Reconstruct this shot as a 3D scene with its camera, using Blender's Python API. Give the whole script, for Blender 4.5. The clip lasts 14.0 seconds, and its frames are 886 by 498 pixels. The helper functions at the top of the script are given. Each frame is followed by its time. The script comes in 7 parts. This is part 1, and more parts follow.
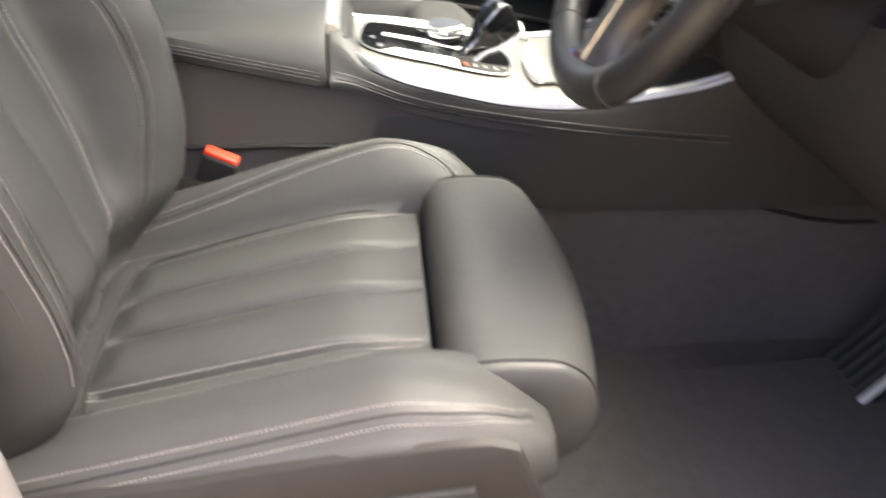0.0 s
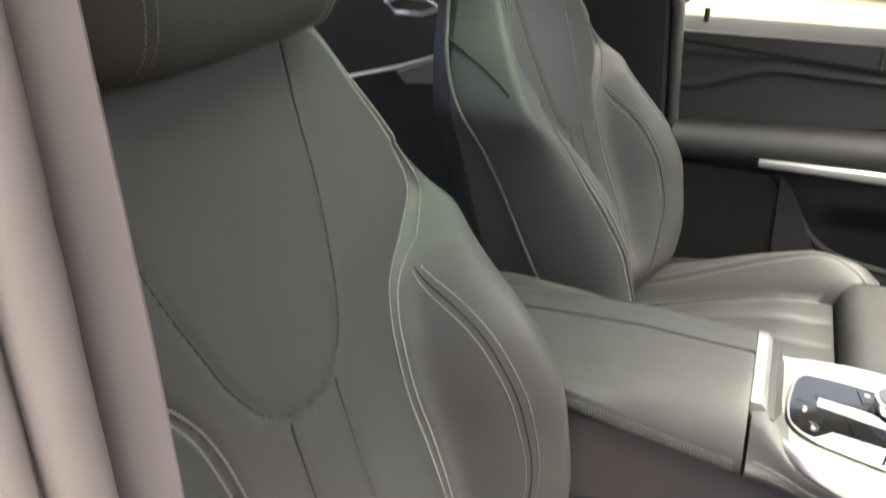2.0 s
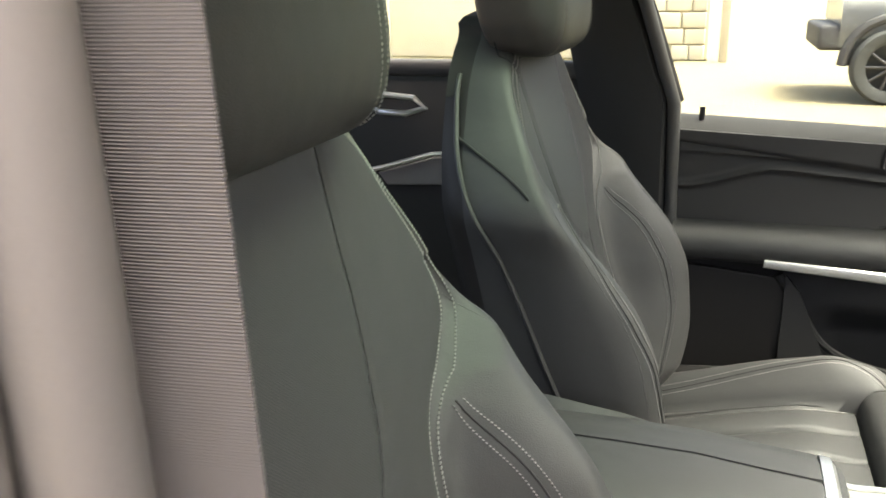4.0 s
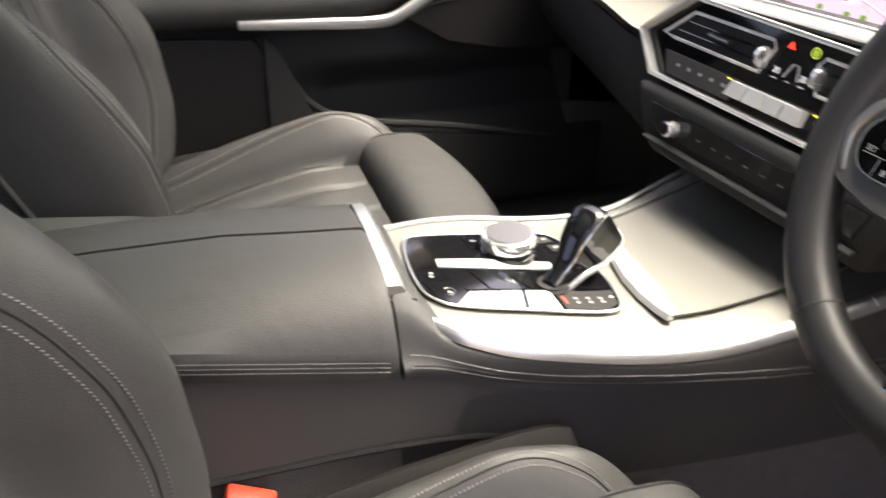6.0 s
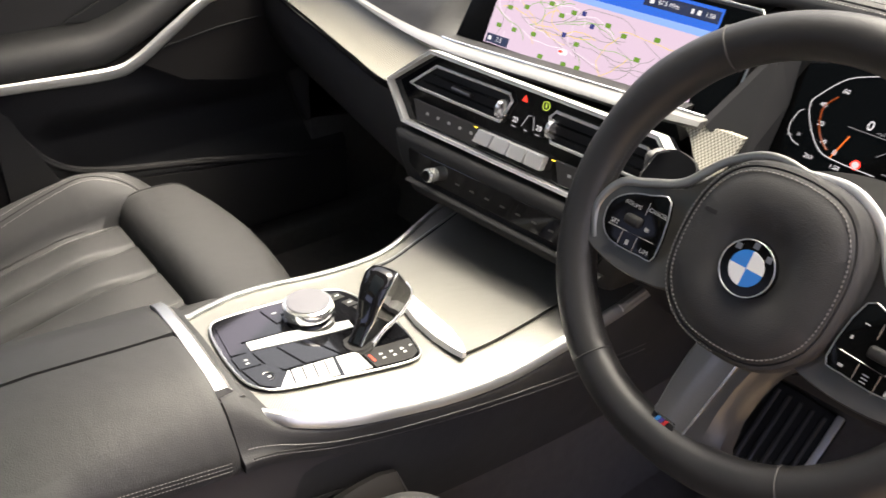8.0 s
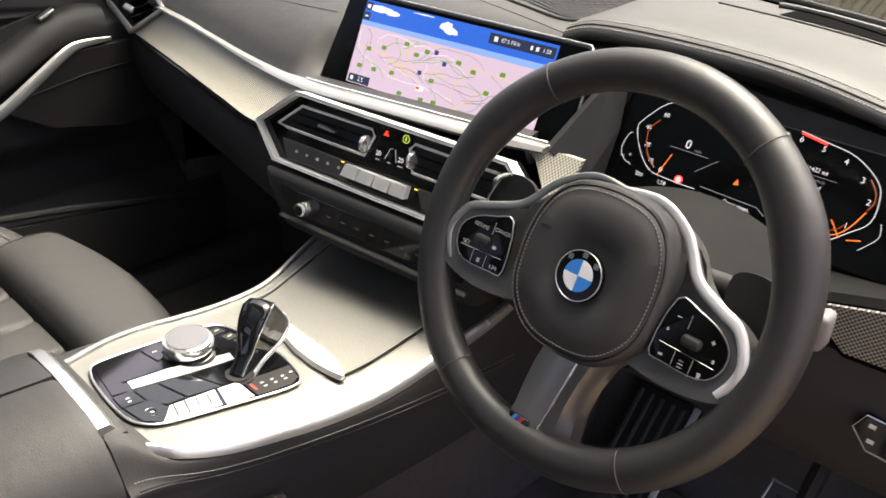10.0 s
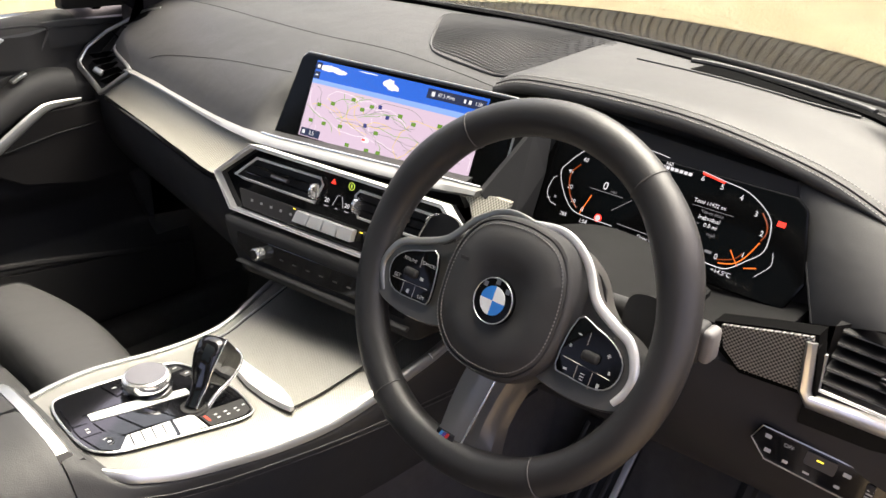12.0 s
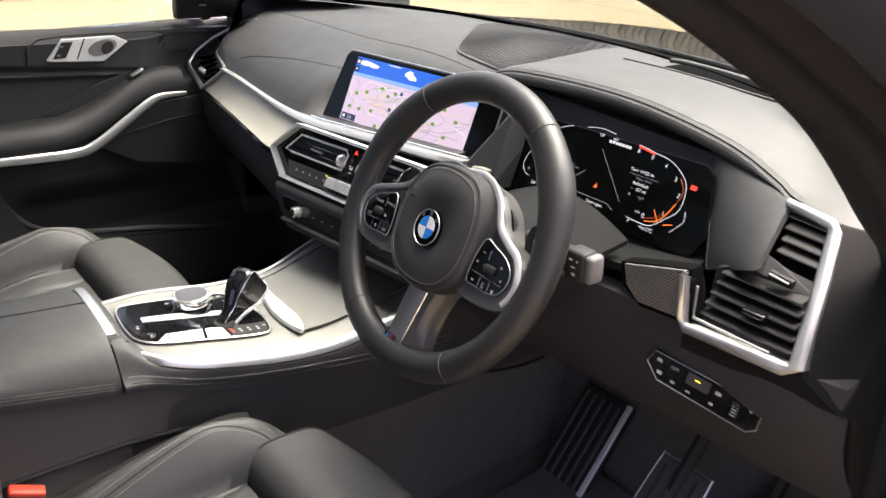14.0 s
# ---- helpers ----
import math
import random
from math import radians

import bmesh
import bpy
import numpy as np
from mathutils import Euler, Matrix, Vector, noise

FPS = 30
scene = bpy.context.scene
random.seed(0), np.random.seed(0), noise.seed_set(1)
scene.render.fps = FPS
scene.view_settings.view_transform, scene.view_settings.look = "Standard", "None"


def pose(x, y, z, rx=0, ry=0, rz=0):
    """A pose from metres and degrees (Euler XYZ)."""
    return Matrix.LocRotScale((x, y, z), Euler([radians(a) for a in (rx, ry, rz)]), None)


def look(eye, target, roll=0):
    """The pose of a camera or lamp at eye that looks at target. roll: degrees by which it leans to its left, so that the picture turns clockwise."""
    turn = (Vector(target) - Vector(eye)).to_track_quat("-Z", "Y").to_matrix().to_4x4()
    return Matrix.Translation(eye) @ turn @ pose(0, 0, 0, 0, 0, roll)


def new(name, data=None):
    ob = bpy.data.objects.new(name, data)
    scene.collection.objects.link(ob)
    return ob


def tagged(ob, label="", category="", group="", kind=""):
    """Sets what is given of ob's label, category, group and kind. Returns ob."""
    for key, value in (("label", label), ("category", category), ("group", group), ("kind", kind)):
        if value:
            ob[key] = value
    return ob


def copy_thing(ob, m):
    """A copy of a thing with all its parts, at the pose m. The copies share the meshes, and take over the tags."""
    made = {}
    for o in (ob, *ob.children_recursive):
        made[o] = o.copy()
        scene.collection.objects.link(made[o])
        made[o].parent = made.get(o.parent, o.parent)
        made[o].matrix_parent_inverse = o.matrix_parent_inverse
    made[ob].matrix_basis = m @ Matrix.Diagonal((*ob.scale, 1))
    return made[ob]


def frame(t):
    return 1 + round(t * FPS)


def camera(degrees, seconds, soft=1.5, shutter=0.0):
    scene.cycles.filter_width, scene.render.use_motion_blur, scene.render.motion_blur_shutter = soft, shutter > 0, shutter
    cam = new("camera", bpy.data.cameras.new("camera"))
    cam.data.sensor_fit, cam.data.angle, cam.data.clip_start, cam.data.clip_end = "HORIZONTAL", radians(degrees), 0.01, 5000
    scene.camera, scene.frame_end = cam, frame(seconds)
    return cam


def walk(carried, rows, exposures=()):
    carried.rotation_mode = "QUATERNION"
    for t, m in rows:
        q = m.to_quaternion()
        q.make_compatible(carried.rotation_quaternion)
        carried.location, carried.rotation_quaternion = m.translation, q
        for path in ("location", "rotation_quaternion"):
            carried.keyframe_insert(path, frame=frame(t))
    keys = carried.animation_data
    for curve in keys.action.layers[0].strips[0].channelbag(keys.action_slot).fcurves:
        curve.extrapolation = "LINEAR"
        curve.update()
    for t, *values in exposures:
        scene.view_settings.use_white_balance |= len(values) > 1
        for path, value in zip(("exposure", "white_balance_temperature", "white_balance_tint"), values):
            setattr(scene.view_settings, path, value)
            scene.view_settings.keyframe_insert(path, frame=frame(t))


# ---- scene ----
cam = camera(54.8, 14.0, shutter=0.5)
PATH = [
    (0, (0.21, -1.117, 1.166), (0.359, 0.6, 0.151), 0.8),
    (0.5, (0.21, -1.016, 1.192), (0.042, 0.707, 0.189), 0.1),
    (1, (0.188, -0.931, 1.25), (-0.281, 0.748, 0.269), -0.3),
    (1.5, (0.16, -0.905, 1.325), (-0.472, 0.755, 0.407), -1.0),
    (2, (0.145, -0.879, 1.372), (-0.549, 0.819, 0.575), -1.4),
    (2.2, (0.144, -0.877, 1.38), (-0.563, 0.844, 0.646), -1.8),
    (4.3, (0.025, -0.772, 1.346), (-0.51, 1.062, 0.754), -0.8),
    (4.5, (0.029, -0.741, 1.321), (-0.391, 1.108, 0.683), -0.4),
    (5, (0.009, -0.683, 1.29), (-0.05, 1.16, 0.517), -0.3),
    (5.5, (-0.012, -0.678, 1.281), (0.26, 1.093, 0.392), 0.1),
    (6, (0.01, -0.662, 1.254), (0.553, 0.984, 0.257), 0.7),
    (6.5, (0.003, -0.653, 1.273), (0.713, 0.891, 0.219), 1.2),
    (7, (-0.006, -0.636, 1.302), (0.846, 0.823, 0.231), 1.5),
    (7.5, (-0.03, -0.629, 1.35), (0.932, 0.761, 0.282), 1.9),
    (8, (-0.046, -0.637, 1.381), (1.015, 0.681, 0.315), 2.1),
    (8.5, (-0.062, -0.644, 1.391), (1.07, 0.619, 0.332), 2.4),
    (10.8, (-0.063, -0.726, 1.418), (1.244, 0.449, 0.464), 2.4),
    (11, (-0.066, -0.733, 1.421), (1.248, 0.445, 0.478), 2.3),
    (11.5, (-0.073, -0.759, 1.43), (1.258, 0.433, 0.53), 2.2),
    (12, (-0.086, -0.783, 1.426), (1.256, 0.415, 0.551), 2.2),
    (12.5, (-0.085, -0.813, 1.426), (1.241, 0.411, 0.564), 2.2),
    (13, (-0.074, -0.889, 1.429), (1.179, 0.426, 0.591), 1.8),
    (13.5, (-0.074, -0.995, 1.421), (1.086, 0.414, 0.603), 1.3),
    (14, (-0.092, -1.086, 1.42), (1.033, 0.357, 0.613), 1.2),
]
walk(cam, [(t, look(eye, target, roll)) for t, eye, target, roll in PATH],
     [(0, 3.55, 6850, 14), (1.0, 3.45, 6850, 14), (2.2, 3.45, 6850, 13), (4.3, 3.3, 6850, 9), (5, 3.68, 7000, 17), (6, 3.06, 7000, 19), (7, 2.96, 6950, 19), (8.7, 2.60, 6950, 19), (11, 2.66, 6900, 18.5), (13, 2.65, 6750, 18.5), (14, 2.70, 6600, 18.5)])

# ---- world and lights ----
world = bpy.data.worlds.new("sky")
scene.world = world
world.use_nodes = True
wn = world.node_tree
sky = wn.nodes.new("ShaderNodeTexSky")
sky.sky_type, sky.sun_disc = "NISHITA", False
sky.sun_elevation, sky.sun_rotation = radians(64), radians(92)
sky.air_density, sky.dust_density, sky.ozone_density = 0.4, 8.0, 0.3
wn.links.new(sky.outputs[0], wn.nodes["Background"].inputs[0])
wn.nodes["Background"].inputs[1].default_value = 0.15
sun_data = bpy.data.lights.new("sun", "SUN")
sun_data.energy, sun_data.angle, sun_data.color = 0.85, radians(40), (1.0, 0.97, 0.92)
sun = new("sun", sun_data)
# a veiled sun stands high, ahead of the car
sun.matrix_world = look((4.2, -0.15, 8.6), (0, 0, 0))

# ---- materials ----


def material(name, color, rough=0.5, metal=0.0, var=0.12, scale=30.0, bump=0.1, fine=600.0, fine_bump=0.0, spec=0.5, coat=0.0, dist=0.001):
    """Principled surface with colour variation at two scales, uneven gloss and a bump."""
    m = bpy.data.materials.new(name)
    m.use_nodes = True
    nt = m.node_tree
    b = nt.nodes["Principled BSDF"]
    co = nt.nodes.new("ShaderNodeTexCoord")
    n1, n2 = nt.nodes.new("ShaderNodeTexNoise"), nt.nodes.new("ShaderNodeTexNoise")
    n1.inputs["Scale"].default_value, n1.inputs["Detail"].default_value = scale, 4
    n2.inputs["Scale"].default_value, n2.inputs["Detail"].default_value = fine, 2
    for n in (n1, n2):
        nt.links.new(co.outputs["Object"], n.inputs["Vector"])
    mix = nt.nodes.new("ShaderNodeMix")
    mix.data_type = "RGBA"
    lo = tuple(c * (1 - var) for c in color)
    hi = tuple(min(1, c * (1 + var)) for c in color)
    mix.inputs["A"].default_value, mix.inputs["B"].default_value = (*lo, 1), (*hi, 1)
    add = nt.nodes.new("ShaderNodeMath")
    add.operation = "MULTIPLY_ADD"
    add.inputs[1].default_value = 0.5
    nt.links.new(n1.outputs["Fac"], add.inputs[0])
    half = nt.nodes.new("ShaderNodeMath")
    half.operation = "MULTIPLY"
    half.inputs[1].default_value = 0.5
    nt.links.new(n2.outputs["Fac"], half.inputs[0])
    nt.links.new(half.outputs[0], add.inputs[2])
    nt.links.new(add.outputs[0], mix.inputs["Factor"])
    nt.links.new(mix.outputs["Result"], b.inputs["Base Color"])
    rr = nt.nodes.new("ShaderNodeMapRange")
    rr.inputs["To Min"].default_value, rr.inputs["To Max"].default_value = rough * 0.9, min(1, rough * 1.12)
    nt.links.new(n1.outputs["Fac"], rr.inputs["Value"])
    nt.links.new(rr.outputs["Result"], b.inputs["Roughness"])
    b.inputs["Metallic"].default_value = metal
    b.inputs["Specular IOR Level"].default_value = spec
    b.inputs["Coat Weight"].default_value = coat
    b.inputs["Coat Roughness"].default_value = 0.05
    if bump or fine_bump:
        bp = nt.nodes.new("ShaderNodeBump")
        bp.inputs["Strength"].default_value, bp.inputs["Distance"].default_value = max(bump, fine_bump), dist
        nt.links.new((n2 if fine_bump else n1).outputs["Fac"], bp.inputs["Height"])
        nt.links.new(bp.outputs["Normal"], b.inputs["Normal"])
    return m


def leather(name, color, rough=0.42, cells=900.0, strength=0.35):
    """Grained leather: small cells in the bump, soft broad creases."""
    m = material(name, color, rough, var=0.08, scale=14, bump=0, fine=250)
    nt = m.node_tree
    b = nt.nodes["Principled BSDF"]
    co = next(n for n in nt.nodes if n.type == "TEX_COORD")
    v = nt.nodes.new("ShaderNodeTexVoronoi")
    v.inputs["Scale"].default_value = cells
    nt.links.new(co.outputs["Object"], v.inputs["Vector"])
    n = nt.nodes.new("ShaderNodeTexNoise")
    n.inputs["Scale"].default_value = 22
    nt.links.new(co.outputs["Object"], n.inputs["Vector"])
    b1, b2 = nt.nodes.new("ShaderNodeBump"), nt.nodes.new("ShaderNodeBump")
    b1.inputs["Strength"].default_value, b1.inputs["Distance"].default_value = 0.35, 0.004
    b2.inputs["Strength"].default_value, b2.inputs["Distance"].default_value = strength, 0.0004
    nt.links.new(n.outputs["Fac"], b1.inputs["Height"])
    nt.links.new(v.outputs["Distance"], b2.inputs["Height"])
    nt.links.new(b1.outputs["Normal"], b2.inputs["Normal"])
    nt.links.new(b2.outputs["Normal"], b.inputs["Normal"])
    return m


def woven(name, c1, c2, cell, rough=0.35, metal=0.6, axes="XY", strength=0.6):
    """Fine weave of small raised pips, in two colours; cell is the pitch in metres."""
    m = bpy.data.materials.new(name)
    m.use_nodes = True
    nt = m.node_tree
    b = nt.nodes["Principled BSDF"]
    co = nt.nodes.new("ShaderNodeTexCoord")
    sep = nt.nodes.new("ShaderNodeSeparateXYZ")
    nt.links.new(co.outputs["Object"], sep.inputs[0])
    waves = []
    for a in axes:
        k = nt.nodes.new("ShaderNodeMath")
        k.operation = "MULTIPLY"
        k.inputs[1].default_value = 2 * math.pi / cell
        nt.links.new(sep.outputs[a], k.inputs[0])
        s = nt.nodes.new("ShaderNodeMath")
        s.operation = "SINE"
        nt.links.new(k.outputs[0], s.inputs[0])
        waves.append(s)
    p = nt.nodes.new("ShaderNodeMath")
    p.operation = "MULTIPLY"
    nt.links.new(waves[0].outputs[0], p.inputs[0])
    nt.links.new(waves[1].outputs[0], p.inputs[1])
    mr = nt.nodes.new("ShaderNodeMapRange")
    mr.inputs["From Min"].default_value, mr.inputs["From Max"].default_value = -0.6, 0.6
    nt.links.new(p.outputs[0], mr.inputs["Value"])
    mix = nt.nodes.new("ShaderNodeMix")
    mix.data_type = "RGBA"
    mix.inputs["A"].default_value, mix.inputs["B"].default_value = (*c1, 1), (*c2, 1)
    nt.links.new(mr.outputs["Result"], mix.inputs["Factor"])
    nt.links.new(mix.outputs["Result"], b.inputs["Base Color"])
    b.inputs["Roughness"].default_value, b.inputs["Metallic"].default_value = rough, metal
    bp = nt.nodes.new("ShaderNodeBump")
    bp.inputs["Strength"].default_value, bp.inputs["Distance"].default_value = strength, 0.0005
    nt.links.new(p.outputs[0], bp.inputs["Height"])
    nt.links.new(bp.outputs["Normal"], b.inputs["Normal"])
    return m


def glow(name, color, strength):
    m = bpy.data.materials.new(name)
    m.use_nodes = True
    b = m.node_tree.nodes["Principled BSDF"]
    b.inputs["Base Color"].default_value = (0.01, 0.01, 0.01, 1)
    b.inputs["Roughness"].default_value = 0.2
    b.inputs["Emission Color"].default_value = (*color, 1)
    b.inputs["Emission Strength"].default_value = 0.5 * strength
    return m


def clear_glass(name, tint=(0.83, 0.88, 0.85)):
    m = bpy.data.materials.new(name)
    m.use_nodes = True
    nt = m.node_tree
    out = nt.nodes["Material Output"]
    tr, gl, mx = nt.nodes.new("ShaderNodeBsdfTransparent"), nt.nodes.new("ShaderNodeBsdfGlossy"), nt.nodes.new("ShaderNodeMixShader")
    tr.inputs[0].default_value = (*tint, 1)
    gl.inputs["Roughness"].default_value = 0.02
    fr = nt.nodes.new("ShaderNodeLayerWeight")
    fr.inputs[0].default_value = 0.5
    pw = nt.nodes.new("ShaderNodeMath")
    pw.operation = "POWER"
    pw.inputs[1].default_value = 5.0
    nt.links.new(fr.outputs["Facing"], pw.inputs[0])
    sc = nt.nodes.new("ShaderNodeMath")
    sc.operation = "MULTIPLY_ADD"
    sc.inputs[1].default_value, sc.inputs[2].default_value = 0.6, 0.02
    nt.links.new(pw.outputs[0], sc.inputs[0])
    nt.links.new(sc.outputs[0], mx.inputs[0])
    nt.links.new(tr.outputs[0], mx.inputs[1])
    nt.links.new(gl.outputs[0], mx.inputs[2])
    nt.links.new(mx.outputs[0], out.inputs["Surface"])
    return m


LEATHER = leather("black_leather", (0.0375, 0.0367, 0.0365), rough=0.56)
LEATHER_DASH = leather("dash_leather", (0.036, 0.035, 0.0346), rough=0.56, cells=1100)
# dash leather for the cheek, with the hood's shade put into its colour
SHADED_CHEEK = leather("shaded_soft_skin", (0.013, 0.0127, 0.0127), rough=0.62, cells=1100)
WHEEL_SKIN = leather("wheel_leather", (0.024, 0.023, 0.023), rough=0.44, cells=1300, strength=0.2)
PERFORATED = woven("perforated_leather", (0.022, 0.022, 0.022), (0.050, 0.0495, 0.049), 0.0026, rough=0.52, metal=0.0, axes="YZ", strength=0.3)
PERFORATED_FLAT = woven("perforated_cushion_leather", (0.026, 0.026, 0.026), (0.042, 0.0415, 0.041), 0.0026, rough=0.52, metal=0.0, axes="XY", strength=0.15)
PLASTIC = material("dark_soft_plastic", (0.055, 0.052, 0.052), 0.62, spec=0.3, var=0.1, scale=20, bump=0, fine=900, fine_bump=0.15, dist=0.0004)
PLASTIC_DARK = material("black_plastic", (0.024, 0.0235, 0.0235), 0.6, spec=0.25, var=0.15, scale=25, fine=900, fine_bump=0.12, dist=0.0004)
DOOR_SKIN = material("dark_door_skin", (0.036, 0.0345, 0.0345), 0.65, spec=0.25, var=0.1, scale=20, bump=0, fine=900, fine_bump=0.15, dist=0.0004)
DOOR_LEATHER = leather("door_armrest_leather", (0.021, 0.0205, 0.0205), rough=0.62)
KNEE_PLASTIC = material("dark_grey_knee_plastic", (0.033, 0.032, 0.034), 0.65, spec=0.25, var=0.12, scale=20, bump=0, fine=900, fine_bump=0.15, dist=0.0004)
STALK_GREY = material("pale_grey_plastic", (0.14, 0.135, 0.132), 0.5, spec=0.3, var=0.06, scale=40, bump=0)
GRILLE_GREY = material("grey_grille_plastic", (0.13, 0.127, 0.124), 0.6, spec=0.3, var=0.1, scale=40, bump=0)
SEAT_SHELL = material("seat_back_shell", (0.019, 0.017, 0.0165), 0.55, spec=0.3, scale=18, fine=800, fine_bump=0.12, dist=0.0004)
GLOSS = material("gloss_black", (0.006, 0.006, 0.007), 0.06, var=0.1, scale=8, bump=0, spec=0.6)
SCREEN_GLASS = material("black_display_glass", (0.003, 0.003, 0.003), 0.12, var=0.1, scale=8, bump=0, spec=0.16)
CHROME = material("satin_chrome", (0.62, 0.62, 0.605), 0.34, 0.9, var=0.04, scale=40, bump=0)
BRIGHT = material("polished_chrome", (0.90, 0.90, 0.89), 0.18, 0.85, var=0.03, scale=40, bump=0)
PALE_SILVER = material("pale_silver", (0.74, 0.735, 0.72), 0.30, 0.30, var=0.04, scale=40, bump=0)
SILVER_PAINT = material("silver_paint", (0.80, 0.795, 0.78), 0.35, 0.10, var=0.03, scale=60, bump=0)
CONSOLE_SIDE = material("console_side_plastic", (0.078, 0.071, 0.068), 0.65, spec=0.25, var=0.1, scale=20, bump=0, fine=900, fine_bump=0.15, dist=0.0004)
SATIN = material("brushed_satin_metal", (0.40, 0.395, 0.375), 0.42, 0.92, var=0.06, scale=40, bump=0)
VENT_BLACK = material("vent_black", (0.006, 0.006, 0.006), 0.5, spec=0.2, var=0.1, scale=40, bump=0)
DARK_METAL = material("dark_satin_metal", (0.30, 0.29, 0.28), 0.32, 1.0, var=0.1, scale=40, bump=0)
TRIM = woven("aluminium_mesh_trim", (0.21, 0.204, 0.186), (0.32, 0.312, 0.285), 0.0030, rough=0.47, metal=0.85, axes="XY", strength=0.2)
TRIM_FACE = woven("aluminium_mesh_face", (0.16, 0.15, 0.12), (0.50, 0.475, 0.40), 0.0042, rough=0.50, metal=0.35, axes="YZ", strength=0.3)
TRIM_DARK = woven("dark_mesh_face", (0.02, 0.02, 0.02), (0.38, 0.365, 0.345), 0.0044, rough=0.4, metal=0.5, axes="YZ")
GREY_WEBBING = woven("belt_webbing", (0.10, 0.095, 0.093), (0.135, 0.128, 0.126), 0.0016, rough=0.75, metal=0.0, axes="ZZ", strength=0.5)
PILLAR = material("grey_fabric_trim", (0.17, 0.16, 0.155), 0.85, var=0.08, scale=25, bump=0, fine=700, fine_bump=0.4, dist=0.0006)
PILLAR_BLACK = material("black_pillar_trim", (0.019, 0.0188, 0.0235), 0.8, spec=0.15, var=0.1, scale=25, bump=0, fine=700, fine_bump=0.3, dist=0.0006)
RUBBER = material("rubber_seal", (0.05, 0.048, 0.047), 0.55, scale=30, fine=500, fine_bump=0.1)
PALE_SEAL = material("grey_door_seal", (0.15, 0.142, 0.136), 0.6, var=0.06, scale=30, fine=500, fine_bump=0.1)
CARPET = material("black_carpet", (0.135, 0.125, 0.118), 0.95, var=0.45, scale=60, bump=0, fine=900, fine_bump=0.8, dist=0.004)
THREAD = material("grey_thread", (0.22, 0.212, 0.203), 0.7, var=0.1, scale=200, bump=0)
DULL_BLACK = material("dull_black_plastic", (0.009, 0.009, 0.009), 0.8, spec=0.12, var=0.1, scale=30, bump=0, fine=900, fine_bump=0.1, dist=0.0004)
SLOT_BLACK = material("matt_black_slot", (0.004, 0.004, 0.004), 0.95, spec=0.02, var=0.1, scale=40, bump=0)
THREAD_DARK = material("dark_thread", (0.07, 0.068, 0.066), 0.7, var=0.1, scale=200, bump=0)
RED = material("red_plastic", (0.75, 0.06, 0.03), 0.4, var=0.06, scale=40, bump=0)
PAINT = material("black_car_paint", (0.012, 0.012, 0.014), 0.12, var=0.1, scale=6, bump=0, coat=1.0)
GLASS = clear_glass("window_glass")
ROOF_GLASS = clear_glass("tinted_roof_glass", (0.40, 0.48, 0.435))
FRAME_METAL = material("satin_frame_metal", (0.70, 0.69, 0.67), 0.36, 0.25, var=0.05, scale=60, bump=0)
WHITE_INK = material("white_print", (0.46, 0.46, 0.455), 0.5, var=0.03, bump=0)

# ---- mesh helpers ----


def part(name, bm, mat, parent=None, label="", smooth=True, angle=40):
    """Links a bmesh as one object under a thing or a part."""
    me = bpy.data.meshes.new(name)
    bmesh.ops.recalc_face_normals(bm, faces=bm.faces[:])
    for f in bm.faces:
        f.smooth = smooth
    bm.to_mesh(me)
    bm.free()
    for mm in mat if isinstance(mat, (list, tuple)) else [mat]:
        me.materials.append(mm)
    if smooth:
        me.set_sharp_from_angle(angle=radians(angle))
    ob = new(name, me)
    ob.parent = parent
    return tagged(ob, label)


def thing(name, label, category, group="", kind="", at=(0, 0, 0)):
    ob = new(name)
    ob.location = at
    ob.empty_display_size = 0.05
    return tagged(ob, label, category, group, kind)


def loft(rings, closed=True, caps=True, mats=None):
    """Skin over rings of equally many points."""
    bm = bmesh.new()
    rows = [[bm.verts.new(p) for p in ring] for ring in rings]
    n = len(rows[0])
    for i in range(len(rows) - 1):
        for j in range(n if closed else n - 1):
            k = (j + 1) % n
            f = bm.faces.new((rows[i][j], rows[i][k], rows[i + 1][k], rows[i + 1][j]))
            if mats:
                f.material_index = mats(i, j)
    if caps and closed:
        bm.faces.new(rows[0])
        bm.faces.new(rows[-1][::-1])
    return bm


def slab(fn, nu, nv, thick=0.004, normal=None):
    """A curved sheet with thickness; fn(u, v) gives the front, the back lies along the normal."""
    bm = bmesh.new()
    front = [[Vector(fn(i / nu, j / nv)) for j in range(nv + 1)] for i in range(nu + 1)]
    vf = [[bm.verts.new(p) for p in row] for row in front]
    off = Vector(normal) * thick
    vb = [[bm.verts.new(p + off) for p in row] for row in front]
    for i in range(nu):
        for j in range(nv):
            bm.faces.new((vf[i][j], vf[i + 1][j], vf[i + 1][j + 1], vf[i][j + 1]))
            bm.faces.new((vb[i][j], vb[i][j + 1], vb[i + 1][j + 1], vb[i + 1][j]))
    for i in range(nu):
        bm.faces.new((vf[i][0], vb[i][0], vb[i + 1][0], vf[i + 1][0]))
        bm.faces.new((vf[i][nv], vf[i + 1][nv], vb[i + 1][nv], vb[i][nv]))
    for j in range(nv):
        bm.faces.new((vf[0][j], vf[0][j + 1], vb[0][j + 1], vb[0][j]))
        bm.faces.new((vf[nu][j], vb[nu][j], vb[nu][j + 1], vf[nu][j + 1]))
    return bm


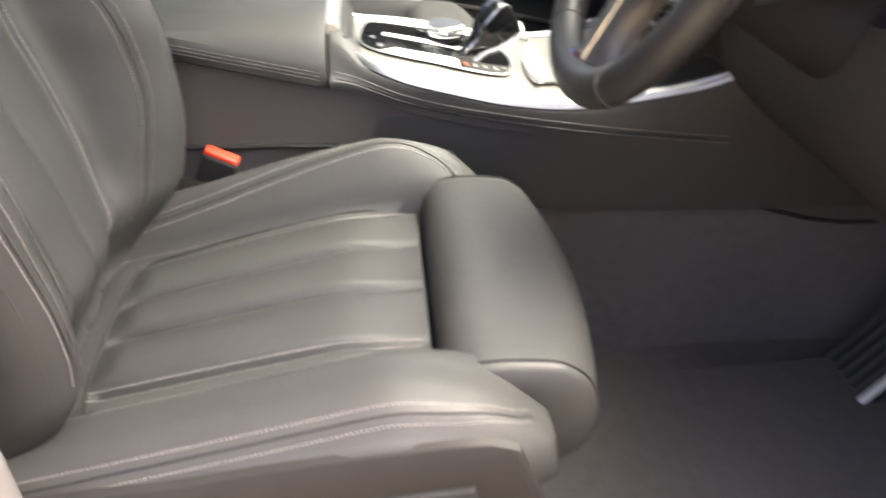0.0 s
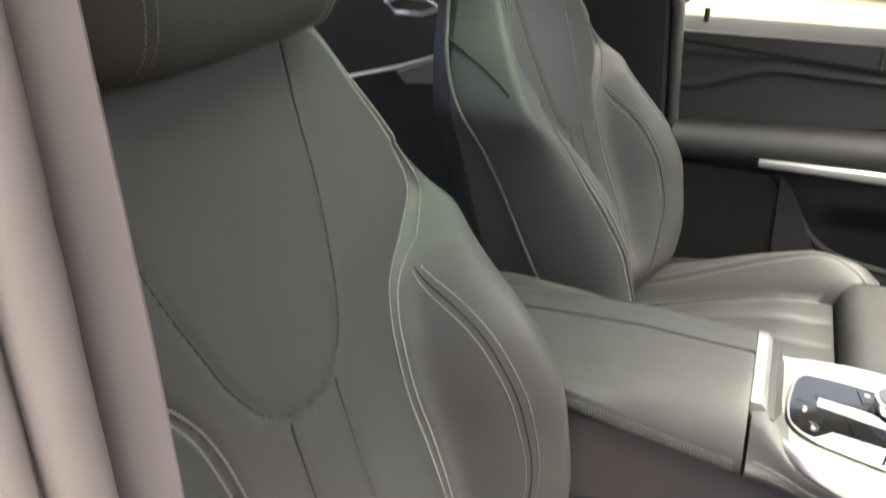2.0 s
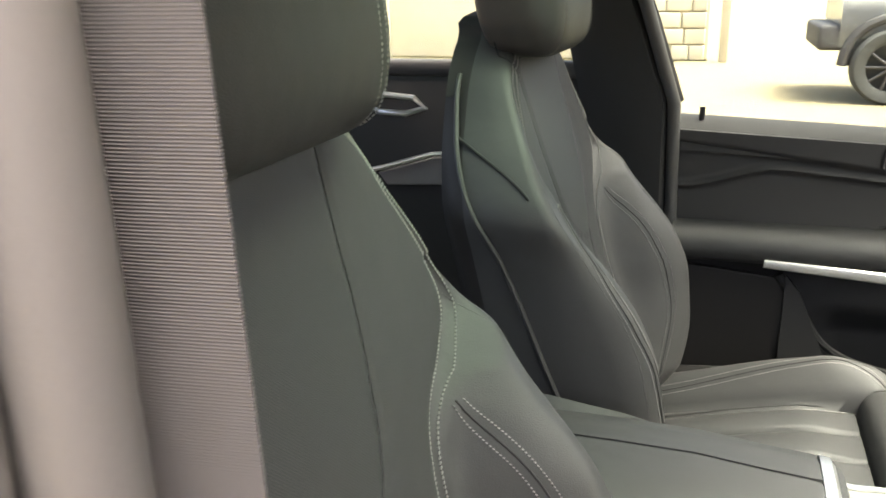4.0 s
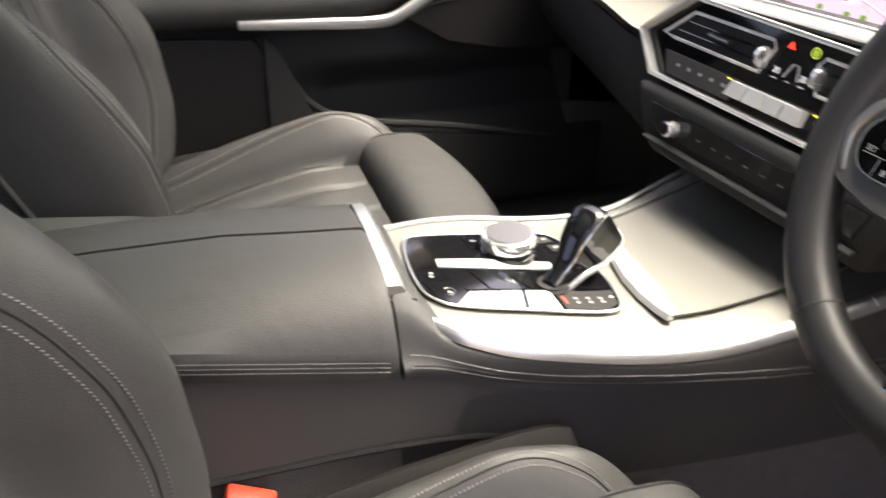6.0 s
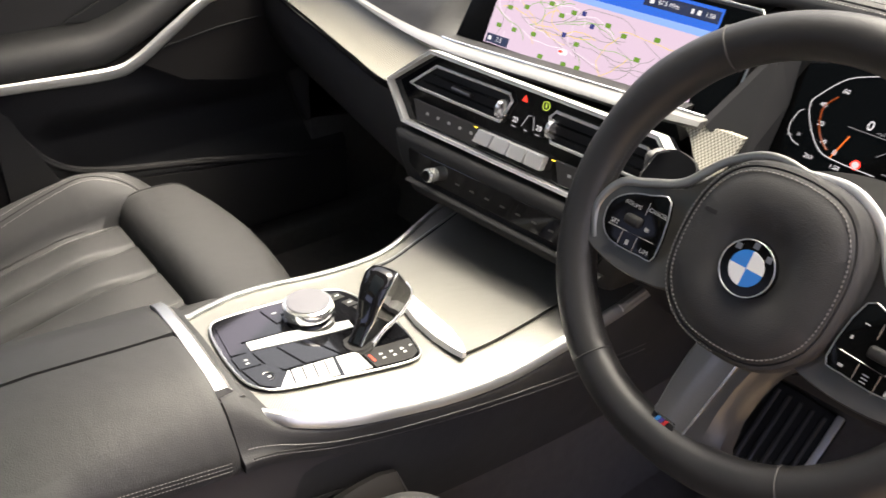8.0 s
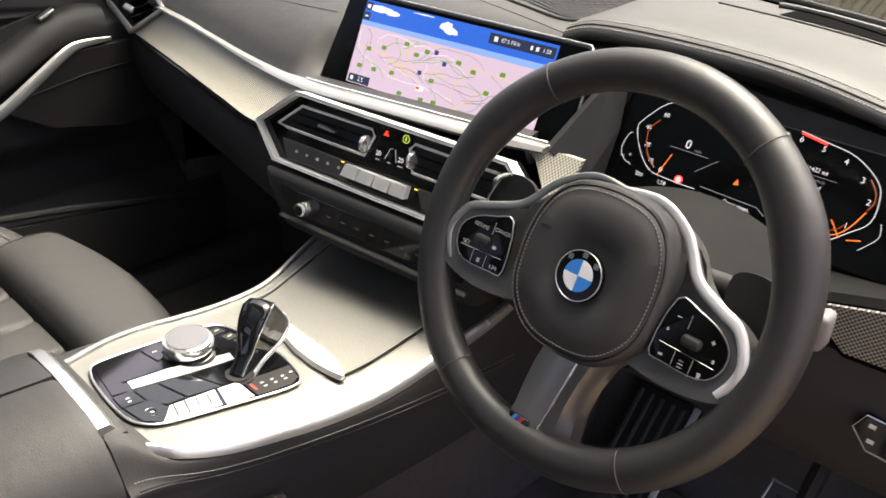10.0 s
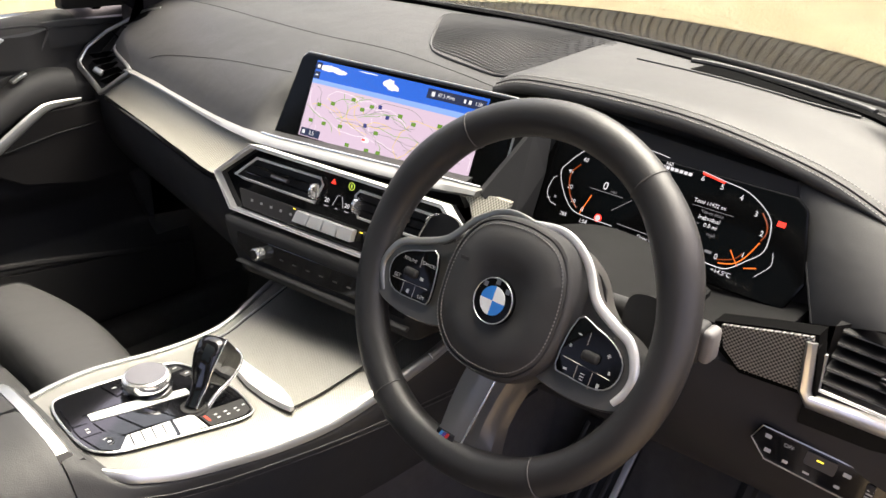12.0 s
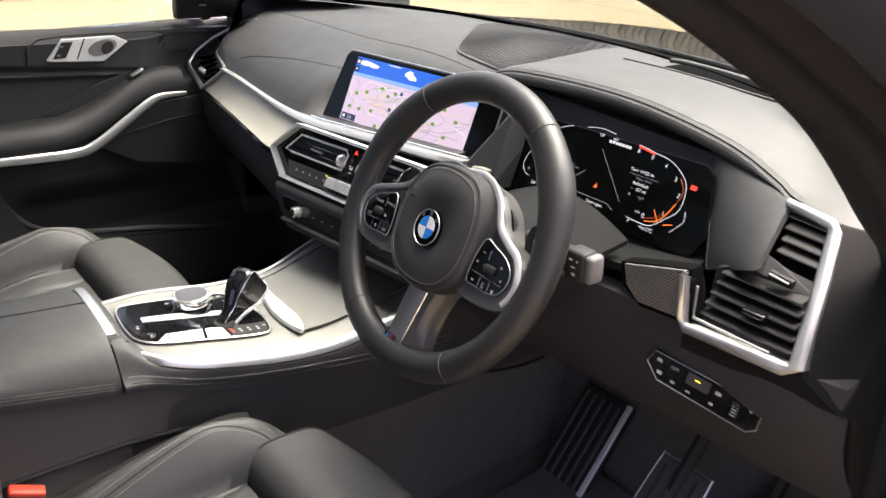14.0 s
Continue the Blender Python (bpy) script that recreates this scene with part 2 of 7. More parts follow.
def smooth_path(pts, n=8, close=False):
    """Catmull-Rom through points."""
    p = [Vector(q) for q in pts]
    out = []
    m = len(p)
    for i in range(m if close else m - 1):
        a, b, c, d = (p[(i + k) % m] if close else p[min(max(i + k, 0), m - 1)] for k in (-1, 0, 1, 2))
        for s in range(n):
            t = s / n
            out.append(0.5 * ((2 * b) + (c - a) * t + (2 * a - 5 * b + 4 * c - d) * t * t + (3 * b - a - 3 * c + d) * t**3))
    if not close:
        out.append(p[-1])
    return out


def curve1(xs, ys):
    """Smooth function of one variable through knots."""
    xs, ys = list(xs), list(ys)

    def fn(x):
        if x <= xs[0]:
            return ys[0]
        if x >= xs[-1]:
            return ys[-1]
        i = max(k for k in range(len(xs)) if xs[k] <= x)
        i = min(i, len(xs) - 2)
        t = (x - xs[i]) / (xs[i + 1] - xs[i])
        sl = lambda k: 0 if k in (0, len(xs) - 1) else (ys[k + 1] - ys[k - 1]) / (xs[k + 1] - xs[k - 1])
        h = xs[i + 1] - xs[i]
        return (2 * t**3 - 3 * t * t + 1) * ys[i] + (t**3 - 2 * t * t + t) * h * sl(i) + (3 * t * t - 2 * t**3) * ys[i + 1] + (t**3 - t * t) * h * sl(i + 1)

    return fn


def step(a, b, x):
    t = min(1, max(0, (x - a) / (b - a)))
    return t * t * (3 - 2 * t)


def tube(pts, r, n=8, close=False, flat=1.0, up=(0, 0, 1)):
    """Round or flattened bar along a path."""
    pts = [Vector(p) for p in pts]
    rings = []
    m = len(pts)
    for i, p in enumerate(pts):
        a = pts[(i - 1) % m] if close else pts[max(i - 1, 0)]
        b = pts[(i + 1) % m] if close else pts[min(i + 1, m - 1)]
        d = (b - a).normalized()
        s = d.cross(Vector(up))
        s = s.normalized() if s.length > 1e-6 else Vector((1, 0, 0))
        w = s.cross(d)
        rr = r(i / (m - 1)) if callable(r) else r
        rings.append([p + s * math.cos(q) * rr + w * math.sin(q) * rr * flat for q in (2 * math.pi * k / n for k in range(n))])
    if close:
        rings.append(rings[0])
        bm = loft(rings, caps=False)
        bmesh.ops.remove_doubles(bm, verts=bm.verts[:], dist=1e-6)
        return bm
    return loft(rings)


def box(sx, sy, sz, bevel=0.0, at=(0, 0, 0), seg=3, rot=None):
    bm = bmesh.new()
    bmesh.ops.create_cube(bm, size=1, matrix=Matrix.Diagonal((sx, sy, sz, 1)))
    if bevel:
        bmesh.ops.bevel(bm, geom=bm.edges[:], offset=bevel, segments=seg, affect="EDGES", profile=0.5)
    m = Matrix.Translation(at)
    if rot:
        m = m @ Euler([radians(a) for a in rot]).to_matrix().to_4x4()
    bmesh.ops.transform(bm, matrix=m, verts=bm.verts[:])
    return bm


def prism(poly, vec, bevel=0.0, seg=2):
    """Polygon (3D points in a plane) pushed out along vec, edges rounded."""
    bm = bmesh.new()
    f = bm.faces.new([bm.verts.new(p) for p in poly])
    r = bmesh.ops.extrude_face_region(bm, geom=[f])
    bmesh.ops.translate(bm, vec=vec, verts=[v for v in r["geom"] if isinstance(v, bmesh.types.BMVert)])
    bmesh.ops.recalc_face_normals(bm, faces=bm.faces[:])
    if bevel:
        bmesh.ops.bevel(bm, geom=bm.edges[:], offset=bevel, segments=seg, affect="EDGES", profile=0.5, clamp_overlap=True)
    return bm


def disc(r, h, n=40, bevel=0.0, m=None):
    bm = bmesh.new()
    bmesh.ops.create_cone(bm, cap_ends=True, segments=n, radius1=r, radius2=r, depth=h)
    if bevel:
        rim = [e for e in bm.edges if abs(e.verts[0].co.z - e.verts[1].co.z) < 1e-6]
        bmesh.ops.bevel(bm, geom=rim, offset=bevel, segments=3, affect="EDGES")
    if m:
        bmesh.ops.transform(bm, matrix=m, verts=bm.verts[:])
    return bm


def stitches(path, pitch=0.006, r=0.00055, length=0.66, slant=None):
    """A row of threads along a path; each thread a small six-sided bead. slant: sideways lean."""
    pitch, r = pitch * 0.68, r * 0.95
    pts = [Vector(p) for p in path]
    verts, faces = [], []
    acc, want = 0.0, 0.0
    spots = []
    for a, b in zip(pts, pts[1:]):
        L = (b - a).length
        if L < 1e-9:
            continue
        while want <= acc + L:
            spots.append((a + (b - a) * ((want - acc) / L), (b - a) / L))
            want += pitch
        acc += L
    for c, d in spots:
        d = (d + Vector(slant)).normalized() if slant else d
        s = d.cross(Vector((0.3, 0.2, 0.93))).normalized()
        w = s.cross(d)
        h = pitch * length / 2
        k = len(verts)
        for q in (-h, 0, h):
            rr = r if q == 0 else r * 0.6
            for ang in range(4):
                al = math.pi / 2 * ang
                verts.append(c + d * q + (s * math.cos(al) + w * math.sin(al)) * rr)
        for ring in (0, 4):
            for j in range(4):
                faces.append((k + ring + j, k + ring + (j + 1) % 4, k + ring + 4 + (j + 1) % 4, k + ring + 4 + j))
    bm = bmesh.new()
    vs = [bm.verts.new(v) for v in verts]
    for f in faces:
        bm.faces.new([vs[i] for i in f])
    return bm

# ---- ground and yard ----
GRAVEL = material("pale_gravel", (0.205, 0.170, 0.098), 0.95, var=0.5, scale=2.5, bump=0, fine=28, fine_bump=0.7, dist=0.03)
STONE = material("pale_stone_wall", (0.56, 0.50, 0.38), 0.9, var=0.25, scale=4, bump=0.5, fine=60, dist=0.02)
SLAT = material("weathered_timber", (0.42, 0.36, 0.26), 0.8, var=0.35, scale=3, bump=0.3, fine=80, dist=0.004)
# darker copy of the timber; the shade of the gaps is in its colour
TIMBER_SHADE = material("shaded_timber", (0.15, 0.125, 0.09), 0.85, var=0.3, scale=3, bump=0.3, fine=80, dist=0.004)
SUV_PAINT = material("grey_suv_paint", (0.085, 0.082, 0.076), 0.3, var=0.05, scale=5, bump=0, coat=0.5)
TYRE = material("tyre_rubber", (0.05, 0.05, 0.047), 0.8, var=0.2, scale=20, fine=200, fine_bump=0.2)

bm = bmesh.new()
bmesh.ops.create_grid(bm, x_segments=40, y_segments=40, size=400)
ground = tagged(part("ground", bm, GRAVEL, smooth=False), "pale sunlit gravel yard", "ground", kind="structure")

# ---- car body around the cabin ----
car_body = thing("car_body", "black car body with floor, pillars, roof, bonnet and windscreen", "car body", kind="structure")
part("floor_pan", box(2.6, 1.56, 0.06, 0.01, (0.0, 0.0, 0.375)), CARPET, car_body, "black carpeted floor")
part("tunnel", box(1.6, 0.21, 0.30, 0.03, (-0.4, -0.01, 0.52)), CARPET, car_body)
def roof_at(x, y):
    return (x, y, 1.66 - 0.25 * y * y - 0.06 * ((x + 0.425) / 0.875) ** 2)


# roof with a long tinted glass panel over the seats
for x0, x1, y0, y1 in ((-1.30, -0.95, -0.62, 0.62), (0.16, 0.45, -0.62, 0.62), (-0.95, 0.16, -0.62, -0.42), (-0.95, 0.16, 0.42, 0.62)):
    part("roof", slab(lambda u, v: roof_at(x0 + (x1 - x0) * u, y0 + (y1 - y0) * v), 8, 8, 0.05, (0, 0, 1)), PILLAR, car_body, "grey roof lining")
part("roof_glass", slab(lambda u, v: roof_at(-0.95 + 1.11 * u, -0.42 + 0.84 * v), 8, 8, 0.005, (0, 0, 1)), ROOF_GLASS, car_body, "green-tinted glass roof panel")
part("firewall", slab(lambda u, v: (0.93 + 0.20 * v, -0.74 + 1.53 * u, 0.40 + 0.70 * v), 6, 6, 0.03, (1, 0, 0)), CARPET, car_body, "black carpeted bulkhead")
part("rear_panel", box(0.05, 1.5, 0.75, 0.0, (-1.3, 0.0, 0.75)), PLASTIC_DARK, car_body)
part("sill", box(1.5, 0.10, 0.10, 0.02, (0.15, -0.81, 0.385)), PLASTIC_DARK, car_body, "black plastic door sill")
# driver's B-pillar with its pale seal
PB = smooth_path([(-0.110, -0.680, 1.60), (-0.092, -0.688, 1.42), (-0.085, -0.690, 1.31), (-0.083, -0.690, 1.20), (-0.078, -0.690, 1.05), (-0.055, -0.692, 0.84), (-0.03, -0.70, 0.66), (0.03, -0.72, 0.50), (0.10, -0.73, 0.44)], 6)
part("door_seal", tube(PB, 0.0125, 12), PALE_SEAL, car_body, "pale grey rubber door seal")
part("door_seal_lip", tube([p + Vector((-0.010, -0.020, 0)) for p in PB], 0.009, 10), PALE_SEAL, car_body)
part("seal_groove", tube([p + Vector((-0.014, -0.010, 0)) for p in PB], 0.008, 8), RUBBER, car_body)
part("b_pillar", loft([[(p.x - 0.025, -0.70, p.z), (p.x - 0.028, -0.74, p.z), (p.x - 0.036, -0.775, p.z), (p.x - 0.05, -0.80, p.z), (p.x - 0.16, -0.80, p.z), (p.x - 0.18, -0.71, p.z)] for p in PB[:36]]), PALE_SEAL, car_body, "grey painted B-pillar", angle=50)
part("pillar_trim", loft([[(p.x - 0.012, -0.688, p.z), (p.x - 0.03, -0.682, p.z), (p.x - 0.07, -0.676, p.z), (p.x - 0.17, -0.675, p.z), (p.x - 0.17, -0.70, p.z)] for p in PB[:36]]), PILLAR, car_body, "grey fabric B-pillar trim", angle=50)
# A-pillars: trim inside, black outside
pa = smooth_path([(0.10, 0.64, 1.53), (0.30, 0.685, 1.435), (0.50, 0.725, 1.318), (0.66, 0.752, 1.215), (0.80, 0.775, 1.12), (0.90, 0.785, 1.05)], 6)
rings = []
for p in pa:
    w = 0.036 + 0.012 * (1.5 - p.z)
    rings.append([tuple(p + Vector((-dx * 0.57 * w / 0.04, dy, -dx * 0.82 * w / 0.04))) for dx, dy in ((-0.035, -0.02), (-0.015, -0.034), (0.012, -0.036), (0.036, -0.02), (0.045, 0.0), (0.04, 0.02), (0.01, 0.028), (-0.03, 0.02))])
part("a_pillar_trim", loft(rings), PILLAR_BLACK, car_body, "dark A-pillar trim", angle=50)
part("a_pillar_outer", loft([[tuple(p + Vector((dx, dy, dz))) for dx, dy, dz in ((-0.02, 0.035, -0.03), (0.03, 0.03, 0.035), (0.045, 0.085, 0.02), (0.0, 0.10, -0.04))] for p in pa]), PAINT, car_body, "black painted A-pillar", angle=50)
# driver's A-pillar: its inner edge runs down to the end of the dashboard
pe = smooth_path([(0.02, -0.66, 1.53), (0.20, -0.685, 1.432), (0.395, -0.700, 1.341), (0.584, -0.702, 1.237), (0.70, -0.718, 1.126), (0.742, -0.735, 1.070), (0.755, -0.745, 0.98), (0.76, -0.75, 0.80), (0.75, -0.75, 0.50)], 7)


def pillar_ring(p, d, pts):
    down = Vector((d.z, 0, -d.x)).normalized()
    down = -down if down.x > 0 else down
    return [tuple(p + Vector((0, -a, 0)) + down * b) for a, b in pts]


dirs = [(pe[min(i + 1, len(pe) - 1)] - pe[max(i - 1, 0)]).normalized() for i in range(len(pe))]
part("a_pillar_trim", loft([pillar_ring(p, d, ((0, 0), (0.008, 0.007), (0.022, 0.014), (0.036, 0.017), (0.048, 0.014), (0.050, -0.03), (0.03, -0.03))) for p, d in zip(pe, dirs)]), PILLAR_BLACK, car_body, "dark A-pillar trim", angle=55)
part("a_pillar_seal", loft([pillar_ring(p, d, ((0.049, 0.010), (0.050, 0.020), (0.058, 0.026), (0.070, 0.028), (0.080, 0.021), (0.083, 0.010), (0.08, -0.01), (0.05, -0.01))) for p, d in zip(pe, dirs)]), PILLAR_BLACK, car_body, "black rubber door seal", angle=60)
part("a_pillar_outer", loft([pillar_ring(p, d, ((0.082, 0.010), (0.10, 0.014), (0.118, 0.002), (0.135, 0.010), (0.150, -0.008), (0.150, -0.04), (0.08, -0.04))) for p, d in zip(pe, dirs)]), PILLAR_BLACK, car_body, "black A-pillar flange", angle=40)
part("sill_far", box(1.7, 0.16, 0.14, 0.02, (0.20, 0.83, 0.395)), CARPET, car_body)
# windscreen and bonnet
part("windscreen", slab(lambda u, v: (1.11 - 0.45 * (-0.70 + 1.44 * u) ** 2 * (1 - 0.6 * v) - 0.66 * v, (-0.70 + 1.44 * u) * (1 - 0.16 * v), 1.14 + 0.47 * v), 16, 8, 0.004, (0.6, 0, 0.8)), GLASS, car_body, "clear windscreen")
part("scuttle", slab(lambda u, v: (1.115 - 0.45 * (-0.74 + 1.5 * u) ** 2 + 0.10 * v, -0.74 + 1.5 * u, 1.138 - 0.008 * v), 20, 3, 0.02, (0, 0, -1)), PLASTIC_DARK, car_body, "black scuttle panel under the windscreen")
for s0, s1 in ((0.35, -0.20), (-0.15, -0.58)):
    part("wiper", tube([(1.135 - 0.36 * y * y, y, 1.143) for y in [s0 + (s1 - s0) * i / 10 for i in range(11)]], 0.005, 8), PLASTIC_DARK, car_body, "black wiper blade")
BON = curve1((0.0, 0.2, 0.4, 0.6, 0.8, 1.0), (1.141, 1.125, 1.099, 1.055, 0.99, 0.91))
part("bonnet", slab(lambda u, v: (1.15 + 1.03 * v - 0.192 * (2 * u - 1) ** 2 * (1.0 + 0.5 * v), -0.78 + 1.60 * u, BON(v) - 0.085 * abs(2 * u - 1) ** 3 + 0.010 * math.exp(-((abs(2 * u - 1) - 0.72) / 0.06) ** 2)), 60, 30, 0.03, (0, 0, -1)), PAINT, car_body, "glossy black bonnet", angle=60)
for y in (-0.77, 0.815):
    part("kick_panel", box(0.50, 0.03, 0.80, 0.0, (1.0, y, 0.74)), CARPET, car_body)
part("front_end", box(0.10, 1.7, 0.55, 0.04, (2.10, 0.0, 0.68)), PAINT, car_body)
# far side: rear door, glass and B-pillar
part("b_pillar_far", loft([[(x, y, z) for x, y in ((x0, 0.765), (x0 + 0.02, 0.75), (x1 - 0.02, 0.75), (x1, 0.775), (x1, 0.83), (x0, 0.83))] for x0, x1, z in ((-0.16, -0.045, 0.45), (-0.18, -0.045, 0.80), (-0.22, -0.052, 1.16), (-0.29, -0.16, 1.45), (-0.33, -0.22, 1.60))]), PLASTIC_DARK, car_body, "dark far B-pillar", angle=40)
part("pillar_seal_far", tube([(-0.042, 0.765, 0.50), (-0.046, 0.765, 0.90), (-0.052, 0.762, 1.15), (-0.15, 0.74, 1.45), (-0.21, 0.70, 1.60)], 0.012, 10), RUBBER, car_body)
part("rear_door_panel", box(0.95, 0.06, 0.80, 0.02, (-0.68, 0.80, 0.80)), PLASTIC_DARK, car_body, "dark rear door panel")
part("rear_belt_line", box(0.95, 0.05, 0.03, 0.01, (-0.68, 0.79, 1.205)), PLASTIC, car_body)
part("rear_door_handle", tube([(-0.64, 0.765, 1.14), (-0.60, 0.755, 1.155), (-0.54, 0.755, 1.150), (-0.52, 0.765, 1.13), (-0.56, 0.762, 1.118), (-0.62, 0.765, 1.12)], 0.006, 8, True), CHROME, car_body, "silver rear door handle")
part("rear_trim_strip", tube([(-0.75, 0.74, 0.98), (-0.60, 0.735, 1.015), (-0.50, 0.735, 1.045), (-0.44, 0.74, 1.05)], 0.008, 8, flat=0.6), CHROME, car_body)
# pale plate added for the light that falls on the trim under the strip
part("rear_door_lit_patch", prism([(-0.62, 0.752, 1.000), (-0.50, 0.752, 1.036), (-0.42, 0.752, 1.042), (-0.40, 0.752, 0.985), (-0.60, 0.752, 0.975)], (0, 0.012, 0), 0.003), PALE_SEAL, car_body, "lit patch of the lower rear door trim, in pale grey", smooth=False)
part("rear_pillar_far", box(0.20, 0.08, 0.50, 0.03, (-1.22, 0.76, 1.40)), PLASTIC_DARK, car_body)
part("rear_pillar", box(0.20, 0.08, 1.2, 0.03, (-1.22, -0.76, 1.02)), PLASTIC_DARK, car_body)
part("rear_door_near", box(1.0, 0.08, 0.80, 0.02, (-0.72, -0.80, 0.78)), PAINT, car_body)
part("rear_bench", box(0.16, 1.36, 0.72, 0.05, (-1.12, 0.0, 0.86)), LEATHER, car_body, "black leather rear bench")
part("roof_rail_far", tube([(0.34, 0.62, 1.52), (0.0, 0.66, 1.60), (-0.6, 0.67, 1.62), (-1.2, 0.66, 1.58)], 0.05, 10), PILLAR, car_body)
part("roof_rail", tube([(0.34, -0.60, 1.50), (0.0, -0.66, 1.60), (-0.6, -0.67, 1.62), (-1.2, -0.66, 1.58)], 0.05, 10), PILLAR, car_body)
part("side_glass_far", box(0.95, 0.004, 0.42, 0.0, (-0.68, 0.80, 1.41)), GLASS, car_body)

# ---- seat belt and buckle ----
belt = thing("seat_belt", "grey woven seat belt hanging at the B-pillar", "seat belt")
part("webbing", loft([[(x, -0.668, z), (x - 0.02, -0.6705, z), (x - 0.044, -0.672, z), (x - 0.044, -0.6705, z), (x - 0.02, -0.669, z), (x, -0.6668, z)] for x, z in ((-0.075, 1.62), (-0.062, 1.36), (-0.056, 1.22), (-0.054, 1.10), (-0.056, 1.0), (-0.075, 0.80))]), GREY_WEBBING, belt, smooth=False)
part("belt_stop", disc(0.0055, 0.005, 20, 0.0015, Matrix.Translation((-0.062, -0.673, 1.070)) @ Euler((radians(90), 0, 0)).to_matrix().to_4x4()), PALE_SEAL, belt, "small round belt stop")
buckle = thing("belt_buckle", "black seat belt buckle with a red release button", "seat belt buckle")
BK = Matrix.Translation((0.008, -0.130, 0.694)) @ Euler((radians(6), radians(22), radians(-8))).to_matrix().to_4x4()
bm = box(0.046, 0.022, 0.075, 0.006)
bmesh.ops.transform(bm, matrix=BK, verts=bm.verts[:])
part("buckle_body", bm, PLASTIC_DARK, buckle)
bm = box(0.042, 0.017, 0.012, 0.003, (0, 0, 0.036))
bmesh.ops.transform(bm, matrix=BK, verts=bm.verts[:])
part("release_button", bm, RED, buckle, "red release button")
part("buckle_stalk", tube([(0.0, -0.13, 0.67), (-0.03, -0.14, 0.60), (-0.04, -0.15, 0.50)], 0.012, 10), PLASTIC_DARK, buckle)

# ---- pedals and mat ----
mat_thing = thing("floor_mat", "black velour driver's floor mat", "floor mat")
part("mat", box(0.58, 0.40, 0.012, 0.005, (0.62, -0.40, 0.412), rot=(0, -3, 0)), CARPET, mat_thing)
rest = thing("footrest", "ribbed black rubber footrest with a silver edge", "footrest")
part("rest_plate", box(0.235, 0.107, 0.02, 0.006, (0.884, -0.247, 0.470), rot=(0, -51, 0)), PLASTIC_DARK, rest)
for k in range(5):
    part("rib", box(0.21, 0.007, 0.008, 0.002, (0.877, -0.204 - 0.0185 * k, 0.4765), rot=(0, -51, 0)), RUBBER, rest)
part("bright_edge", box(0.235, 0.011, 0.006, 0.002, (0.8755, -0.2960, 0.4775), rot=(0, -51, 0)), PALE_SILVER, rest, "bright silver edge strip")
for nm, lab, c, w, h, tl in (("brake_pedal", "black rubber brake pedal with a chrome surround", (0.800, -0.504, 0.593), 0.090, 0.085, -48), ("accelerator_pedal", "black accelerator pedal with a bright edge", (0.88, -0.585, 0.500), 0.055, 0.13, -58)):
    pedal = thing(nm, lab, "pedal")
    pm = Matrix.Translation(c) @ Euler((0, radians(tl), 0)).to_matrix().to_4x4()
    outline = smooth_path([(-h / 2, -w * 0.44, 0), (-h * 0.46, -w / 2, 0), (h * 0.44, -w * 0.47, 0), (h / 2, -w * 0.40, 0), (h / 2, w * 0.40, 0), (h * 0.44, w * 0.47, 0), (-h * 0.46, w / 2, 0), (-h / 2, w * 0.44, 0)], 4, True)
    pad_rings = [[pm @ Vector((p.x * k, p.y * k, z)) for p in outline] for k, z in ((0.96, -0.008), (1.0, -0.004), (1.0, 0.003), (0.95, 0.0065), (0.6, 0.0075))]
    part("pedal_pad", loft(pad_rings), RUBBER, pedal, angle=50)
    part("bright_edge", tube([pm @ Vector((p.x * 1.01, p.y * 1.01, 0.002)) for p in outline], 0.0022, 8, True), CHROME, pedal, "chrome surround")
    for k in range(4):
        part("rib", tube([pm @ Vector((-h * 0.36, -w * 0.30 + w * 0.20 * k, 0.0078)), pm @ Vector((h * 0.36, -w * 0.30 + w * 0.20 * k, 0.0078))], 0.0022, 8), PLASTIC_DARK, pedal)
    part("pedal_arm", tube([c, (c[0] + 0.08, c[1], c[2] + 0.10), (0.98, c[1], 0.78)], 0.012, 8), PLASTIC_DARK, pedal)

# ---- seats ----
# seat coordinates: x forward, y across from the seat's middle, z up from the ground


def back_center(z):
    return -0.088 - 0.27 * (z - 0.72) + 0.012 * step(0.95, 0.80, z)


BACK_HW = curve1((0.60, 0.72, 0.85, 0.98, 1.04, 1.08, 1.10, 1.12, 1.16, 1.20, 1.24, 1.27, 1.30), (0.225, 0.238, 0.250, 0.254, 0.259, 0.266, 0.264, 0.257, 0.238, 0.212, 0.188, 0.162, 0.132))
BACK_BOL = curve1((0.60, 0.70, 0.78, 0.85, 0.91, 0.96, 1.0, 1.05, 1.09, 1.12, 1.16, 1.20, 1.25), (0.02, 0.05, 0.084, 0.103, 0.117, 0.110, 0.091, 0.058, 0.038, 0.026, 0.016, 0.007, -0.004))
BACK_SEAM = curve1((0.60, 0.72, 0.80, 0.88, 0.92, 0.965, 0.996, 1.027, 1.05, 1.07, 1.092, 1.12, 1.16, 1.20, 1.24, 1.30), (0.106, 0.112, 0.126, 0.135, 0.136, 0.141, 0.148, 0.163, 0.189, 0.221, 0.248, 0.248, 0.229, 0.203, 0.179, 0.124))
BACK_REAR = curve1((0.60, 0.75, 0.90, 1.05, 1.20, 1.31), (-0.20, -0.225, -0.262, -0.292, -0.314, -0.318))
SHELL_LINE = curve1((0.66, 0.78, 0.90, 1.03, 1.12, 1.18, 1.25), (-0.075, -0.118, -0.168, -0.222, -0.270, -0.290, -0.300))
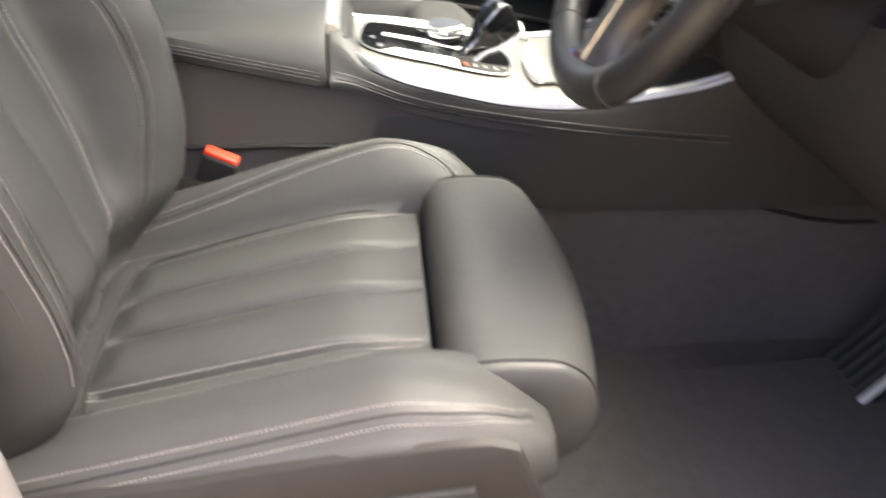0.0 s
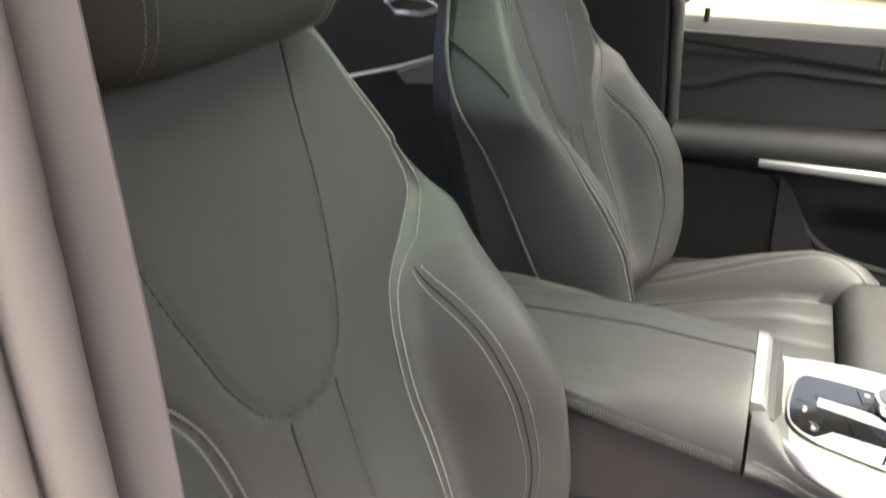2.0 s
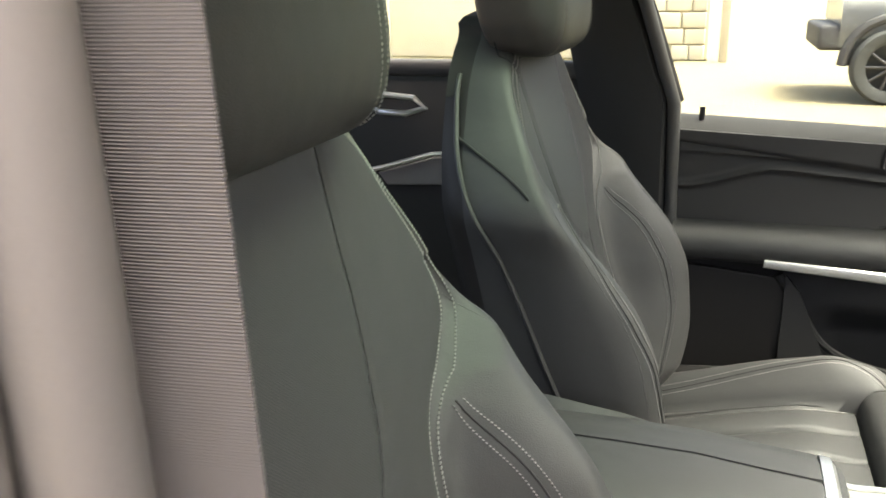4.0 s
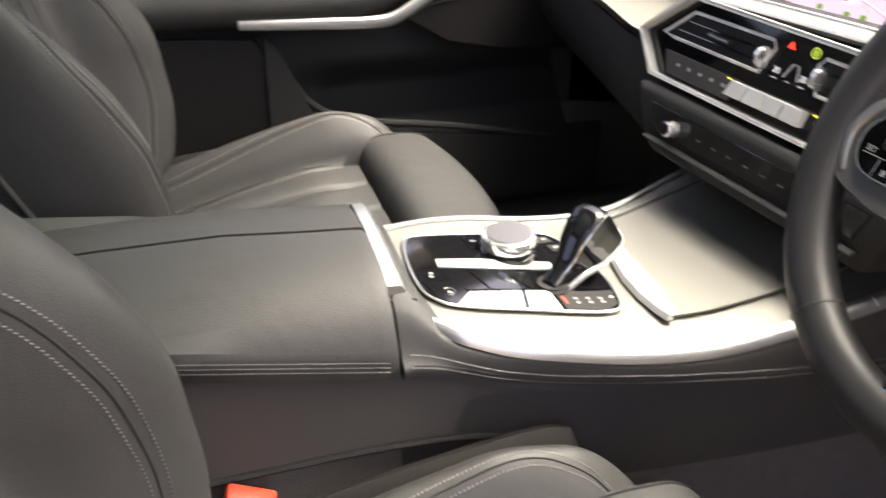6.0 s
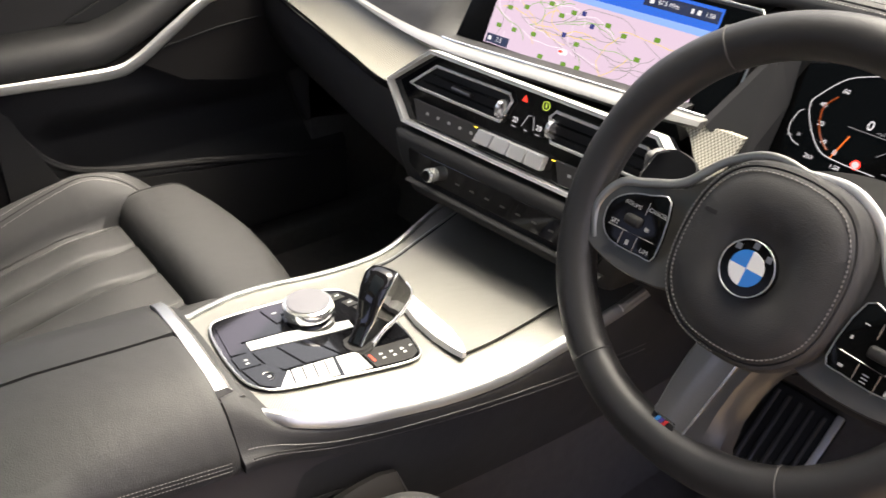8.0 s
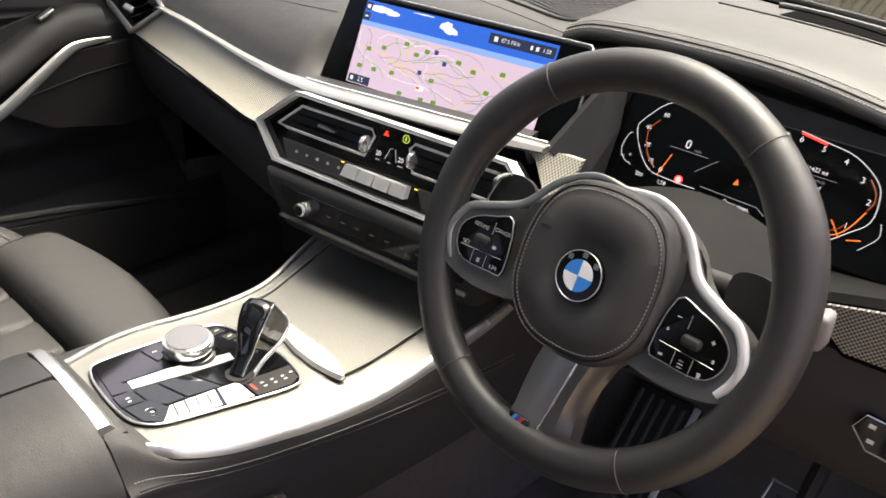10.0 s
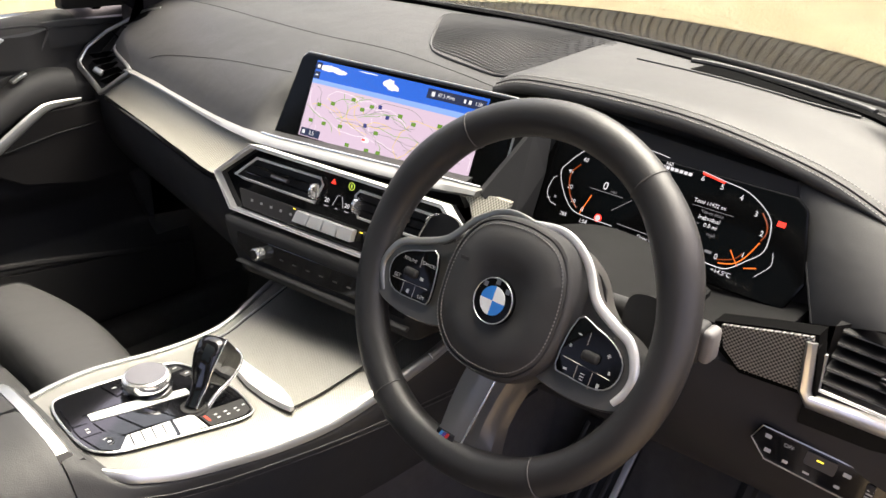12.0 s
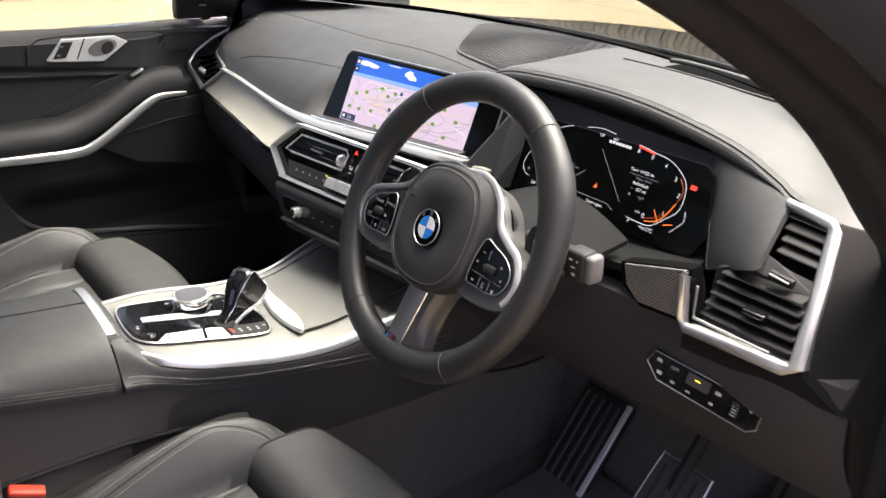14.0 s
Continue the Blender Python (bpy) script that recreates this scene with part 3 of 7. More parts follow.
BOLSTER_SEAM = curve1((0.70, 0.73, 0.79, 0.838, 0.88, 0.95, 1.036), (0.143, 0.153, 0.170, 0.181, 0.184, 0.184, 0.183))
V_HALF = curve1((1.008, 1.012, 1.020, 1.031, 1.06, 1.09, 1.121, 1.155, 1.19, 1.26, 1.30), (0.0, 0.022, 0.040, 0.056, 0.075, 0.086, 0.0965, 0.105, 0.110, 0.122, 0.128))
V_MID = -0.0115
SEAM_OUT = curve1((0.60, 0.72, 0.80, 0.88, 0.934, 0.964, 1.0, 1.04, 1.065, 1.086, 1.115, 1.15, 1.20, 1.24, 1.30), (0.106, 0.112, 0.121, 0.127, 0.131, 0.136, 0.140, 0.149, 0.161, 0.176, 0.197, 0.206, 0.195, 0.176, 0.124))
RIDGE_OUT = curve1((0.74, 0.80, 0.875, 0.907, 0.95, 1.0, 1.05, 1.10), (0.212, 0.219, 0.2275, 0.2300, 0.2340, 0.2360, 0.2335, 0.226))


def seam_s(z, sg):
    """Distance of the insert's seam from the middle, towards the tunnel (1) or the door (-1)."""
    return BACK_SEAM(z) if sg > 0 else SEAM_OUT(z)


def side_y(s, sg):
    """Place across for a distance s from the middle; the insert is narrower towards the door."""
    if sg > 0:
        return s
    return -(s * 0.78 if s < 0.138 else 0.1076 + (s - 0.138) * 1.15)


def back_front(y, z):
    """Depth of the backrest's front at a place across and up."""
    s = y if y > 0 else (-y / 0.78 if -y < 0.1076 else 0.138 + (-y - 0.1076) / 1.15)
    hw, ys = BACK_HW(z), seam_s(z, y)
    x = back_center(z)
    b = BACK_BOL(z) * (1 if y > 0 else 0.86)
    top = max(ys + 0.03, hw - 0.035)
    x += b * step(ys - 0.012, top, s)
    x -= 0.008 * math.exp(-((s - ys) / 0.006) ** 2) * (1 if z < 1.14 else 0.4)
    rim = 0.014 + 0.016 * step(1.10, 1.0, z)
    fall = 0.25 if y > 0 else 0.55
    edge = min(1.0, max(0.0, (s - (hw - rim)) / rim))
    if y < 0:
        # piped ridge along the crest of the bolster beside the door
        x += 0.0030 * math.exp(-((s - RIDGE_OUT(z)) / 0.0030) ** 2) * step(1.11, 1.08, z) * step(0.73, 0.77, z)
    x -= (rim + fall * max(b, 0) * step(1.12, 1.0, z)) * (1 - math.sqrt(max(0.0, 1 - edge * edge)))
    if s < ys:
        x += 0.010 * math.cos(math.pi * y / (2 * ys)) * step(1.3, 1.0, z)
    # deep valley between the middle and the side bolster
    x -= 0.017 * math.exp(-((s - ys - 0.020) / 0.013) ** 2) * step(1.07, 0.99, z) * step(0.70, 0.78, z)
    # vertical seams below the upper panel, and the panel's own edge
    sv = abs(y - V_MID)
    f = step(1.01, 0.90, z)
    if z < 1.012:
        x -= (0.0015 + 0.002 * f) * math.exp(-((sv - 0.033) / 0.004) ** 2) * step(1.012, 1.0, z)
        if sv < 0.033:
            x += 0.003 * f * math.cos(math.pi * sv / 0.066)
        elif s < ys:
            x += 0.005 * f * math.sin(math.pi * min(1.0, (sv - 0.033) / (ys - 0.033)))
    v = V_HALF(z)
    if z > 1.0:
        x -= 0.0025 * math.exp(-((sv - v) / 0.0035) ** 2)
        x += 0.0012 * step(v + 0.001, v - 0.014, sv)
    # the foot tucks in towards the cushion
    return x - 0.045 * step(0.735, 0.645, z)


def make_seat(name, label, threads=True):
    seat = thing(name, label, "car seat", group="front seats")
    # backrest
    zs = [0.63 + (1.30 - 0.63) * i / 134 for i in range(135)]
    nu = 130
    rings = []
    for k, z in enumerate(zs):
        hw = BACK_HW(z)
        ring = []
        for j in range(nu + 1):
            a = -1 + 2 * j / nu
            y = side_y(abs(hw * math.sin(a * math.pi / 2) * 0.35 + hw * a * 0.65), a)
            ring.append((back_front(y, z), y, z))
        xe = back_front(hw, z)
        xb = BACK_REAR(z)
        for y, x in ((hw, xe - 0.35 * (xe - xb)), (hw - 0.004, xb + 0.03), (hw - 0.03, xb), (0, xb - 0.012), (-hw + 0.03, xb), (side_y(hw, -1) + 0.004, xb + 0.03), (side_y(hw, -1), xe - 0.35 * (xe - xb))):
            ring.append((x, y, z - 0.0))
        rings.append(ring)
    # rounded shoulder
    last = rings[-1]
    mid = Vector((sum(p[0] for p in last) / len(last), 0, 1.30))
    for s, dz in ((0.97, 0.010), (0.9, 0.018), (0.75, 0.024), (0.4, 0.027)):
        rings.append([tuple(mid + (Vector(p) - mid) * s + Vector((-0.004, 0, dz))) for p in last])

    def mats(i, j):
        if i < len(zs) and j < nu:
            a = -1 + 2 * (j + 0.5) / nu
            z = zs[min(i, len(zs) - 1)] + 0.004
            hw = BACK_HW(z)
            y = side_y(abs(hw * math.sin(a * math.pi / 2) * 0.35 + hw * a * 0.65), a)
            if z > 1.0 and abs(y - V_MID) < V_HALF(z):
                return 1
        elif j >= nu + 1 and j <= nu + 5:
            return 2
        return 0

    bm = loft(rings, mats=mats)
    back = part("backrest", bm, [LEATHER, PERFORATED, SEAT_SHELL], seat, "black leather backrest with a perforated upper panel", angle=80)
    for sg in (1, -1):
        path = [(back_front(V_MID + sg * V_HALF(z), z) + 0.0006, V_MID + sg * V_HALF(z), z) for z in (1.009 + 0.0025 * i for i in range(113)) if z < 1.29]
        part("panel_seam", tube(path, 0.0009, 6), PLASTIC_DARK, back)
    # seams with thread on the backrest
    for sg in (1, -1):
        for off in (-0.0045, 0.0045):
            path = [(back_front(side_y(seam_s(z, sg) + off, sg), z) + 0.0008, side_y(seam_s(z, sg) + off, sg), z) for z in (0.70 + 0.0030 * i for i in range(196)) if z < 1.285]
            part("stitching", stitches(path, 0.0058, 0.0011, 0.75, slant=(0, 0.9 * sg, 0)), THREAD, back)
        if sg < 0:
            for off in (-0.0046, 0.0046):
                path = [(back_front(side_y(RIDGE_OUT(z) + off, sg), z) + 0.0008, side_y(RIDGE_OUT(z) + off, sg), z) for z in (1.10 - 0.0036 * i for i in range(100))]
                part("bolster_stitching", stitches(path, 0.0062, 0.0007, 0.6, slant=(0, 0.5 * sg, 0)), THREAD, back)
            for off in (-0.0022, 0.0022):
                part("ridge_piping", tube([(back_front(side_y(RIDGE_OUT(z) + off, sg), z) + 0.0002, side_y(RIDGE_OUT(z) + off, sg), z) for z in (1.10 - 0.0037 * i for i in range(97))], 0.0009, 6), LEATHER, back)
        for off in (-0.0042, 0.0042) if sg > 0 else (0.019,):
            path = [(back_front(side_y(BOLSTER_SEAM(z) + off, sg), z + 0.4 * off) + 0.0009, side_y(BOLSTER_SEAM(z) + off, sg), z + 0.4 * off) for z in (1.034 - 0.0036 * i for i in range(92))]
            part("bolster_stitching", stitches(path, 0.0054, 0.0008, 0.7, slant=(0, 0.5 * sg, 0)), THREAD, back)
        seam_off = 0.0 if sg > 0 else 0.019
        path = [(back_front(side_y(BOLSTER_SEAM(z) + seam_off, sg), z) + 0.0002, side_y(BOLSTER_SEAM(z) + seam_off, sg), z) for z in (1.036 - 0.0037 * i for i in range(90))]
        part("bolster_seam", tube(path, 0.0010, 6), PLASTIC_DARK, back)
        path = [(back_front(V_MID + math.copysign(0.033, sg), z) + 0.0030, V_MID + math.copysign(0.033, sg), z) for z in (0.70 + 0.01 * i for i in range(32))]
        path = [(x - 0.0026, y, z) for x, y, z in path]
        part("seam", tube(path, 0.0011, 6), PLASTIC_DARK, back)
        # piping along the bolster's outer edge
        path = [(back_front(side_y(BACK_HW(z) - 0.012, sg), z) + 0.0004, side_y(BACK_HW(z) - 0.012, sg), z) for z in (0.72 + 0.0075 * i for i in range(70))]
        part("edge_stitching", stitches(path, 0.005, 0.0005, 0.6), THREAD_DARK, back)
    # side panel seam of the shell
    for sg in (1, -1):
        path = [(SHELL_LINE(z), side_y(BACK_HW(z) + 0.0004, sg), z) for z in (0.68 + 0.01 * i for i in range(58))]
        part("shell_seam", tube(path, 0.0032, 8), LEATHER, back, "raised piping along the side of the backrest")
        path = [(min(x, back_front(side_y(BACK_HW(z), sg), z) - 0.003), side_y(BACK_HW(z) + 0.0002, sg), z) for x, z in ((p.x, p.z) for p in smooth_path([(-0.290, 0, 1.180), (-0.262, 0, 1.164), (-0.228, 0, 1.144), (-0.205, 0, 1.128), (-0.190, 0, 1.115)], 5))]
        part("side_seam", tube(path, 0.0020, 6), PLASTIC_DARK, back)
    # cushion
    SEAMS = ((-0.097, -0.097), (-0.014, -0.004), (0.050, 0.079), (0.127, 0.150))

    def seam_at(c, x):
        return c[0] + (c[1] - c[0]) * (x + 0.06) / 0.30

    def insert(x):
        return 0.648 + 0.215 * (x + 0.07)

    def cushion_top(x, y):
        s = abs(y)
        zi = insert(x)
        rise = (0.052 + 0.012 * step(-0.05, 0.15, x) if y > 0 else 0.040 + 0.002 * step(-0.05, 0.2, x)) - 0.045 * step(0.20, 0.345, x)
        z = zi + rise * (step(0.142, 0.205, s) if y > 0 else step(0.112, 0.185, s))
        if y > 0:
            z -= 0.010 * math.exp(-((s - 0.158) / 0.006) ** 2)
            z -= 0.07 * step(0.196, 0.272, s) ** 1.2
        else:
            z -= 0.008 * math.exp(-((s - 0.124) / 0.006) ** 2) * step(0.27, 0.22, x)
            z -= 0.022 * step(0.232, 0.266, s) ** 1.5
            z += 0.004 * math.exp(-((s - 0.215) / 0.02) ** 2)
        sx = [seam_at(c, x) for c in SEAMS]
        for c in sx:
            z -= (0.004 + 0.007 * step(0.25, 0.18, x)) * math.exp(-((y - c) / 0.005) ** 2) * step(-0.07, -0.04, x)
        for c, d in zip(sx, sx[1:]):
            if c < y < d:
                z += 0.012 * math.sin(math.pi * (y - c) / (d - c)) ** 0.7 * step(0.275, 0.06, x) * step(-0.07, -0.035, x)
        if s < 0.16:
            z -= 0.018 * step(0.16, 0.265, x)
        z -= 0.03 * step(-0.085, -0.13, x)
        if s > 0.16:
            e = max(0.0, (x - 0.275) / 0.07)
            z -= (0.055 if y > 0 else 0.042) * e * e
        return z

    nx, ny = 80, 132
    bm = bmesh.new()
    rows = []
    for i in range(nx + 1):
        row = []
        for j in range(ny + 1):
            y = -0.264 + 0.528 * j / ny
            end = 0.254 if abs(y) < 0.152 else 0.254 + 0.091 * step(0.152, 0.185, abs(y)) - 0.035 * step(0.215, 0.264, abs(y)) ** 2
            x = -0.13 + (end + 0.13) * i / nx
            row.append(bm.verts.new((x, y, cushion_top(x, y))))
        rows.append(row)
    low = []
    border = [rows[i][0] for i in range(nx + 1)] + [rows[nx][j] for j in range(1, ny + 1)] + [rows[i][ny] for i in range(nx - 1, -1, -1)] + [rows[0][j] for j in range(ny - 1, 0, -1)]
    for i in range(nx):
        for j in range(ny):
            f = bm.faces.new((rows[i][j], rows[i + 1][j], rows[i + 1][j + 1], rows[i][j + 1]))
            f.material_index = 1 if seam_at(SEAMS[0], rows[i][j].co.x) < rows[i][j].co.y < seam_at(SEAMS[3], rows[i][j].co.x) - 0.006 and -0.05 < rows[i][j].co.x < 0.19 else 0
    mid1 = [bm.verts.new((v.co.x + (0.004 if v.co.x > 0.2 else 0), v.co.y * 1.012, max(0.6, v.co.z - (0.022 if v.co.y > -0.2 else 0.030)))) for v in border]
    low = [bm.verts.new((v.co.x - (0.03 if v.co.x > 0.2 else 0), v.co.y * 0.97, 0.63)) for v in border]
    n = len(border)
    for a, b in ((border, mid1), (mid1, low)):
        for k in range(n):
            bm.faces.new((a[k], b[k], b[(k + 1) % n], a[(k + 1) % n]))
    bm.faces.new(low)
    cush = part("seat_cushion", bm, [LEATHER, PERFORATED_FLAT], seat, "black leather cushion with three lengthwise flutes", angle=60)
    for c, off in ((SEAMS[0], -0.005), (SEAMS[0], 0.005), (SEAMS[3], 0.004)):
        path = [(x, seam_at(c, x) + off, cushion_top(x, seam_at(c, x) + off) + 0.0007) for x in (-0.058 + 0.003 * i for i in range(103))]
        part("stitching", stitches(path, 0.0054, 0.0008, 0.7, slant=(0, 0.6, 0)), THREAD, cush)
    for c in SEAMS:
        part("flute_seam", tube([(x, seam_at(c, x), cushion_top(x, seam_at(c, x)) + 0.0002) for x in (-0.055 + 0.01 * i for i in range(30))], 0.0011, 5), PLASTIC_DARK, cush)
    loop = smooth_path([(0.24, -0.126, 0), (0.10, -0.124, 0), (0.0, -0.122, 0), (-0.045, -0.119, 0), (-0.060, -0.105, 0), (-0.068, 0.0, 0), (-0.064, 0.105, 0), (-0.050, 0.134, 0), (0.0, 0.142, 0), (0.10, 0.152, 0), (0.24, 0.160, 0)], 8)
    part("insert_seam", tube([(p.x, p.y, cushion_top(p.x, p.y) + 0.0004) for p in loop], 0.0018, 6), PLASTIC_DARK, cush)
    path = [(x, -0.136, cushion_top(x, -0.136) + 0.0008) for x in (-0.04 + 0.004 * i for i in range(68))]
    part("stitching", stitches(path, 0.0054, 0.0007, 0.7, slant=(0, 0.6, 0)), THREAD, cush)
    FAR = curve1((-0.11, -0.05, 0.10, 0.20, 0.25, 0.29, 0.315), (0.168, 0.172, 0.183, 0.190, 0.190, 0.176, 0.160))
    NEAR = curve1((-0.11, 0.20, 0.27, 0.31, 0.33), (-0.240, -0.240, -0.236, -0.225, -0.212))
    for fn, gap in ((FAR, 0.010), (NEAR, -0.012)):
        last = 0.315 if gap > 0 else 0.325
        xs = [-0.10 + (last + 0.10) * i / 105 for i in range(106)]
        for off in (0.0, gap):
            part("bolster_stitching", stitches([(x, fn(x) + off, cushion_top(x, fn(x) + off) + 0.0007) for x in xs], 0.0056, 0.0006, 0.66, slant=(0, 0.6, 0)), THREAD, cush)
        part("bolster_seam", tube([(x, fn(x) + gap / 2, cushion_top(x, fn(x) + gap / 2) + 0.0001) for x in xs], 0.0009, 6), PLASTIC_DARK, cush)
    # thigh support: a flat-topped pad with a rounded front and piped ends
    def thigh_ring(k, y):
        """Profile of the pad; k runs from 0 in the middle to 1 at an end."""
        front, top = 0.409 - 0.018 * k * k, 0.740 - 0.003 * k
        pts = [(0.262, 0.640), (0.258, 0.685), (0.264, 0.716), (0.280, top - 0.005), (0.305, top), (0.345, top - 0.002), (front - 0.027, top - 0.008), (front - 0.009, top - 0.024), (front, top - 0.052), (front - 0.004, 0.655), (front - 0.022, 0.632), (0.33, 0.624), (0.285, 0.628)]
        return [(p.x, y, p.y) for p in smooth_path([(a, b, 0) for a, b in pts], 4, True)]

    Y0, Y1 = -0.176, 0.166
    rings = []
    for i in range(37):
        t = -1 + 2 * i / 36
        rings.append(thigh_ring(abs(t), (Y0 + Y1) / 2 + (Y1 - Y0) / 2 * t))
    for end in (0, -1):
        c = Vector((0.325, rings[end][0][1], 0.680))
        shrunk = []
        for q, dy in ((0.975, 0.005), (0.90, 0.009), (0.6, 0.012)):
            shrunk.append([tuple(c + (Vector(p) - c) * q + Vector((0, dy if end else -dy, 0))) for p in rings[end]])
        rings = rings + shrunk if end else shrunk[::-1] + rings
    thigh = part("thigh_support", loft(rings), LEATHER, seat, "black leather thigh support pad with piped ends", angle=70)
    for y, k in ((Y0 - 0.001, 1), (Y1 + 0.001, 1)):
        ring = thigh_ring(k, y)
        part("end_piping", tube([Vector((0.325 + (x - 0.325) * 1.004, yy, 0.680 + (z - 0.680) * 1.004)) for x, yy, z in ring[8:44]], 0.0013, 6), PLASTIC_DARK, thigh)
    # base and side covers
    side = []
    COVER_TOP = curve1((-0.20, -0.10, 0.0, 0.05, 0.137, 0.217, 0.278, 0.305, 0.318, 0.330), (0.665, 0.688, 0.702, 0.706, 0.719, 0.729, 0.734, 0.729, 0.714, 0.672))
    for x in [-0.20 + 0.0212 * i for i in range(26)]:
        zt = COVER_TOP(x)
        zb = 0.46 + 0.10 * step(0.24, 0.33, x) + 0.04 * step(-0.1, -0.2, x)
        side.append([(x, 0.250, zt - 0.012), (x, 0.260, zt - 0.001), (x, 0.267, zt - 0.003), (x, 0.273, zt - 0.014), (x, 0.276, zt - 0.045), (x, 0.274, zb), (x, 0.255, zb), (x, 0.246, zt - 0.03)])
    for sg in (1, -1):
        rr = [[(x, sg * y, z) for x, y, z in ring] for ring in side]
        cover = part("side_cover", loft(rr), SEAT_SHELL, seat, "dark plastic side cover with seat switches", angle=35)
        sw = part("switch_panel", box(0.15, 0.006, 0.040, 0.004, (0.205, sg * 0.276, 0.672), rot=(0, -6, 0)), PLASTIC_DARK, cover)
        part("seat_switch", box(0.026, 0.010, 0.012, 0.003, (0.232, sg * 0.2795, 0.682), rot=(0, -6, 0)), CHROME, cover, "small chrome seat switch")
        part("seat_switch", box(0.055, 0.010, 0.014, 0.004, (0.170, sg * 0.2795, 0.676), rot=(0, -6, 0)), PLASTIC, cover)
    part("seat_base", box(0.46, 0.50, 0.2, 0.03, (0.07, 0, 0.53)), PLASTIC_DARK, seat)
    for sg in (1, -1):
        part("seat_rail", box(0.62, 0.045, 0.05, 0.008, (0.06, sg * 0.2, 0.425)), PLASTIC_DARK, seat)
    # headrest
    rings = []
    for i in range(25):
        t = -1 + 2 * i / 24
        y = 0.155 * t
        w = (1 - abs(t) ** 5) ** 0.5
        ring = []
        for k in range(28):
            a = 2 * math.pi * k / 28
            cx, cz = math.cos(a), math.sin(a)
            px = math.copysign(abs(cx) ** 0.6, cx) * 0.062
            pz = math.copysign(abs(cz) ** 0.6, cz) * 0.10
            ring.append((-0.228 + px * (0.35 + 0.65 * w) - 0.25 * (pz + 0.1) * 0.5, y, 1.372 + pz * 1.08 * (0.55 + 0.45 * w)))
        rings.append(ring)
    head = part("headrest", loft(rings), LEATHER, seat, "padded black leather headrest", angle=60)
    for sg in (1, -1):
        for off in (-0.005, 0.005):
            pts = []
            for k in range(-9, 10):
                i = 12 + int(sg * 8)
                q = rings[i][k % 28]
                q2 = Vector((-0.228, q[1], 1.372))
                d = (Vector(q) - q2).normalized()
                pts.append(Vector(q) + d * 0.0006 + Vector((0, off, 0)))
            part("stitching", stitches(smooth_path(pts, 5), 0.0056, 0.0006, 0.68, slant=(0, 0.6 * sg, 0)), THREAD, head)
        part("headrest_post", tube([(-0.255, sg * 0.06, 1.25), (-0.25, sg * 0.06, 1.36)], 0.006, 10), DARK_METAL, seat)
    return seat


SEAT_Y = 0.395
driver_seat = make_seat("driver_seat", "black leather sports seat with grey stitching beside the open door")
driver_seat.location = (0, -SEAT_Y, 0)
passenger_seat = copy_thing(driver_seat, pose(0.012, SEAT_Y, 0))
passenger_seat.name = "passenger_seat"
tagged(passenger_seat, "black leather sports seat with grey stitching beside the closed door")

# ---- centre console ----
console = thing("centre_console", "leather-sided centre console with silver mesh trim and chrome edging", "console")
CON_Z = curve1((0.15, 0.20, 0.28, 0.36, 0.44, 0.50, 0.60, 0.68), (0.848, 0.838, 0.822, 0.806, 0.80, 0.806, 0.826, 0.850))
CON_N = curve1((0.15, 0.172, 0.192, 0.212, 0.27, 0.333, 0.417, 0.507, 0.60, 0.68), (-0.076, -0.082, -0.096, -0.111, -0.126, -0.133, -0.141, -0.147, -0.154, -0.160))
CON_F = curve1((0.15, 0.19, 0.22, 0.26, 0.32, 0.41, 0.477, 0.57, 0.68), (0.066, 0.075, 0.088, 0.102, 0.111, 0.113, 0.117, 0.142, 0.158))
SIDE_Y = curve1((0.157, 0.20, 0.28, 0.36, 0.43, 0.55, 0.70), (-0.118, -0.120, -0.127, -0.137, -0.145, -0.155, -0.161))
SIDE_Z = curve1((0.157, 0.25, 0.306, 0.43, 0.55, 0.70), (0.802, 0.776, 0.764, 0.748, 0.737, 0.728))
NEAR_ROLL = 0.006


def con_near(x):
    """Height of the trim's near edge, which rolls down towards the driver."""
    return CON_Z(x) - NEAR_ROLL * step(0.19, 0.26, x)


rings = []
for i in range(61):
    x = 0.157 + (0.88 - 0.157) * i / 60
    xc = min(x, 0.69)
    n, f, z = CON_N(xc), CON_F(xc), con_near(xc) - 0.25 * (x - xc)
    nb, zb = SIDE_Y(xc), SIDE_Z(xc) - 0.25 * (x - xc)
    up = 0.026 * step(0.205, 0.165, x)
    wall = smooth_path([(n + 0.004, z - 0.004 + up, 0), (n - 0.004, z - 0.009 + up, 0), (0.7 * n + 0.3 * nb - 0.006, 0.75 * z + 0.25 * zb + 0.7 * up - 0.002, 0), (0.3 * n + 0.7 * nb - 0.005, 0.35 * z + 0.65 * zb + 0.2 * up, 0), (nb - 0.002, zb + 0.012, 0), (nb - 0.001, zb + 0.002, 0)], 3)
    rings.append([(x, p.x, p.y) for p in wall] + [(x, nb + 0.006, zb), (x, nb + 0.014, 0.64), (x, f + 0.012, 0.60), (x, f + 0.014, CON_Z(xc) - 0.03), (x, f + 0.006, CON_Z(xc) - 0.006), (x, f, CON_Z(xc) - 0.004)])
con_body = part("console_body", loft(rings), LEATHER, console, "black leather console side with two rows of stitching", angle=60)
for off in (0.014, 0.023):
    path = []
    for x in (0.165 + 0.004 * i for i in range(122)):
        n, z, nb, zb = CON_N(x), con_near(x), SIDE_Y(x), SIDE_Z(x)
        k = min(1.0, (off - 0.012) / max(0.012, 0.35 * (z - zb) - 0.012))
        path.append((x, nb - 0.0034 + k * (0.3 * (n - nb) - 0.003), zb + off))
    part("side_stitching", stitches(path, 0.0048, 0.0006, 0.7), THREAD, con_body)
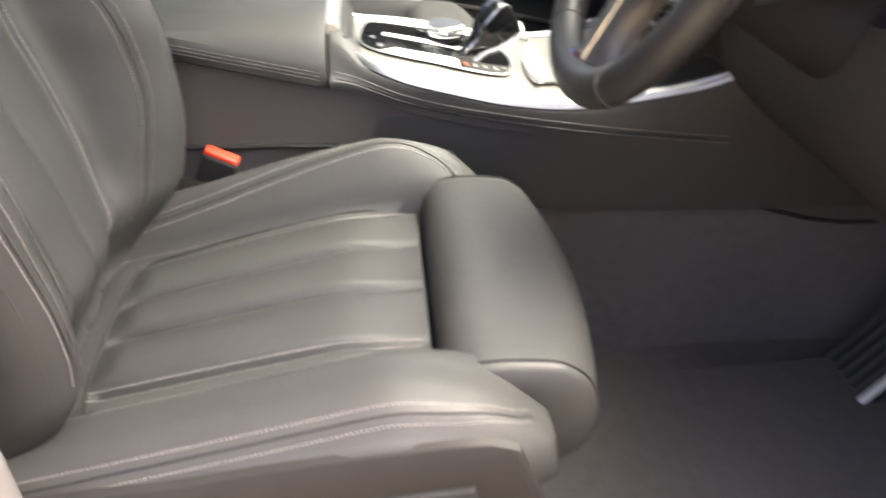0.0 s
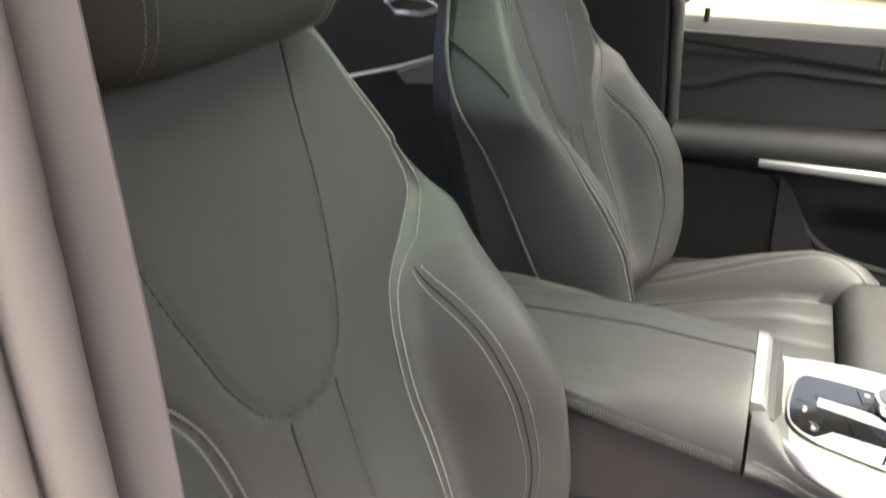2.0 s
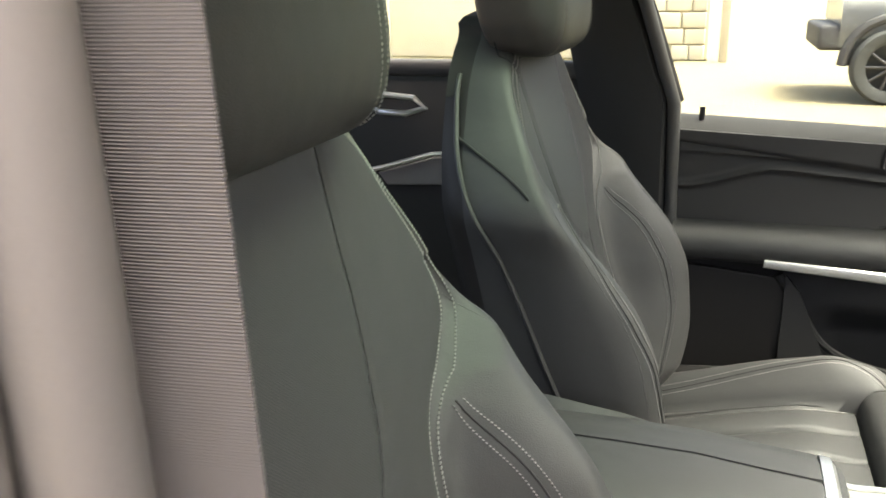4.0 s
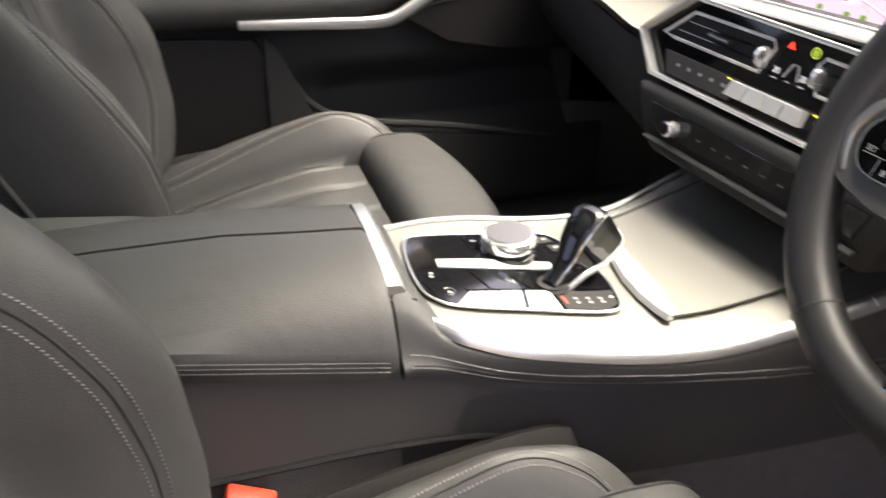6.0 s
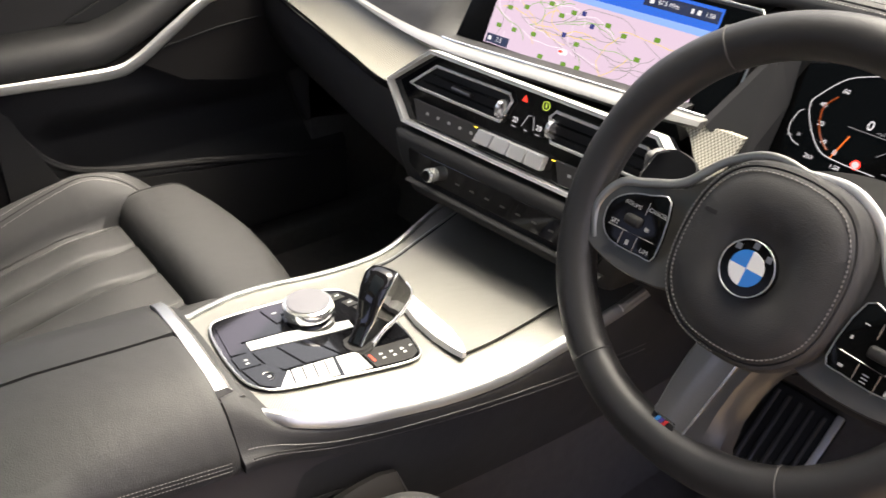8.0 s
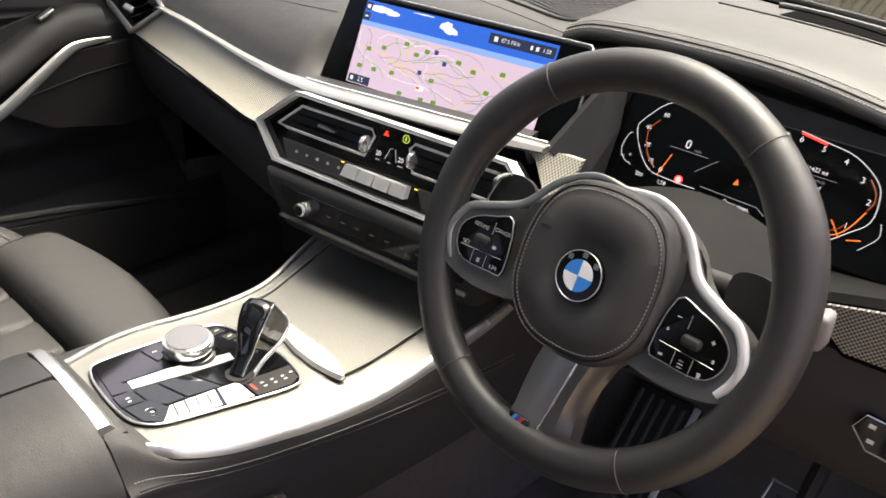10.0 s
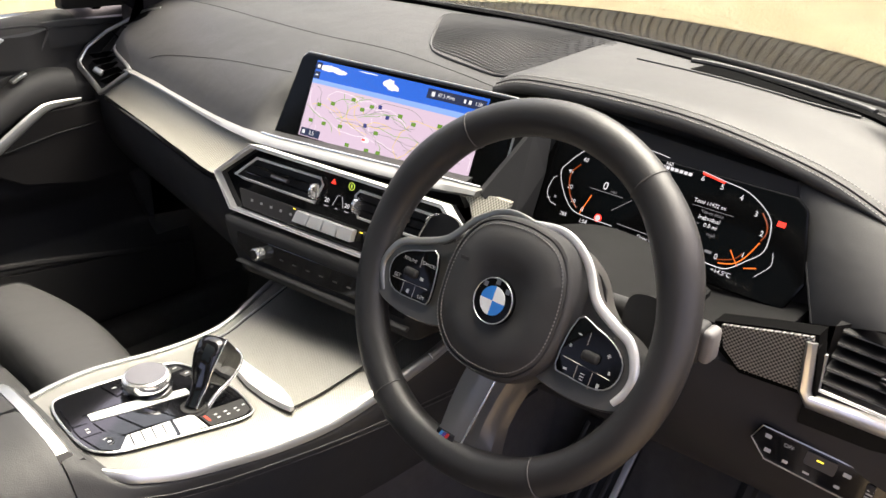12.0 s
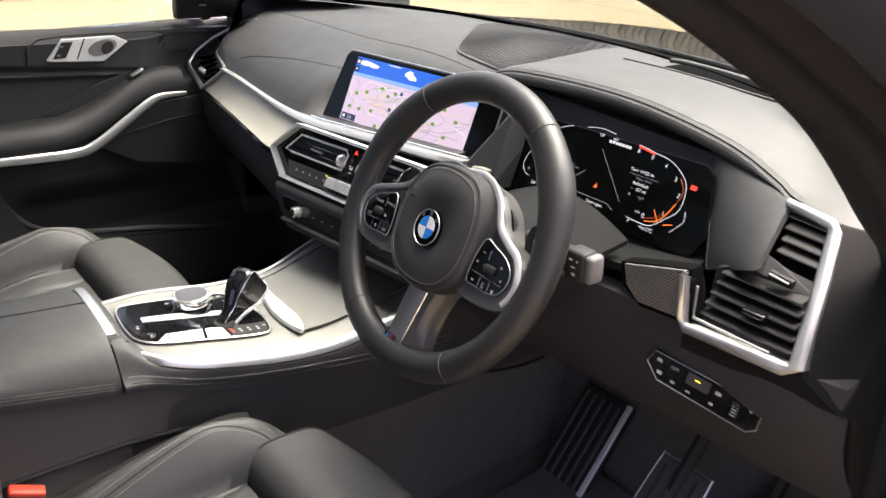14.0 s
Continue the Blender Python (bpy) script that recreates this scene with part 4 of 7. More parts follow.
part("side_seam", tube([(x, SIDE_Y(x) - 0.0030, SIDE_Z(x) + 0.0175) for x in (0.165 + 0.02 * i for i in range(24))], 0.0009, 5), PLASTIC_DARK, con_body)


# lower side panel of the console, one smooth sheet from the seats to the bulkhead
def arm_low(x):
    """Lower edge of the armrest lid."""
    return 0.8035 + 0.215 * min(0.26, 0.152 - min(x, 0.152))


KICK = curve1((-0.50, -0.10, 0.0, 0.171, 0.315, 0.50, 0.637, 0.87), (0.735, 0.737, 0.738, 0.735, 0.712, 0.684, 0.664, 0.610))


def side_panel(u, v):
    x = -0.50 + 1.42 * u
    top_y, top_z = (-0.113, arm_low(x) + 0.004) if x < 0.157 else (SIDE_Y(min(x, 0.70)) + 0.004, SIDE_Z(min(x, 0.69)) + 0.002 - 0.25 * max(0.0, x - 0.69))
    low_y = -0.1105 - 0.010 * step(0.2, 0.6, x)
    return (x, top_y + (low_y - top_y) * v ** 0.7, top_z + (KICK(x) - 0.012 - top_z) * v)


part("console_side", slab(side_panel, 110, 10, 0.02, (0, 1, 0)), CONSOLE_SIDE, console, "dark brown-grey plastic console side", angle=60)
part("kick_line", tube([(x, -0.1125 - 0.010 * step(0.2, 0.6, x), KICK(x) - 0.008) for x in [-0.4 + 0.05 * i for i in range(27)]], 0.0035, 6), PLASTIC_DARK, console)
part("console_core", loft([[(x, -0.088, 0.79), (x, -0.084, 0.40), (x, 0.100, 0.40), (x, 0.100, 0.60), (x, 0.098, 0.80)] for x in (-0.55, -0.2, 0.10, 0.162)]), CONSOLE_SIDE, console, "dark plastic far side of the console")
part("console_front", loft([[(x, y + 0.02, 0.60), (x, y + 0.02, 0.70), (x, y + 0.02, 0.76), (x, 0.12, 0.77), (x, 0.12, 0.60)] for x, y in ((0.69, -0.124), (0.80, -0.126), (0.97, -0.126))]), CONSOLE_SIDE, console, angle=40)
part("carpet_side", slab(lambda u, v: (-0.3 + 1.30 * u, -0.104 - 0.012 * step(0.2, 0.6, -0.3 + 1.3 * u) - 0.012 * v - 0.0035 * math.sin(23 * u + 5 * v) * v, (KICK(-0.3 + 1.30 * u) - 0.006) * (1 - v) + 0.40 * v), 90, 24, 0.01, (0, 1, 0)), CARPET, console, "black carpeted tunnel side", angle=70)

# mesh-trimmed top, cut round the control panel
X0, X1 = 0.168, 0.70
NX = 60


def con_top(u, v, lift=0.0):
    x = X0 + (X1 - X0) * u
    n, f = CON_N(x), CON_F(x)
    roll = (CON_Z(x) - con_near(x)) * max(0.0, 1 - v / 0.30) ** 2
    return (x, n + (f - n) * v, CON_Z(x) + lift - roll)


part("top_trim", slab(lambda u, v: con_top(u, v), NX, 40, 0.004, (0, 0, -1)), TRIM, console, "silver mesh-textured aluminium trim")
xs = [X0 + (0.64 - X0) * i / 60 for i in range(61)]
# chrome edging: broad on the driver's side, narrow on the far side
rings = []
for i, x in enumerate(xs):
    n, z = CON_N(x), con_near(x)
    w = 0.003 + 0.004 * step(0.19, 0.26, x) - 0.002 * step(0.36, 0.60, x)
    rings.append([(x, n + w, z + 0.0032), (x, n + 0.4 * w, z + 0.0032), (x, n - 0.002, z + 0.0015), (x, n - 0.0055, z - 0.003), (x, n - 0.0065, z - 0.008), (x, n + w, z - 0.008)])
part("chrome_edge", loft(rings), CHROME, console, "rounded satin chrome edge", angle=60)
part("chrome_edge", tube([(x, CON_F(x) + 0.001, CON_Z(x) + 0.001) for x in xs], 0.0042, 8, flat=0.8), CHROME, console)
part("nose_chrome", tube([(x, CON_N(x) - 0.002, con_near(x)) for x in (0.60, 0.63, 0.66, 0.69)], 0.005, 8), CHROME, console)
# control panel
pz = lambda x: CON_Z(x) + 0.0032
panel_o = smooth_path([(0.203, 0.046, 0), (0.194, 0.0, 0), (0.193, -0.045, 0), (0.202, -0.064, 0), (0.222, -0.074, 0), (0.275, -0.079, 0), (0.33, -0.082, 0), (0.366, -0.083, 0), (0.380, -0.076, 0), (0.387, -0.055, 0), (0.391, -0.022, 0), (0.386, 0.025, 0), (0.376, 0.060, 0), (0.362, 0.074, 0), (0.335, 0.075, 0), (0.29, 0.069, 0), (0.225, 0.060, 0)], 3, True)
def con_plate(poly, h0, h1):
    """A thin plate with a polygonal outline that follows the console's curve."""
    lo, hi = min(p[0] for p in poly), max(p[0] for p in poly)
    n = max(1, round((hi - lo) / 0.008))
    cuts = sorted({lo + 1e-5, hi - 1e-5} | {lo + (hi - lo) * i / n for i in range(1, n)} | {p[0] for p in poly if lo + 1e-4 < p[0] < hi - 1e-4})
    rings = []
    for x in cuts:
        ys = [a[1] + (b[1] - a[1]) * (x - a[0]) / (b[0] - a[0]) for a, b in zip(poly, poly[1:] + poly[:1]) if (a[0] - x) * (b[0] - x) < 0 or (a[0] == x != b[0])]
        y0, y1 = min(ys), max(ys)
        rings.append([(x, y0, pz(x) + h0), (x, y0, pz(x) + h1), (x, y1, pz(x) + h1), (x, y1, pz(x) + h0)])
    return loft(rings)


ctrl = part("control_panel", con_plate([(p.x, p.y) for p in panel_o], -0.003, 0.0006), GLOSS, console, "gloss black control panel", smooth=False)
part("panel_rim", tube([(p.x, p.y, pz(p.x) + 0.0004) for p in panel_o], 0.0014, 8, True), CHROME, ctrl, "satin rim")
for poly, mat, nm in (
    ([(0.200, -0.008), (0.208, 0.046), (0.262, 0.058), (0.268, 0.013), (0.219, 0.010), (0.216, -0.008)], GLOSS, "storage_lid"),
    ([(0.265, 0.059), (0.287, 0.062), (0.279, 0.034), (0.270, 0.030)], GLOSS, "button"),
    ([(0.222, -0.006), (0.224, 0.008), (0.268, 0.011), (0.345, 0.009), (0.343, -0.005), (0.284, -0.007)], PALE_SILVER, "silver_bar"),
    ([(0.199, -0.011), (0.219, -0.009), (0.221, -0.031), (0.198, -0.032)], GLOSS, "button"),
    ([(0.199, -0.034), (0.230, -0.032), (0.234, -0.048), (0.216, -0.070), (0.204, -0.062)], GLOSS, "round_button_plate"),
    ([(0.222, -0.010), (0.246, -0.009), (0.258, -0.046), (0.237, -0.048), (0.224, -0.030)], GLOSS, "button"),
    ([(0.249, -0.009), (0.282, -0.009), (0.300, -0.046), (0.261, -0.046)], GLOSS, "button"),
    ([(0.285, -0.009), (0.316, -0.007), (0.318, -0.044), (0.303, -0.046)], GLOSS, "button"),
    ([(0.238, -0.051), (0.290, -0.048), (0.282, -0.076), (0.240, -0.076), (0.220, -0.072)], PALE_SILVER, "silver_button_strip"),
    ([(0.294, -0.048), (0.319, -0.047), (0.319, -0.078), (0.286, -0.078)], PALE_SILVER, "silver_button"),
    ([(0.323, -0.047), (0.385, -0.049), (0.379, -0.073), (0.366, -0.080), (0.323, -0.079)], PLASTIC_DARK, "selector_display"),
    ([(0.348, 0.008), (0.385, 0.010), (0.387, -0.045), (0.352, -0.044)], GLOSS, "selector_plate"),
):
    part(nm, con_plate(poly, 0.0004, 0.0018), mat, ctrl, smooth=False)
for k in range(4):
    x = 0.236 + 0.0125 * k
    part("button_joint", tube([(x + 0.005, -0.052, pz(x) + 0.0018), (x - 0.001, -0.074, pz(x) + 0.0018)], 0.0007, 4), PLASTIC_DARK, ctrl)
part("start_ring", tube([(0.217 + 0.006 * math.cos(radians(a)), -0.052 + 0.006 * math.sin(radians(a)), pz(0.217) + 0.0019) for a in range(0, 360, 20)], 0.0006, 5, True), DARK_METAL, ctrl)
for x, y in ((0.208, -0.019), (0.207, -0.025), (0.216, -0.052), (0.338, -0.060), (0.351, -0.060), (0.364, -0.061), (0.376, -0.060), (0.338, -0.067), (0.351, -0.067), (0.364, -0.067)):
    part("symbol", con_plate([(x, y), (x + 0.004, y + 0.0005), (x + 0.004, y - 0.002), (x, y - 0.0025)], 0.0019, 0.0023), WHITE_INK, ctrl, smooth=False)
part("symbol", con_plate([(0.326, -0.058), (0.329, -0.058), (0.329, -0.070), (0.326, -0.070)], 0.0019, 0.0024), RED, ctrl, "red mark", smooth=False)
for x, y in ((0.348, 0.056), (0.360, 0.058), (0.366, 0.040), (0.372, 0.026), (0.276, 0.048)):
    part("button", con_plate([(x - 0.008, y + 0.005), (x + 0.005, y + 0.007), (x + 0.008, y - 0.005), (x - 0.006, y - 0.007)], 0.0004, 0.0016), PLASTIC_DARK, ctrl, smooth=False)
    part("symbol", con_plate([(x - 0.003, y + 0.001), (x + 0.003, y + 0.002), (x + 0.003, y), (x - 0.003, y - 0.001)], 0.0018, 0.0021), WHITE_INK, ctrl, smooth=False)
# rotary controller
knob = thing("rotary_controller", "brushed silver rotary controller knob", "control knob")
KM = Matrix.Translation((0.307, 0.028, pz(0.307)))
rings = []
for r, z in ((0.029, 0.0), (0.029, 0.006), (0.024, 0.008), (0.024, 0.010)):
    rings.append([KM @ Vector((r * math.cos(radians(a)), r * math.sin(radians(a)), z)) for a in range(0, 360, 9)])
part("knob_base", loft(rings), GLOSS, knob, angle=30)
rings = []
for r, z in ((0.0255, 0.009), (0.0275, 0.012), (0.0280, 0.018), (0.0262, 0.0225), (0.0235, 0.0238)):
    rings.append([KM @ Vector((r * math.cos(radians(a)), r * math.sin(radians(a)), z)) for a in range(0, 360, 6)])
part("knob_ring", loft(rings), BRIGHT, knob, "polished silver ring", angle=30)
part("knob_top", disc(0.0232, 0.0012, 48, 0.0004, KM @ Matrix.Translation((0, 0, 0.0242))), DARK_METAL, knob, "pale grey touch pad top")
# gear selector
shifter = thing("gear_selector", "gloss black gear selector with a chrome edge", "gear selector")
base = Vector((0.326, -0.038, pz(0.326)))
top = Vector((0.388, -0.012, 0.862))
ax = (top - base).normalized()
side = Vector((0.35, -0.92, 0.0))
side = (side - ax * side.dot(ax)).normalized()
fwd = side.cross(ax)
sec = ((0.0, 0.010, 0.011, 0.0), (0.15, 0.010, 0.012, 0.0), (0.32, 0.013, 0.015, 0.001), (0.48, 0.0165, 0.023, 0.003), (0.66, 0.020, 0.028, 0.004), (0.84, 0.021, 0.030, 0.004), (0.95, 0.0185, 0.026, 0.003), (1.0, 0.012, 0.017, 0.003))
L = (top - base).length * 1.06
rings, edge1, edge2 = [], [], []
for t, a, b, c in sec:
    cc = base + ax * (L * t) + fwd * c
    ring = []
    for k in range(24):
        q = 2 * math.pi * k / 24
        ca, sa = math.cos(q), math.sin(q)
        ring.append(cc + side * (math.copysign(abs(ca) ** 0.6, ca) * a) + fwd * (math.copysign(abs(sa) ** 0.6, sa) * b))
    rings.append(ring)
    edge1.append(cc + side * (a * 0.96) + fwd * (-b * 0.75))
    edge2.append(cc + side * (a * 0.9) + fwd * (b * 0.85))
part("lever", loft(rings), GLOSS, shifter, "gloss black lever", angle=60)
part("side_panel", loft([[e1 + side * 0.001, e2 + side * 0.001, e2 - side * 0.003, e1 - side * 0.003] for e1, e2 in zip(smooth_path(edge1, 3), smooth_path(edge2, 3))][3:-3]), GLOSS, shifter)
part("chrome_edge", tube(smooth_path(edge1, 4), lambda t: 0.0050 - 0.0034 * t, 10), BRIGHT, shifter, "broad chrome edge")
part("chrome_edge", tube(smooth_path(edge2, 4), 0.0008, 6), BRIGHT, shifter)
part("boot", disc(0.017, 0.008, 28, 0.003, Matrix.Translation(base + Vector((0, 0, 0.002)))), PLASTIC_DARK, shifter)
# sliding cover and the bright ledge before it
CV = lambda x, y: CON_Z(x) + 0.0036
def cover_far(x):
    return 0.088 + 0.16 * max(0.0, x - 0.44) * step(0.42, 0.50, x)


def cover_near(x):
    return -0.100 - 0.05 * max(0.0, x - 0.42)


def cover_at(u, v):
    x = 0.420 + 0.295 * u + 0.014 * v * (1 - u)
    return (x, cover_near(x) * (1 - v) + cover_far(x) * v, CV(x, 0))


part("sliding_cover", slab(cover_at, 30, 10, 0.0025, (0, 0, -1)), TRIM, console, "silver mesh sliding cover")
part("cover_seam", tube([(x, cover_near(x) - 0.001, CV(x, 0)) for x in (0.420, 0.46, 0.50, 0.55, 0.60, 0.70)], 0.0004, 6), VENT_BLACK, console)
part("cover_seam", tube([(x, cover_far(x) + 0.001, CV(x, 0)) for x in [0.434 + 0.023 * i for i in range(12)]], 0.0008, 6), VENT_BLACK, console)
part("cover_edge", tube(smooth_path([(0.428, 0.078, CV(0.43, 0)), (0.420, 0.088, CV(0.43, 0) + 0.001), (0.432, 0.0925, CV(0.43, 0) + 0.001)] + [(x, cover_far(x) + 0.0035, CV(x, 0) + 0.0005) for x in (0.46, 0.50, 0.55, 0.60, 0.68)], 3), 0.0016, 6), CHROME, console, "bright cover edge")
part("bright_ledge", loft([[(x0, y, CON_Z(0.41) + 0.003), (x0 + 0.002, y, CON_Z(0.41) + 0.0095), (x1 - 0.003, y, CON_Z(0.42) + 0.0105), (x1, y, CON_Z(0.42) + 0.0085), (x1 + 0.001, y, CON_Z(0.42) + 0.003)] for x0, x1, y in ((0.424, 0.436, 0.040), (0.414, 0.434, 0.010), (0.406, 0.433, -0.03), (0.405, 0.432, -0.065), (0.408, 0.426, -0.09), (0.412, 0.418, -0.106))]), PALE_SILVER, console, "polished ledge", angle=25)

# ---- armrest ----
armrest = thing("armrest", "two-part black leather armrest lid with grey stitching", "armrest")


def arm_ring(x, y0, y1):
    zt = 0.900 - 0.012 * step(0.0, 0.16, x) - 0.02 * step(-0.25, -0.45, x)
    zb = arm_low(x)
    near = [(y1 * 0 - 0.113, zb), (-0.1205, zb + 0.004), (-0.121, zb + 0.016), (-0.1195, zb + 0.030), (-0.100, zt - 0.026), (-0.078, zt - 0.009), (-0.04, zt - 0.001), (-0.002, zt), (-0.002, zb)]
    far = [(0.002, zb), (0.002, zt), (0.04, zt - 0.002), (0.072, zt - 0.011), (0.094, zt - 0.030), (0.106, zb + 0.03), (0.106, zb)]
    return [(x, y, z) for y, z in (near if y0 < 0 else far)]


xs = [-0.50, -0.3, -0.15, -0.05, 0.03, 0.10, 0.140, 0.150, 0.153]


def squeeze(ring, x):
    if x < 0.145:
        return ring
    c = Vector((x, sum(p[1] for p in ring) / len(ring), sum(p[2] for p in ring) / len(ring)))
    s = 0.985 if x < 0.152 else 0.95
    return [tuple(c + (Vector(p) - c) * s) for p in ring]


part("lid", loft([squeeze(arm_ring(x, -1, 0), x) for x in xs]), LEATHER, armrest, "near half of the leather lid", angle=60)
part("lid", loft([squeeze(arm_ring(x, 1, 0), x) for x in xs]), LEATHER, armrest, "far half of the leather lid", angle=60)
for off in (0.013, 0.0175, 0.022):
    part("stitching", stitches([(x, -0.1222, arm_low(x) + off) for x in [-0.3 + 0.005 * i for i in range(90)]], 0.0050, 0.00042, 0.66), THREAD if off != 0.017 else PLASTIC_DARK, armrest)
part("armrest_base", box(0.66, 0.170, 0.05, 0.008, (-0.175, 0.004, 0.815)), PLASTIC_DARK, armrest)
part("chrome_bar", loft([[(0.154, y, z), (0.165, y, z - 0.001), (0.170, y, z - 0.008), (0.154, y, z - 0.012)] for y, z in ((-0.080, 0.874), (-0.06, 0.880), (0.0, 0.886), (0.05, 0.886), (0.066, 0.880))]), CHROME, console, "satin chrome bar in front of the armrest", angle=30)
part("console_step", loft([[(0.155, y, z - 0.01), (0.178, y, z - 0.012), (0.186, y, z - 0.035), (0.186, y, 0.80), (0.155, y, 0.80)] for y, z in ((-0.084, 0.872), (-0.05, 0.880), (0.0, 0.884), (0.05, 0.884), (0.072, 0.876))]), LEATHER, console, angle=40)

# ---- writing ----


def frame_at(origin, right, up):
    """Matrix of a flat place: x to the right, y up, z out of it."""
    r, u = Vector(right).normalized(), Vector(up).normalized()
    u = (u - r * u.dot(r)).normalized()
    n = r.cross(u)
    return Matrix(((r.x, u.x, n.x, origin[0]), (r.y, u.y, n.y, origin[1]), (r.z, u.z, n.z, origin[2]), (0, 0, 0, 1)))


def writing(text, size, mat, m, x, y, parent, lift=0.0006, align="CENTER"):
    """Words in the built-in font, as a flat mesh on the place m."""
    cu = bpy.data.curves.new("writing", "FONT")
    cu.body, cu.size, cu.align_x, cu.align_y = text, size, align, "CENTER"
    tmp = bpy.data.objects.new("writing", cu)
    me = bpy.data.meshes.new_from_object(tmp)
    bpy.data.objects.remove(tmp)
    me.transform(m @ Matrix.Translation((x, y, lift)))
    me.materials.append(mat)
    ob = new("writing", me)
    ob.parent = parent
    return ob


def plate(poly, m, z0=0.0, z1=0.0005, bevel=0.0):
    """A thin piece with a polygonal outline on the place m."""
    bm = prism([(x, y, z0) for x, y in poly], (0, 0, z1 - z0), bevel)
    bmesh.ops.transform(bm, matrix=m, verts=bm.verts[:])
    return bm


def rect(cx, cy, w, h, c=0.0):
    if not c:
        return [(cx - w / 2, cy - h / 2), (cx + w / 2, cy - h / 2), (cx + w / 2, cy + h / 2), (cx - w / 2, cy + h / 2)]
    out = []
    for sx, sy, a0 in ((1, -1, -90), (1, 1, 0), (-1, 1, 90), (-1, -1, 180)):
        for k in range(4):
            a = radians(a0 + 30 * k)
            out.append((cx + sx * (w / 2 - c) + c * math.cos(a), cy + sy * (h / 2 - c) + c * math.sin(a)))
    return out


def bars(m, marks, mat, parent, name="symbol", lift=0.0006):
    """Unreadable small marks as plain bars: (x, y, w, h)."""
    for x, y, w, h in marks:
        part(name, plate(rect(x, y, w, h), m, lift, lift + 0.0003), mat, parent, smooth=False)


# ---- steering wheel ----
wheel = thing("steering_wheel", "black leather three-spoke steering wheel with silver spoke trim", "steering wheel")
WC = Vector((0.462, -0.374, 1.052))
tilt = radians(25.5)
WM = Matrix(((0, math.sin(tilt), -math.cos(tilt), WC.x), (-1, 0, 0, WC.y), (0, math.cos(tilt), math.sin(tilt), WC.z), (0, 0, 0, 1)))
wheel.matrix_world = WM
ID = Matrix.Identity(4)
# wheel coordinates: x to the driver's right, y up the wheel, z towards the driver
RIM = 0.163


def rim_ring(a, r0, r1, n=20):
    deg = math.degrees(a) % 360
    grip = 0.0022 * (math.exp(-((deg - 32) / 14) ** 2) + math.exp(-((deg - 148) / 14) ** 2))
    flat = 1 - 0.018 * math.exp(-((deg - 270) / 22) ** 2)
    return [((RIM * flat + (r0 + grip) * math.cos(b)) * math.cos(a), (RIM * flat + (r0 + grip) * math.cos(b)) * math.sin(a), (r1 + grip) * math.sin(b)) for b in (2 * math.pi * k / n for k in range(n))]


rings = [rim_ring(2 * math.pi * i / 144, 0.0178, 0.0165) for i in range(144)]
rings.append(rings[0])
bm = loft(rings, caps=False)
bmesh.ops.remove_doubles(bm, verts=bm.verts[:], dist=1e-6)
rim = part("rim", bm, WHEEL_SKIN, wheel, "black leather rim")
for deg in (54, 126, 236, 304):
    a = radians(deg)
    part("rim_seam", tube([Vector(p) for p in rim_ring(a, 0.0181, 0.0168, 28)], 0.0006, 6, True), THREAD_DARK, rim)
inner = [((RIM - 0.0177) * math.cos(radians(d)), (RIM - 0.0177) * math.sin(radians(d)), 0.003) for d in range(150, 235, 1)]
part("rim_stitching", stitches(inner, 0.005, 0.0008, 0.55, slant=(0, 0, 1.2)), THREAD_DARK, rim)
inner = [((RIM * 0.985 - 0.0177) * math.cos(radians(d)), (RIM * 0.985 - 0.0177) * math.sin(radians(d)), 0.004) for d in range(262, 305, 1)]
part("rim_stitching", stitches(inner, 0.005, 0.0007, 0.55, slant=(0, 0, 1.2)), THREAD_DARK, rim)

hub_poly = smooth_path([(0, 0.064, 0), (0.040, 0.057, 0), (0.061, 0.034, 0), (0.067, 0.0, 0), (0.061, -0.036, 0), (0.036, -0.060, 0), (0, -0.066, 0), (-0.036, -0.060, 0), (-0.061, -0.036, 0), (-0.067, 0.0, 0), (-0.061, 0.034, 0), (-0.040, 0.057, 0)], 5, True)
hub_poly = [Vector((p.x, p.y * (1.12 if p.y > 0 else 1.09), 0)) for p in hub_poly]
HX, HY = 0.005, -0.003
rings = [[(HX + p.x * s, HY + p.y * s, z) for p in hub_poly] for s, z in ((1.0, -0.03), (1.02, 0.0), (1.02, 0.010), (0.99, 0.0165), (0.955, 0.0175), (0.945, 0.016), (0.93, 0.018), (0.7, 0.0215), (0.40, 0.0225), (0.37, 0.0205), (0.1, 0.0205))]
hub = part("airbag_cover", loft(rings), LEATHER_DASH, wheel, "stitched dark grey airbag cover", angle=50)
part("stitching", stitches([(HX + p.x * 0.90, HY + p.y * 0.90, 0.0190) for p in hub_poly + hub_poly[:1]], 0.0050, 0.00065, 0.62), THREAD, hub)
part("stitching", stitches([(HX + p.x * 0.972, HY + p.y * 0.972, 0.0178) for p in hub_poly[30:56]], 0.0050, 0.00050, 0.62), THREAD, hub)
for sx, sy in ((-0.042, 0.018), (0.042, -0.018)):
    part("embossed_mark", plate(rect(sx, sy, 0.010, 0.003), ID, 0.0212, 0.0217), PLASTIC_DARK, hub)
